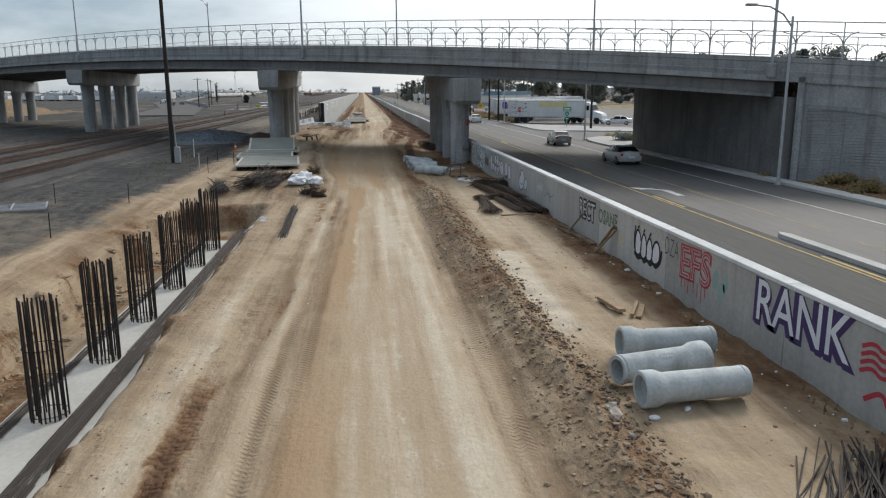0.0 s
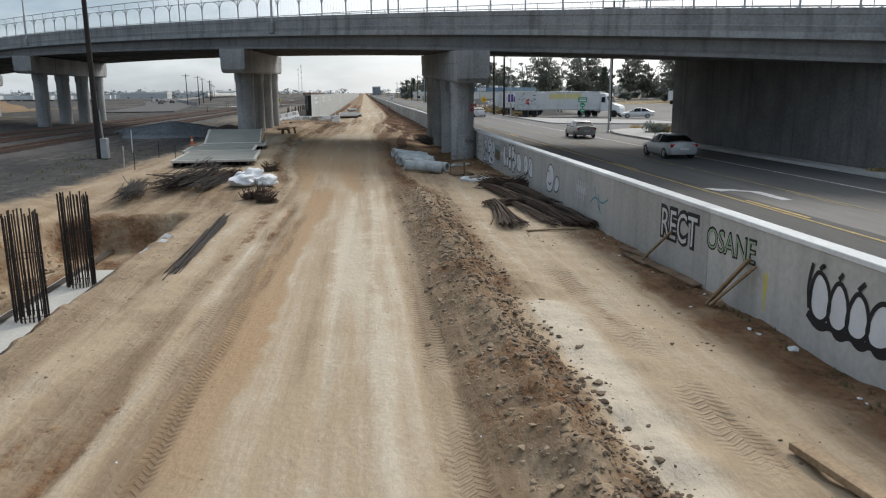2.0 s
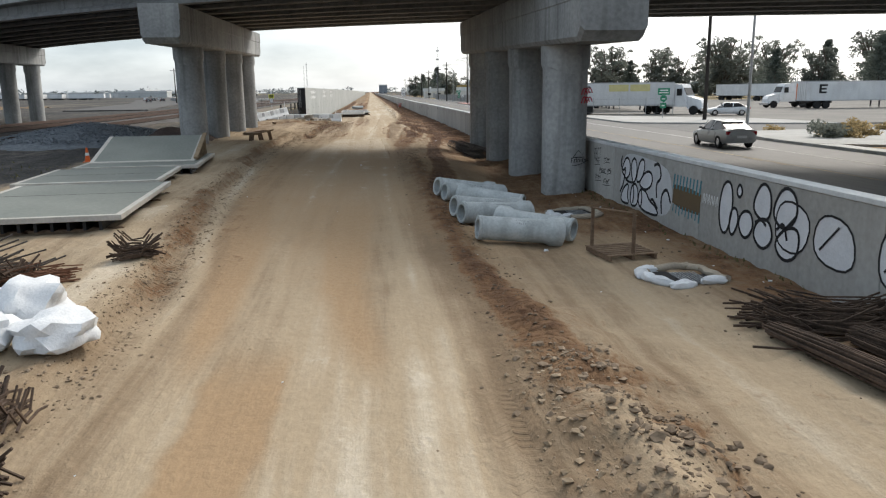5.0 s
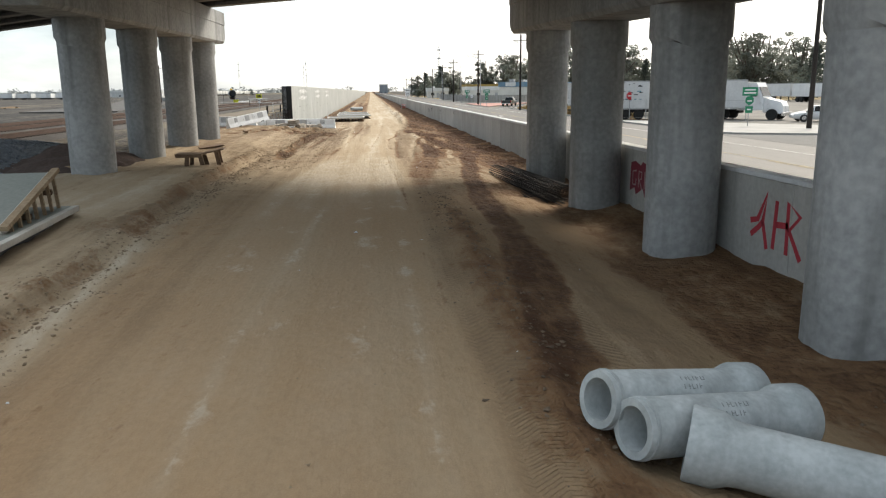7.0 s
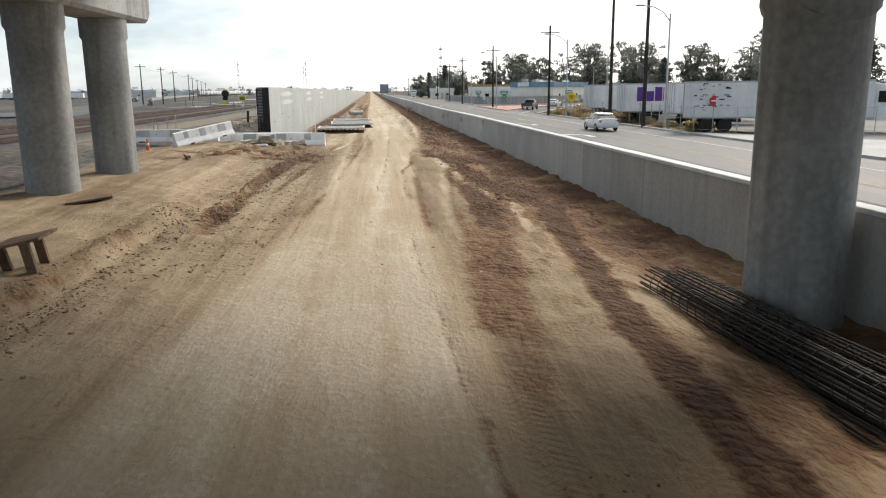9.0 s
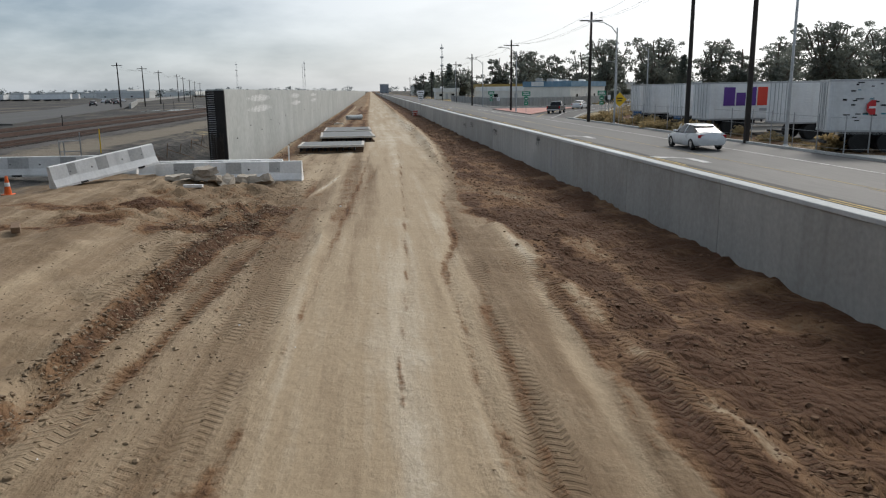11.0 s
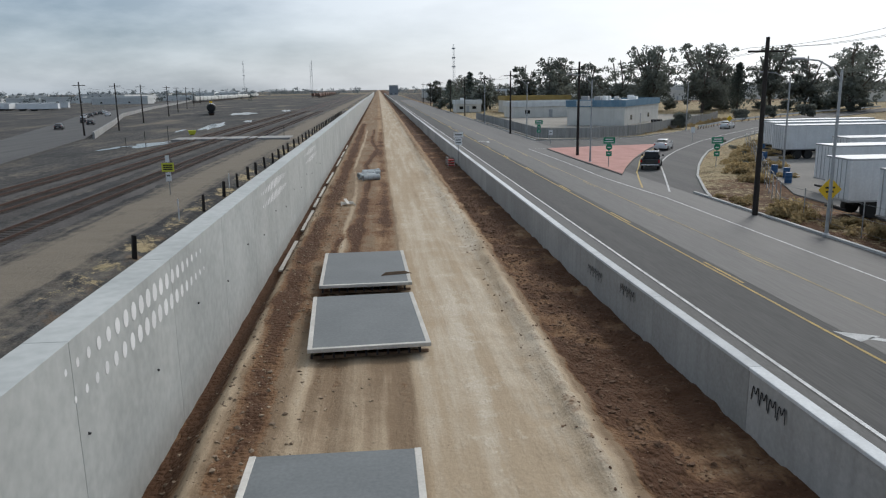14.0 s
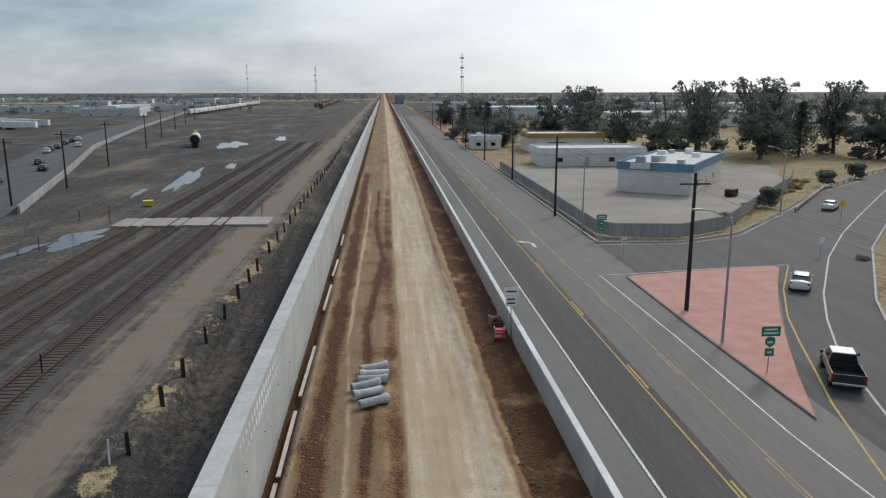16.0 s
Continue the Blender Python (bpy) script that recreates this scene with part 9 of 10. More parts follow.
hexa(bm, [(-0.11, -0.11, -0.3), (0.11, -0.11, -0.3), (0.11, 0.11, -0.3), (-0.11, 0.11, -0.3)], [(-0.09, -0.09, 1.25), (0.1, -0.09, 1.22), (0.1, 0.1, 1.28), (-0.09, 0.1, 1.26)])
post_me = bpy.data.meshes.new("timber_post")
bm.to_mesh(post_me)
bm.free()
post_me.materials.append(POLE_WOOD)
rng = random.Random(14)
for y in [164.5, 180.5, 188, 194.2, 200, 204.5, 211, 217, 223, 228.5, 233, 241.5] + [248 + 6.2 * i for i in range(24)]:
    ob = new("timber_post", post_me)
    ob.matrix_basis = on_ground(-13.0 + 0.1 * rng.random(), y, 0, rng.uniform(0, 60), rng.uniform(-4, 4), rng.uniform(-4, 4))
    tagged(ob, "short dark timber post in the grass", "post", "timber posts")
fence = thing("wire_fence", pose(0, 0, 0), "sagging dark wire fence with weathered stays along the gully", "fence")
for i in range(36):
    y = 140 + i * 3.4
    bm = bmnew()
    rod(bm, (-12.3, y, -0.2), (-12.25 + 0.2 * rng.random(), y, 0.55 + 0.3 * rng.random()), 0.025, k=5)
    part("fence_post", bm, OLD_WOOD, fence)
    if i % 2:
        bm = bmnew()
        rod(bm, (-12.3, y, 0.45), (-10.6, y + 0.4 * rng.random(), -0.2), 0.018, k=5)
        part("stay", bm, OLD_WOOD, fence)
for k, (x, z) in enumerate(((-12.3, 0.5), (-11.2, -0.1))):
    bm = bmnew()
    tube(bm, [(x + 0.12 * math.sin(i * 1.3 + k), 140 + i * 3.4, z + 0.12 * math.sin(i * 2.1 + k)) for i in range(36)], 0.014, 3)
    tagged(part("wire", bm, DARK_STEEL, fence), kind="stuff")
bm = bmnew()
rod(bm, (0, 0, -0.2), (0.03, 0, 1.3), 0.05, k=6)
tagged(part("marker_post", bm, SIGN_WHITE, None, m=on_ground(-13.5, 193)), "white plastic marker post", "post")
bm = bmnew()
rod(bm, (0, 0, -0.2), (0.03, 0, 1.5), 0.04, k=6)
tagged(part("marker_post", bm, SIGN_WHITE, None, m=on_ground(-13.6, 176)), "white plastic marker post", "post")
for x, y, h in ((-38.8, 243.5, 1.6), (-37.1, 260.8, 2.4), (-17.0, 262, 2.2), (-41.5, 262, 1.6), (-21.6, 204.5, 1.5), (-30, 172, 1.3)):
    bm = bmnew()
    rod(bm, (0, 0, -0.2), (0.02, 0, h), 0.05, k=6)
    tagged(part("marker_post", bm, DARK_STEEL, None, m=on_ground(x, y)), "thin dark post standing in the yard", "post", "yard posts")
t = thing("yellow_bin", on_ground(-36.6, 276, 0, 20), "small yellow bin beside the crossing", "bin")
bm = bmnew()
hexa(bm, [(-0.5, -0.4, 0.1), (0.5, -0.4, 0.1), (0.5, 0.4, 0.1), (-0.5, 0.4, 0.1)], [(-0.75, -0.6, 0.9), (0.75, -0.6, 0.9), (0.75, 0.6, 0.9), (-0.75, 0.6, 0.9)])
part("hopper", bm, SIGN_LIME, t)
bm = bmnew()
box(bm, -0.4, 0.4, -0.3, 0.3, 0, 0.1)
part("base", bm, DARK_STEEL, t)


# ---- rail cars ----
def hopper_car(m, mat, label):
    t = thing("rail_car", m, label, "rail car", "rail cars")
    bm = bmnew()
    loft(bm, [[(-1.3, y, 1.6 + 0.5 * abs(e)), (1.3, y, 1.6 + 0.5 * abs(e)), (1.5, y, 2.6), (1.45, y, 4.2), (0.7, y, 4.6), (-0.7, y, 4.6), (-1.45, y, 4.2), (-1.5, y, 2.6)] for y, e in ((-7.5, 1), (-6.5, 0), (6.5, 0), (7.5, 1))])
    part("body", bm, mat, t)
    bm = bmnew()
    box(bm, -1.2, 1.2, -8.2, 8.2, 1.0, 1.3)
    part("underframe", bm, DARK_STEEL, t)
    for y in (-6.6, -5.0, 5.0, 6.6):
        for sx in (-0.75, 0.75):
            bm = bmnew()
            lathe(bm, [(0.0, -0.07), (0.46, -0.07), (0.46, 0.07), (0.0, 0.07)], 12, "x")
            part("wheel", bm, RAIL_STEEL, t, m=pose(sx, y, 0.46))
    return t


CAR_WHITE = material("pale_rail_car", (0.5, 0.5, 0.48), (0.66, 0.66, 0.63), 0.5, 6, 0.6, 0.1, stain=0.4, stain_colour=(0.25, 0.2, 0.16))
hop = hopper_car(pose(-137, 707, YARD_Z, 0, 0, 3), CAR_WHITE, "pale covered hopper rail car standing in the yard")
for i in range(1, 24):
    copy_thing(hop, pose(-137 - 0.7 * i, 707 + 17 * i, YARD_Z, 0, 0, 2.4))
dark_hop = hopper_car(pose(-60, 900, YARD_Z, 0, 0, 1), material("brown_rail_car", (0.10, 0.055, 0.04), (0.19, 0.11, 0.08), 0.5, 6, 0.7, 0.1), "brown rail car standing far up the yard")
for i in range(1, 26):
    copy_thing(dark_hop, pose(-60 - 0.3 * i - (9 if i % 3 == 0 else 0), 900 + 17 * i, YARD_Z, 0, 0, 1))
t = thing("tank_car", pose(-60.5, 405, YARD_Z - 0.1, 0, 0, 12), "white rail tank car with a black end", "rail car", "rail cars")
bm = bmnew()
rod(bm, (0, -7, 2.7), (0, 7, 2.7), 1.5, k=20)
part("tank", bm, CAR_WHITE, t, smooth=True)
bm = bmnew()
rod(bm, (0, -7.4, 2.7), (0, -6.98, 2.7), 1.2, 1.54, 20)
part("end", bm, DARK_STEEL, t)
bm = bmnew()
box(bm, -1.2, 1.2, -8.2, 8.2, 0.9, 1.25)
part("underframe", bm, DARK_STEEL, t)
for y in (-6.4, -4.8, 4.8, 6.4):
    bm = bmnew()
    lathe(bm, [(0.0, -0.85), (0.46, -0.85), (0.46, 0.85), (0.0, 0.85)], 12, "x")
    part("wheelset", bm, RAIL_STEEL, t, m=pose(0, y, 0.46))
bm = bmnew()
soft_box(bm, -0.5, 0.5, 7.2, 9.2, 1.2, 4.8, 0.05)
part("yellow_stand", bm, SIGN_YELLOW, t)

# ---- road on the far side of the yard, with its barrier and cars ----
LEFT_ROAD = [(-46, 180), (-62, 270), (-80, 335), (-99, 400), (-123, 520), (-150, 680), (-190, 900), (-260, 1300)]
strip("far_road", [(x - 7.5, y) for x, y in LEFT_ROAD], [(x + 7.5, y) for x, y in LEFT_ROAD], 0.3, 0.98, ASPHALT, "grey road beyond the rail yard", "road")
strip("far_road_wall", [(x + 8.6, y) for x, y in LEFT_ROAD[1:]], [(x + 9.0, y) for x, y in LEFT_ROAD[1:]], 0.3, 2.0, CONCRETE, "low concrete wall beside the far road", "wall")
for i, (f, side) in enumerate(((380, -3), (388, -3), (396, -2), (404, 3), (414, -3), (426, -3), (436, -3), (330, 3), (306, -2))):
    xs = float(np.interp(f, [p[1] for p in LEFT_ROAD], [p[0] for p in LEFT_ROAD]))
    src = dark_car if i % 3 else white_car
    c = copy_thing(src, pose(xs + side, f, 0.99, 0, 0, 15))
    tagged(c, "small car on the road beyond the rail yard", "car")
dark_car.matrix_basis = pose(-83, 345, 0.99, 0, 0, 15)


# ---- trees ----
def leaf_material(name, dark, light):
    """Thin leaves: part of the light passes through them."""
    m = material(name, dark, light, 0.6, 4, 0.7, 0.0, vary=0.2, spec=0.1)
    n, l = m.node_tree.nodes, m.node_tree.links
    p, out = n["Principled BSDF"], n["Material Output"]
    tr, mx = n.new("ShaderNodeBsdfTranslucent"), n.new("ShaderNodeMixShader")
    l.new(p.inputs["Base Color"].links[0].from_socket, tr.inputs["Color"])
    mx.inputs["Fac"].default_value = 0.5
    l.new(p.outputs["BSDF"], mx.inputs[1])
    l.new(tr.outputs["BSDF"], mx.inputs[2])
    l.new(mx.outputs["Shader"], out.inputs["Surface"])
    return m


EUCALYPT = leaf_material("grey_green_leaves", (0.125, 0.138, 0.12), (0.235, 0.252, 0.22))
CONIFER = leaf_material("dark_green_needles", (0.085, 0.103, 0.088), (0.165, 0.185, 0.16))
DRY = leaf_material("dry_straw_leaves", (0.24, 0.18, 0.09), (0.46, 0.36, 0.2))
BARK = material("grey_brown_bark", (0.06, 0.05, 0.042), (0.16, 0.135, 0.115), 1, 10, 0.95, 0.5)


def leaves(rng, centres, radii, count, size):
    """Small leaf cards round given clump centres."""
    centres, radii = np.asarray(centres), np.asarray(radii)
    pick = rng.integers(0, len(centres), count)
    d = rng.normal(size=(count, 3))
    d /= np.linalg.norm(d, axis=1, keepdims=True)
    p = centres[pick] + d * (radii[pick] * rng.random(count) ** 0.38)[:, None] * [1, 1, 0.72]
    a, b = rng.normal(size=(count, 3)), rng.normal(size=(count, 3))
    a /= np.linalg.norm(a, axis=1, keepdims=True)
    b -= (a * b).sum(1, keepdims=True) * a
    b /= np.linalg.norm(b, axis=1, keepdims=True)
    s = size * (0.5 + rng.random(count))[:, None]
    v = np.stack([p - a * s, p + b * s * 0.55, p + a * s, p - b * s * 0.55], 1).reshape(-1, 3)
    return v, np.arange(4 * count).reshape(-1, 4)


def leaf_part(name, v, f, mat, parent=None):
    me = bpy.data.meshes.new(name)
    me.from_pydata(v.tolist(), [], f.tolist())
    me.materials.append(mat)
    ob = new(name, me)
    ob.parent = parent
    return ob


def tree(m, h, spread, seed, mat, label, count=5600, conifer=False):
    t = thing("tree", m, label, "tree", "trees")
    rng = np.random.default_rng(seed)
    bm = bmnew()
    centres, radii = [], []
    if conifer:
        rod(bm, (0, 0, -0.2), (0, 0, h * 0.95), h * 0.022, 0.03, 8)
        for i in range(26):
            z = h * (0.12 + 0.86 * i / 26)
            r = spread * (1 - z / h) * (0.8 + 0.4 * rng.random()) + 0.2
            a = rng.random() * math.tau
            centres.append((r * 0.55 * math.cos(a), r * 0.55 * math.sin(a), z))
            radii.append(r * 0.75 + 0.3)
    else:
        fork = h * rng.uniform(0.14, 0.24)
        rod(bm, (0, 0, -0.3), (0.2, 0.1, fork), h * 0.028, h * 0.019, 8)
        limbs = 8 + int(rng.integers(0, 3))
        for i in range(limbs):
            a = math.tau * (i + 0.6 * rng.random()) / limbs
            out = spread * rng.uniform(0.35, 0.85)
            top = h * rng.uniform(0.42, 0.92) if i else h * 0.95
            mid = Vector((0.45 * out * math.cos(a), 0.45 * out * math.sin(a), fork + (top - fork) * 0.5))
            tip = Vector((out * math.cos(a), out * math.sin(a), top)) if i else Vector((0.3, 0.2, top))
            tube(bm, [(0.2, 0.1, fork - 0.2), mid, tip], h * 0.009, 6)
            for j in range(10):
                s = 0.1 * j
                low = Vector((0.2, 0.1, fork + 0.1 * h))
                c = (low.lerp(mid, s / 0.4) if s < 0.4 else mid.lerp(tip, (s - 0.4) / 0.55)) + Vector(rng.normal(size=3).tolist()) * spread * 0.25
                centres.append(c[:])
                radii.append(spread * rng.uniform(0.10, 0.27))
                rod(bm, mid.lerp(tip, max(0, s - 0.3)), c, h * 0.004, 0.02, 4)
        for i in range(14):
            a, out = rng.random() * math.tau, spread * rng.uniform(0.3, 0.8)
            centres.append((out * math.cos(a), out * math.sin(a), h * rng.uniform(0.12, 0.5)))
            radii.append(spread * rng.uniform(0.16, 0.28))
    part("trunk", bm, BARK, t, smooth=True)
    leaf_part("crown", *leaves(rng, centres, radii, count, 0.36 if not conifer else 0.34), mat, t)
    return t


base_trees = [tree(pose(84, 352, 0.6), 21, 8.0, 1, EUCALYPT, "tall dark eucalyptus with an open ragged crown"), tree(pose(98, 346, 0.6), 20, 8.5, 2, EUCALYPT, "tall dark eucalyptus with an open ragged crown"),
              tree(pose(70, 372, 0.6), 17, 7.0, 3, EUCALYPT, "broad dark eucalyptus behind the lot"), tree(pose(112, 352, 0.6), 15, 5.0, 4, CONIFER, "dark conifer with a narrow crown", 2400, True)]
SPOTS = [(108, 366, 0, 1.05), (92, 372, 1, 1.0), (77, 362, 1, 0.85), (118, 372, 2, 1.0), (62, 392, 2, 0.9), (55, 402, 2, 1.0), (68, 408, 0, 0.95), (74, 425, 1, 0.9), (34, 402, 3, 0.95), (38, 398, 2, 0.72), (44, 420, 1, 0.7), (30, 440, 3, 0.8), (36, 470, 2, 0.7), (46, 520, 0, 0.7), (33, 560, 2, 0.8), (52, 600, 1, 0.8),
         (130, 345, 2, 1.0), (138, 335, 1, 0.95), (128, 362, 0, 1.0), (150, 352, 0, 0.95), (165, 340, 1, 0.9), (112, 268, 0, 0.92), (121, 274, 1, 0.95), (136, 280, 0, 0.9), (133, 246, 3, 1.1), (142, 238, 0, 0.9), (158, 255, 2, 1.0),
         (120, 205, 3, 1.0), (127, 209, 3, 1.15), (135, 202, 3, 0.95), (140, 214, 0, 0.9), (150, 207, 2, 1.0), (158, 200, 3, 1.05), (165, 212, 1, 0.9), (112, 216, 2, 0.8), (175, 200, 0, 0.9), (185, 190, 3, 1.0), (104, 222, 3, 0.85), (160, 180, 2, 0.95), (170, 170, 3, 1.0), (180, 225, 0, 1.0), (198, 215, 2, 1.0)]
rng = random.Random(21)
for x, y, k, s in SPOTS:
    c = copy_thing(base_trees[k], pose(x, y, 0.6, 0, 0, rng.uniform(0, 360)))
    c.scale = (s * rng.uniform(1.0, 1.25), s * rng.uniform(1.0, 1.25), s)


# shrubs and dry weeds along the verges
def shrub(m, w, h, seed, mat, label, count=500, size=0.10):
    rng = np.random.default_rng(seed)
    n = 9
    centres = [(rng.normal() * w * 0.25, rng.normal() * w * 0.25, h * rng.uniform(0.2, 0.75)) for _ in range(n)]
    v, f = leaves(rng, centres, [w * 0.28] * n, count, size)
    v[:, 2] = np.abs(v[:, 2])
    ob = leaf_part("shrub", v, f, mat)
    ob.matrix_basis = m
    return tagged(ob, label, "shrub", "shrubs")


green_shrub = shrub(pose(29.2, 80.6, 0.7), 2.2, 0.9, 5, EUCALYPT, "round dark green shrub on the kerbed corner", 1200)
dry_shrub = shrub(pose(27.0, 38.0, 0.6), 1.4, 0.6, 6, DRY, "clump of dry straw-coloured weeds", 700, 0.09)
tall_shrub = shrub(pose(59.6, 268.5, 0.6), 3.4, 3.6, 7, EUCALYPT, "tall dark shrub by the lot fence", 1800, 0.2)
for x, y, s in ((83, 292, 0.9), (96, 303, 1.0), (88, 300, 0.7), (104, 300, 1.1)):
    c = copy_thing(tall_shrub, pose(x, y, 0.6, 0, 0, 50 * s))
    c.scale = (s, s, s)
# undergrowth below the trees
rng = random.Random(29)
for x, y, k, s in SPOTS[:34]:
    for _ in range(2):
        c = copy_thing(tall_shrub, pose(x + rng.uniform(-6, 6), y + rng.uniform(-4, 4), 0.5, 0, 0, rng.uniform(0, 360)))
        q = rng.uniform(0.7, 1.5)
        c.scale = (q * 1.2, q * 1.2, q)
rng = random.Random(22)
dry_spots = [(27.2 + rng.uniform(-0.7, 1.4), rng.uniform(28, 46)) for _ in range(14)] + [(rng.uniform(26.2, 28.6), rng.uniform(129, 180)) for _ in range(34)] + [(rng.uniform(30, 40), rng.uniform(74.5, 90)) for _ in range(18)]
for _ in range(70):
    k = rng.uniform(0, 1)
    dry_spots.append((30.5 + 34 * k + rng.uniform(0.8, 5), 192 + 58 * k - rng.uniform(0, 6)))
for _ in range(40):
    k = rng.uniform(0, 1)
    dry_spots.append((46 + 40 * k - rng.uniform(0.5, 2), 252 + 46 * k + rng.uniform(0.5, 5)))
for x, y in dry_spots:
    c = copy_thing(dry_shrub, pose(x, y, floor_at(x, y) - 0.02, 0, 0, rng.uniform(0, 360)))
    s = rng.uniform(0.5, 1.5)
    c.scale = (s, s, s * rng.uniform(0.6, 1.2))
for x, y, s in ((42, 209, 0.5), (45, 213, 0.6), (48, 222, 0.5), (40, 203, 0.4), (27.3, 152, 0.5), (51, 232, 0.6), (28.5, 139, 0.5)):
    c = copy_thing(green_shrub, pose(x, y, floor_at(x, y) - 0.02))
    c.scale = (s, s, s)

# weeds at the foot of the walls and in the yard
wr = np.random.default_rng(33)
n = 2600
wx = np.concatenate([wr.normal(-12.5, 0.8, n), wr.uniform(-16, -12, 500), wr.uniform(9.2, 9.75, 500)])
wy = np.concatenate([wr.uniform(168, 330, n), wr.uniform(50, 75, 500), wr.uniform(8, 66, 500)])
hgt = np.concatenate([wr.uniform(0.02, 0.10, n), wr.uniform(0.03, 0.15, 500), wr.uniform(0.03, 0.12, 500)])
ang = wr.random(len(wx)) * math.tau
gz = ground_height(wx, wy) - 0.01
ux, uy = np.cos(ang) * hgt * 0.35, np.sin(ang) * hgt * 0.35
wv = np.stack([np.stack([wx - ux, wy - uy, gz], -1), np.stack([wx + ux, wy + uy, gz], -1), np.stack([wx + uy * 1.5, wy - ux * 1.5, gz + hgt], -1)], 1).reshape(-1, 3)
tagged(leaf_part("weeds", wv, np.arange(len(wv)).reshape(-1, 3), leaf_material("olive_weeds", (0.09, 0.09, 0.045), (0.2, 0.185, 0.095))), "thin olive weeds along the walls and gully", "grass", kind="stuff")


# ---- buildings ----
def building(m, w, d, h, wall, band, label, units=0):
    t = thing("building", m, label, "building", "buildings")
    bm = bmnew()
    soft_box(bm, 0, w, 0, d, 0, h - 1.15, 0.03)
    part("wall", bm, wall, t)
    bm = bmnew()
    for x0, x1, y0, y1 in ((-0.25, w + 0.25, -0.25, 0.0), (-0.25, w + 0.25, d, d + 0.25), (-0.25, 0.0, 0.0, d), (w, w + 0.25, 0.0, d)):
        box(bm, x0, x1, y0, y1, h - 1.4, h)
    part("parapet_band", bm, band, t)
    bm = bmnew()
    box(bm, 0, w, 0, d, h - 1.15, h - 0.35)
    part("roof", bm, CAP_WHITE, t)
    rng = random.Random(3)
    for i in range(units):
        bm = bmnew()
        x, y = rng.uniform(1, w - 3), rng.uniform(2, d - 3)
        soft_box(bm, x, x + rng.uniform(0.9, 1.8), y, y + rng.uniform(0.9, 1.8), h - 0.35, h + rng.uniform(0.3, 0.9), 0.05)
        part("roof_unit", bm, GALV if i % 2 else BARRIER, t)
    bm = bmnew()
    box(bm, w * 0.42, w * 0.42 + 1.0, -0.03, -0.005, 0.05, 2.15)
    part("door", bm, GALV, t)
    for x in (w * 0.15, w * 0.65):
        bm = bmnew()
        box(bm, x, x + 1.4, -0.03, -0.005, 1.1, 2.1)
        part("window", bm, GLASS, t)
    return t


BEIGE = material("beige_stucco", (0.58, 0.565, 0.52), (0.72, 0.70, 0.655), 0.4, 8, 0.9, 0.15, stain=0.2, stain_colour=(0.3, 0.27, 0.22))
BLUE_BAND = material("faded_blue_fascia", (0.10, 0.19, 0.27), (0.18, 0.29, 0.38), 0.5, 8, 0.7, 0.1, stain=0.3, stain_colour=(0.3, 0.34, 0.38))
t = building(pose(52.2, 280.6, ROAD_Z + 0.02, 0, 0, 56), 30, 12.8, 5.4, BEIGE, BLUE_BAND, "single-storey beige building with a faded blue roof band", 9)
bm = bmnew()
box(bm, -0.28, -0.26, 7.2, 10.6, 4.2, 5.3)
part("faded_sign", bm, CAP_WHITE, t, "blank pale fascia sign")
shed = building(pose(37, 331.5, ROAD_Z + 0.02), 25, 13, 4.4, BEIGE, CAP_WHITE, "long low pale warehouse behind the lot", 0)
building(pose(42, 372, ROAD_Z + 0.02), 22, 14, 5.5, BEIGE, material("ochre_roof", (0.28, 0.2, 0.07), (0.42, 0.31, 0.12), 0.5, 6, 0.8, 0.1), "low building with an ochre roof band", 0)
building(pose(26.8, 385, ROAD_Z + 0.02), 9, 9, 4.2, BEIGE, CAP_WHITE, "small pale building near the trees", 1)
for x, y, w, d, h in ((110, 520, 120, 40, 7), (60, 640, 90, 60, 7), (190, 430, 80, 30, 6), (250, 300, 60, 40, 7), (300, 400, 80, 50, 8), (40, 780, 60, 40, 8), (200, 700, 100, 50, 8)):
    building(pose(x, y, 0.4), w, d, h, BEIGE, CAP_WHITE, "large pale roofed warehouse far behind the trees", 0)
bm = bmnew()
soft_box(bm, -1.1, 1.1, -0.6, 0.6, 0.1, 1.3, 0.05)
tagged(part("skip_bin", bm, DARK_STEEL, None, m=pose(58.8, 279.5, ROAD_Z + 0.03, 0, 0, 30)), "small dark waste bin on the lot", "bin")

# the lot's slatted fence
FENCE_MAT = material("grey_slatted_fence", (0.24, 0.238, 0.23), (0.40, 0.395, 0.38), 0.8, 10, 0.85, 0.2, stretch=(3, 3, 0.4))
slat_fence = thing("slatted_fence", pose(0, 0, 0), "grey slatted fence round the empty lot", "fence")
bm = bmnew()
box(bm, 0.03, 2.37, -0.02, 0.02, 0.08, 1.75)
for i in range(12):
    box(bm, 0.05 + i * 0.195, 0.17 + i * 0.195, -0.035, -0.021, 0.06, 1.8)
panel_me = bpy.data.meshes.new("fence_panel")
bm.to_mesh(panel_me)
bm.free()
panel_me.materials.append(FENCE_MAT)
bm = bmnew()
rod(bm, (0, 0, -0.2), (0, 0, 2.05), 0.035, k=6)
fpost_me = bpy.data.meshes.new("fence_post")
bm.to_mesh(fpost_me)
bm.free()
fpost_me.materials.append(GALV)
LOT_LINE = [(26.6, 328), (26.6, 249), (28.0, 246.3), (36.2, 245.2), (44.2, 250.2), (57.2, 267.6), (76, 291.5), (84, 305)]
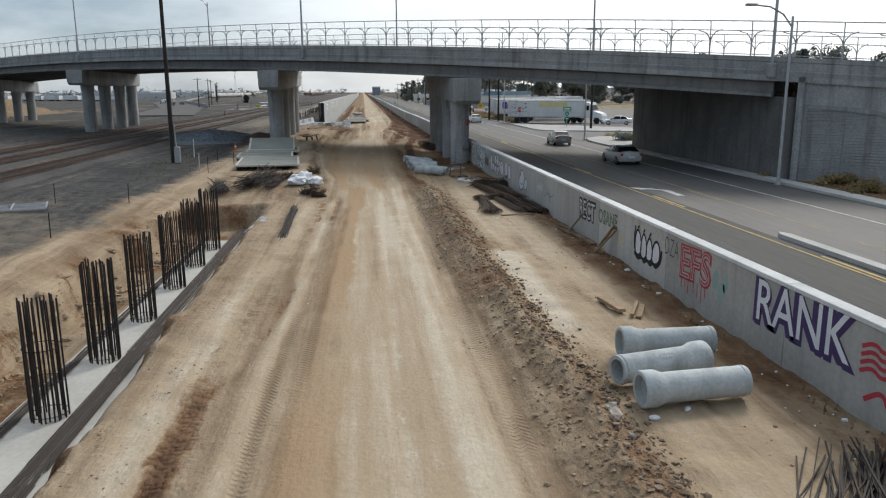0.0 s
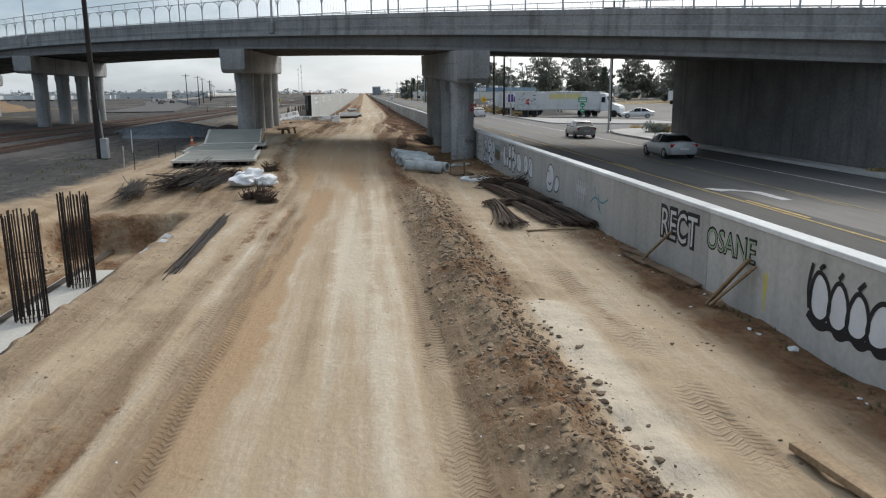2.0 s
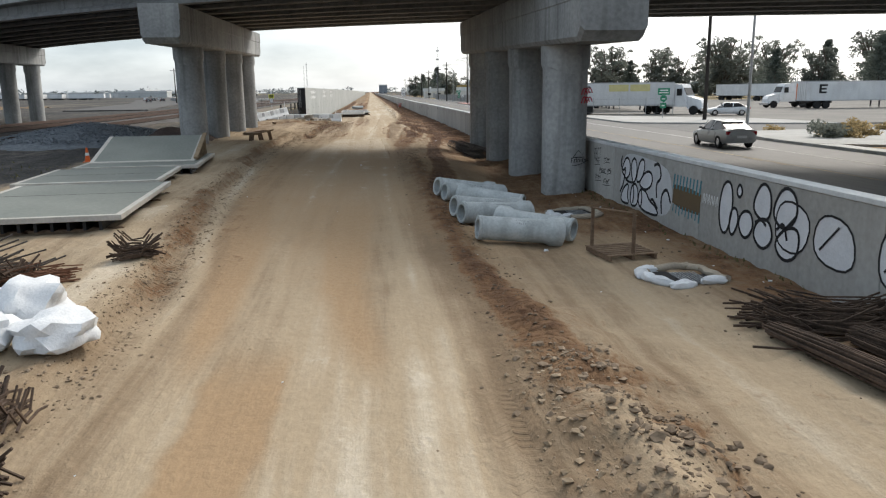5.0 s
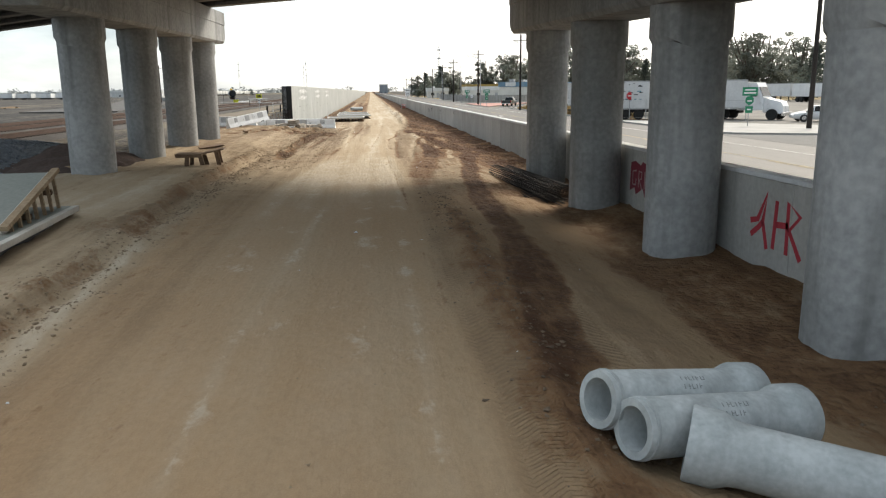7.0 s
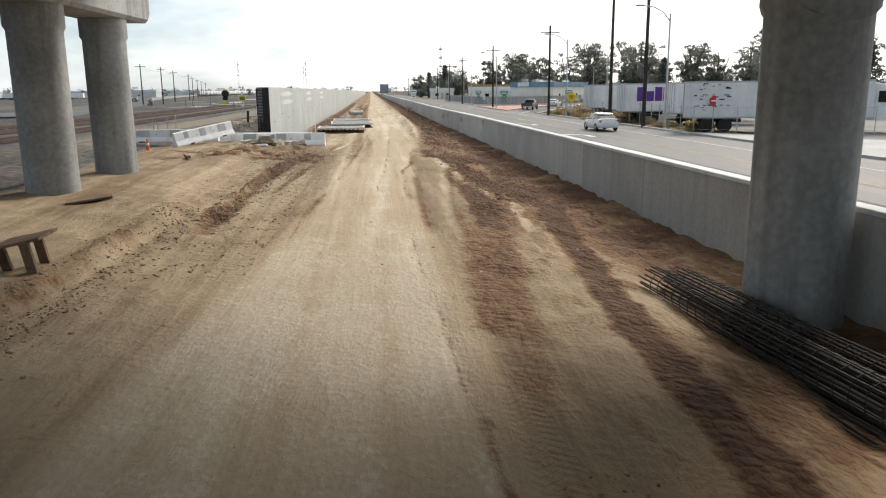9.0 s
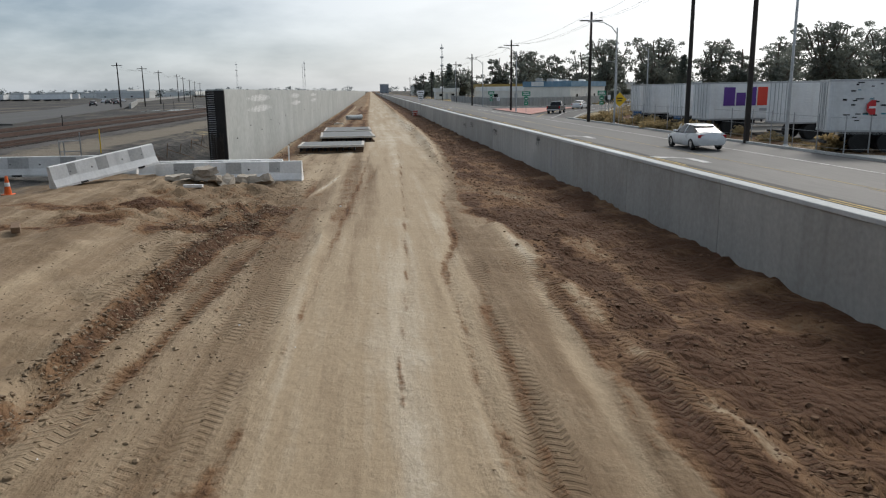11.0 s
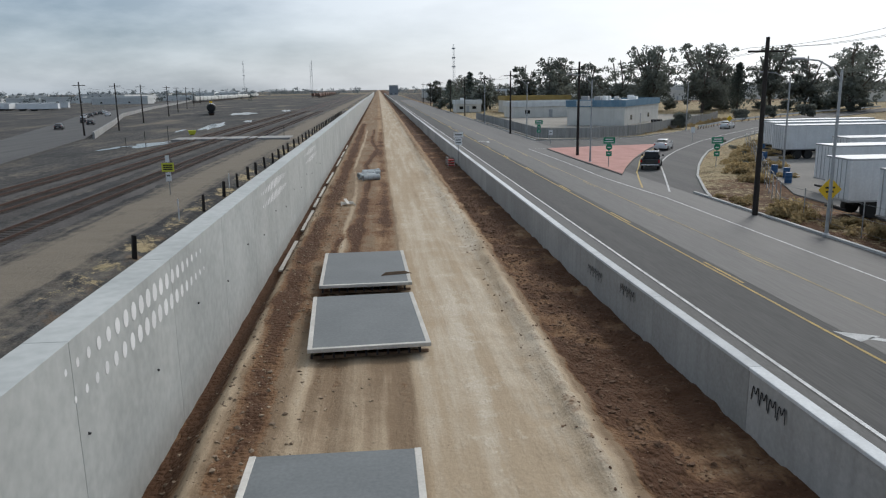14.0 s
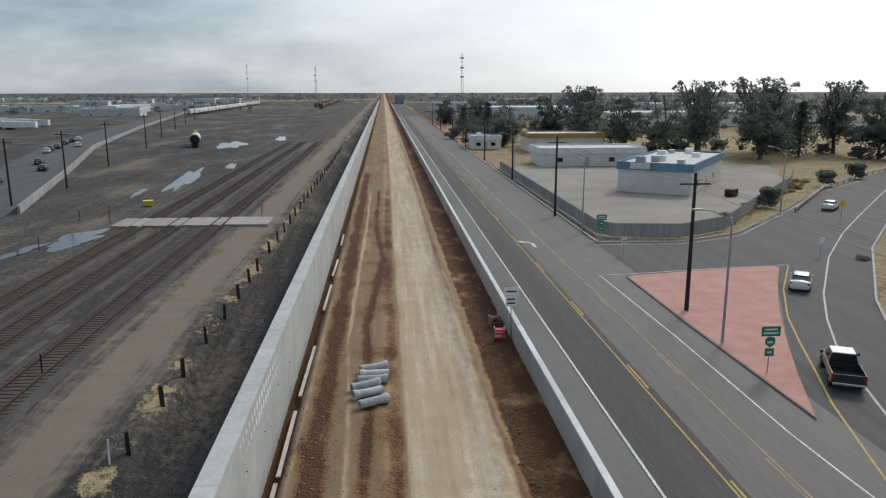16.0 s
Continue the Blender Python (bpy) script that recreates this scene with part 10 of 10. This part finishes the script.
for (x0, y0), (x1, y1) in zip(LOT_LINE, LOT_LINE[1:]):
    l = math.hypot(x1 - x0, y1 - y0)
    k = max(1, round(l / 2.4))
    yaw = math.degrees(math.atan2(y1 - y0, x1 - x0))
    for i in range(k):
        f = i / k
        m = pose(x0 + (x1 - x0) * f, y0 + (y1 - y0) * f, ROAD_Z + 0.05, 0, 0, yaw)
        tagged(piece("fence_panel", panel_me, slat_fence, m @ Matrix.Diagonal((l / k / 2.4, 1, 1, 1))), kind="stuff")
        piece("fence_post", fpost_me, slat_fence, m)
# yard fence of posts and wire by the trailers
yard_fence = thing("chain_fence", pose(0, 0, 0), "thin wire fence along the truck yard", "fence")
YARD_LINE = [(37.0, 123.6), (25.7, 128.2), (25.7, 133), (26.9, 140), (26.9, 172), (31, 181), (37, 194), (43.5, 208), (49, 221), (55, 229)]
for (x0, y0), (x1, y1) in zip(YARD_LINE, YARD_LINE[1:]):
    k = max(1, round(math.hypot(x1 - x0, y1 - y0) / 3))
    for i in range(k):
        f = i / k
        piece("fence_post", fpost_me, yard_fence, pose(x0 + (x1 - x0) * f, y0 + (y1 - y0) * f, ROAD_Z))
    for z in (0.3, 1.1, 1.9):
        bm = bmnew()
        rod(bm, (x0, y0, ROAD_Z + z), (x1, y1, ROAD_Z + z), 0.012, k=3)
        part("wire", bm, GALV, yard_fence)
# blue drums beside the trailers
t0 = None
for x, y in ((37.4, 192.0), (37.2, 189.5), (42.3, 204.0), (44.0, 206.3), (49.8, 217.8), (35.4, 186.0), (30.2, 160.4), (30.5, 158.0), (31.2, 150.0)):
    bm = bmnew()
    lathe(bm, [(0.0, 0.0), (0.3, 0.0), (0.3, 0.3), (0.315, 0.32), (0.3, 0.34), (0.3, 0.6), (0.315, 0.62), (0.3, 0.64), (0.3, 0.92), (0.0, 0.92)], 14)
    tagged(part("drum", bm, plain("blue_drum_plastic", (0.03, 0.09, 0.2), 0.5) if t0 is None else t0.data.materials[0], None, smooth=True, m=pose(x, y, ROAD_Z + 0.045 if x < 38 else floor_at(x, y))), "blue plastic drum by the truck yard", "drum", "blue drums")
    t0 = t0 or bpy.data.objects["drum"]
# guard rail of the ramp
rail_t = thing("guard_rail", pose(0, 0, 0), "long white guard rail along the ramp", "guard rail")
GR = [(60.6, 259.6), (68, 269), (79.5, 283.5), (98, 301), (118, 318.5), (160, 349.5)]
for (x0, y0), (x1, y1) in zip(GR, GR[1:]):
    bm = bmnew()
    a, b = Vector((x0, y0 + 3, ROAD_Z)), Vector((x1, y1 + 3, ROAD_Z))
    d = (b - a).normalized()
    s = Vector((-d.y, d.x, 0)) * 0.05
    hexa(bm, [(p.x, p.y, ROAD_Z + 0.45) for p in (a - s, b - s, b + s, a + s)], [(p.x, p.y, ROAD_Z + 0.8) for p in (a - s, b - s, b + s, a + s)])
    part("rail", bm, CAP_WHITE, rail_t)
    for i in range(6):
        p = a.lerp(b, i / 6)
        bm = bmnew()
        box(bm, p.x - 0.07, p.x + 0.07, p.y - 0.07, p.y + 0.07, ROAD_Z - 0.1, ROAD_Z + 0.75)
        part("post", bm, OLD_WOOD, rail_t)

# ---- the far town: pale sheds, tree belts, masts ----
shed_t = building(pose(-210, 700, 0.4), 40, 16, 6, CAP_WHITE, CAP_WHITE, "pale industrial shed far beyond the tracks", 0)
rng = random.Random(51)
for i in range(70):
    a, d = radians(rng.uniform(4, 34)), rng.uniform(560, 1500)
    x, y = -math.sin(a) * d, 150 + math.cos(a) * d
    if x > -150 - 0.05 * y:
        continue
    c = copy_thing(shed_t, pose(x, y, 0.4, 0, 0, rng.choice((0, 5, 10, 90))))
    c.scale = (rng.uniform(0.4, 1.7), rng.uniform(0.5, 1.3), rng.uniform(0.45, 1.2))
for i in range(26):
    c = copy_thing(plain_trailer, pose(-175 - 4.2 * i, 520 + 3.2 * i + 20 * (i % 2), 0.6, 0, 0, rng.choice((0, 12, 90))))
    tagged(c, "white box trailer parked far beyond the tracks", "trailer", "far trailers")


def tree_belt(name, spots, seed, mat, label, per=46):
    rng = np.random.default_rng(seed)
    vs, fs, off = [], [], 0
    for x, y, h in spots:
        k = 5
        cs = [(x + rng.normal() * h * 0.22, y + rng.normal() * h * 0.2, h * (0.25 + 0.6 * rng.random())) for _ in range(k)]
        v, f = leaves(rng, cs, [h * rng.uniform(0.18, 0.32) for _ in range(k)], per, h * 0.085)
        vs.append(v)
        fs.append(f + off)
        off += len(v)
    ob = leaf_part(name, np.concatenate(vs), np.concatenate(fs), mat)
    return tagged(ob, label, "trees", kind="stuff")


brng = np.random.default_rng(61)
# the blue of distance haze is mixed into this leaf colour
HAZE_TINTED = leaf_material("haze_tinted_far_leaves", (0.12, 0.145, 0.155), (0.19, 0.215, 0.225))
belt = []
for _ in range(900):
    a, d = radians(brng.uniform(-48, 42)), brng.uniform(1100, 1900)
    if abs(a) < radians(1.2):
        continue
    belt.append((math.sin(a) * d, 120 + math.cos(a) * d, brng.uniform(6, 14)))
tree_belt("far_woods", belt, 62, HAZE_TINTED, "belt of trees along the horizon, haze put into the leaf colour")
near_belt = []
for _ in range(420):
    a, d = radians(brng.uniform(3.5, 46)), brng.uniform(520, 1000)
    near_belt.append((math.sin(a) * d + 20, 120 + math.cos(a) * d, brng.uniform(6, 12)))
for _ in range(160):
    a, d = radians(brng.uniform(-42, -9)), brng.uniform(650, 1050)
    near_belt.append((math.sin(a) * d, 120 + math.cos(a) * d, brng.uniform(4, 8)))
tree_belt("town_trees", near_belt, 63, leaf_material("grey_green_far_leaves", (0.085, 0.10, 0.095), (0.15, 0.165, 0.155)), "scattered dark trees of the far town", 60)


def mast(m, h, w, label):
    t = thing("radio_mast", m, label, "mast", "radio masts")
    bm = bmnew()
    for i in range(3):
        a, b = math.tau * i / 3, math.tau * (i + 1) / 3
        rod(bm, (w * math.cos(a), w * math.sin(a), 0), (w * 0.25 * math.cos(a), w * 0.25 * math.sin(a), h), 0.12, k=4)
        n = 16
        for j in range(n):
            f0, f1 = 1 - 0.75 * j / n, 1 - 0.75 * (j + 1) / n
            rod(bm, (w * f0 * math.cos(a), w * f0 * math.sin(a), h * j / n), (w * f1 * math.cos(b), w * f1 * math.sin(b), h * (j + 1) / n), 0.07, k=3)
    part("lattice", bm, GALV, t)
    for z in (0.55, 0.72, 0.9):
        bm = bmnew()
        soft_box(bm, -w * 0.9, w * 0.9, -w * 0.5, w * 0.5, h * z, h * z + 1.6, 0.1)
        part("antenna", bm, GALV, t)
    return t


mast(pose(88, 1002, 0), 58, 2.2, "tall lattice radio mast far off")
mast(pose(-364, 2236, 0), 88, 3.0, "tall lattice radio mast on the horizon")
mast(pose(-117, 1500, 0), 60, 1.2, "thin lattice mast on the horizon")
mast(pose(-190, 2300, 0), 80, 1.4, "thin lattice mast on the horizon")
# wall colour carries the distance haze
building(pose(15, 1150, 0.4), 12, 10, 13, material("haze_tinted_building", (0.22, 0.25, 0.29), (0.3, 0.33, 0.36), 0.3, 4, 0.8, 0.05), CAP_WHITE, "blue-grey block building at the end of the corridor", 0)
# earth bank under the far left end of the overpass
mound("earth_bank", -120, 205, 70, 60, 8.5, SOIL, "bare earth bank under the far end of the overpass", 301, "earth")
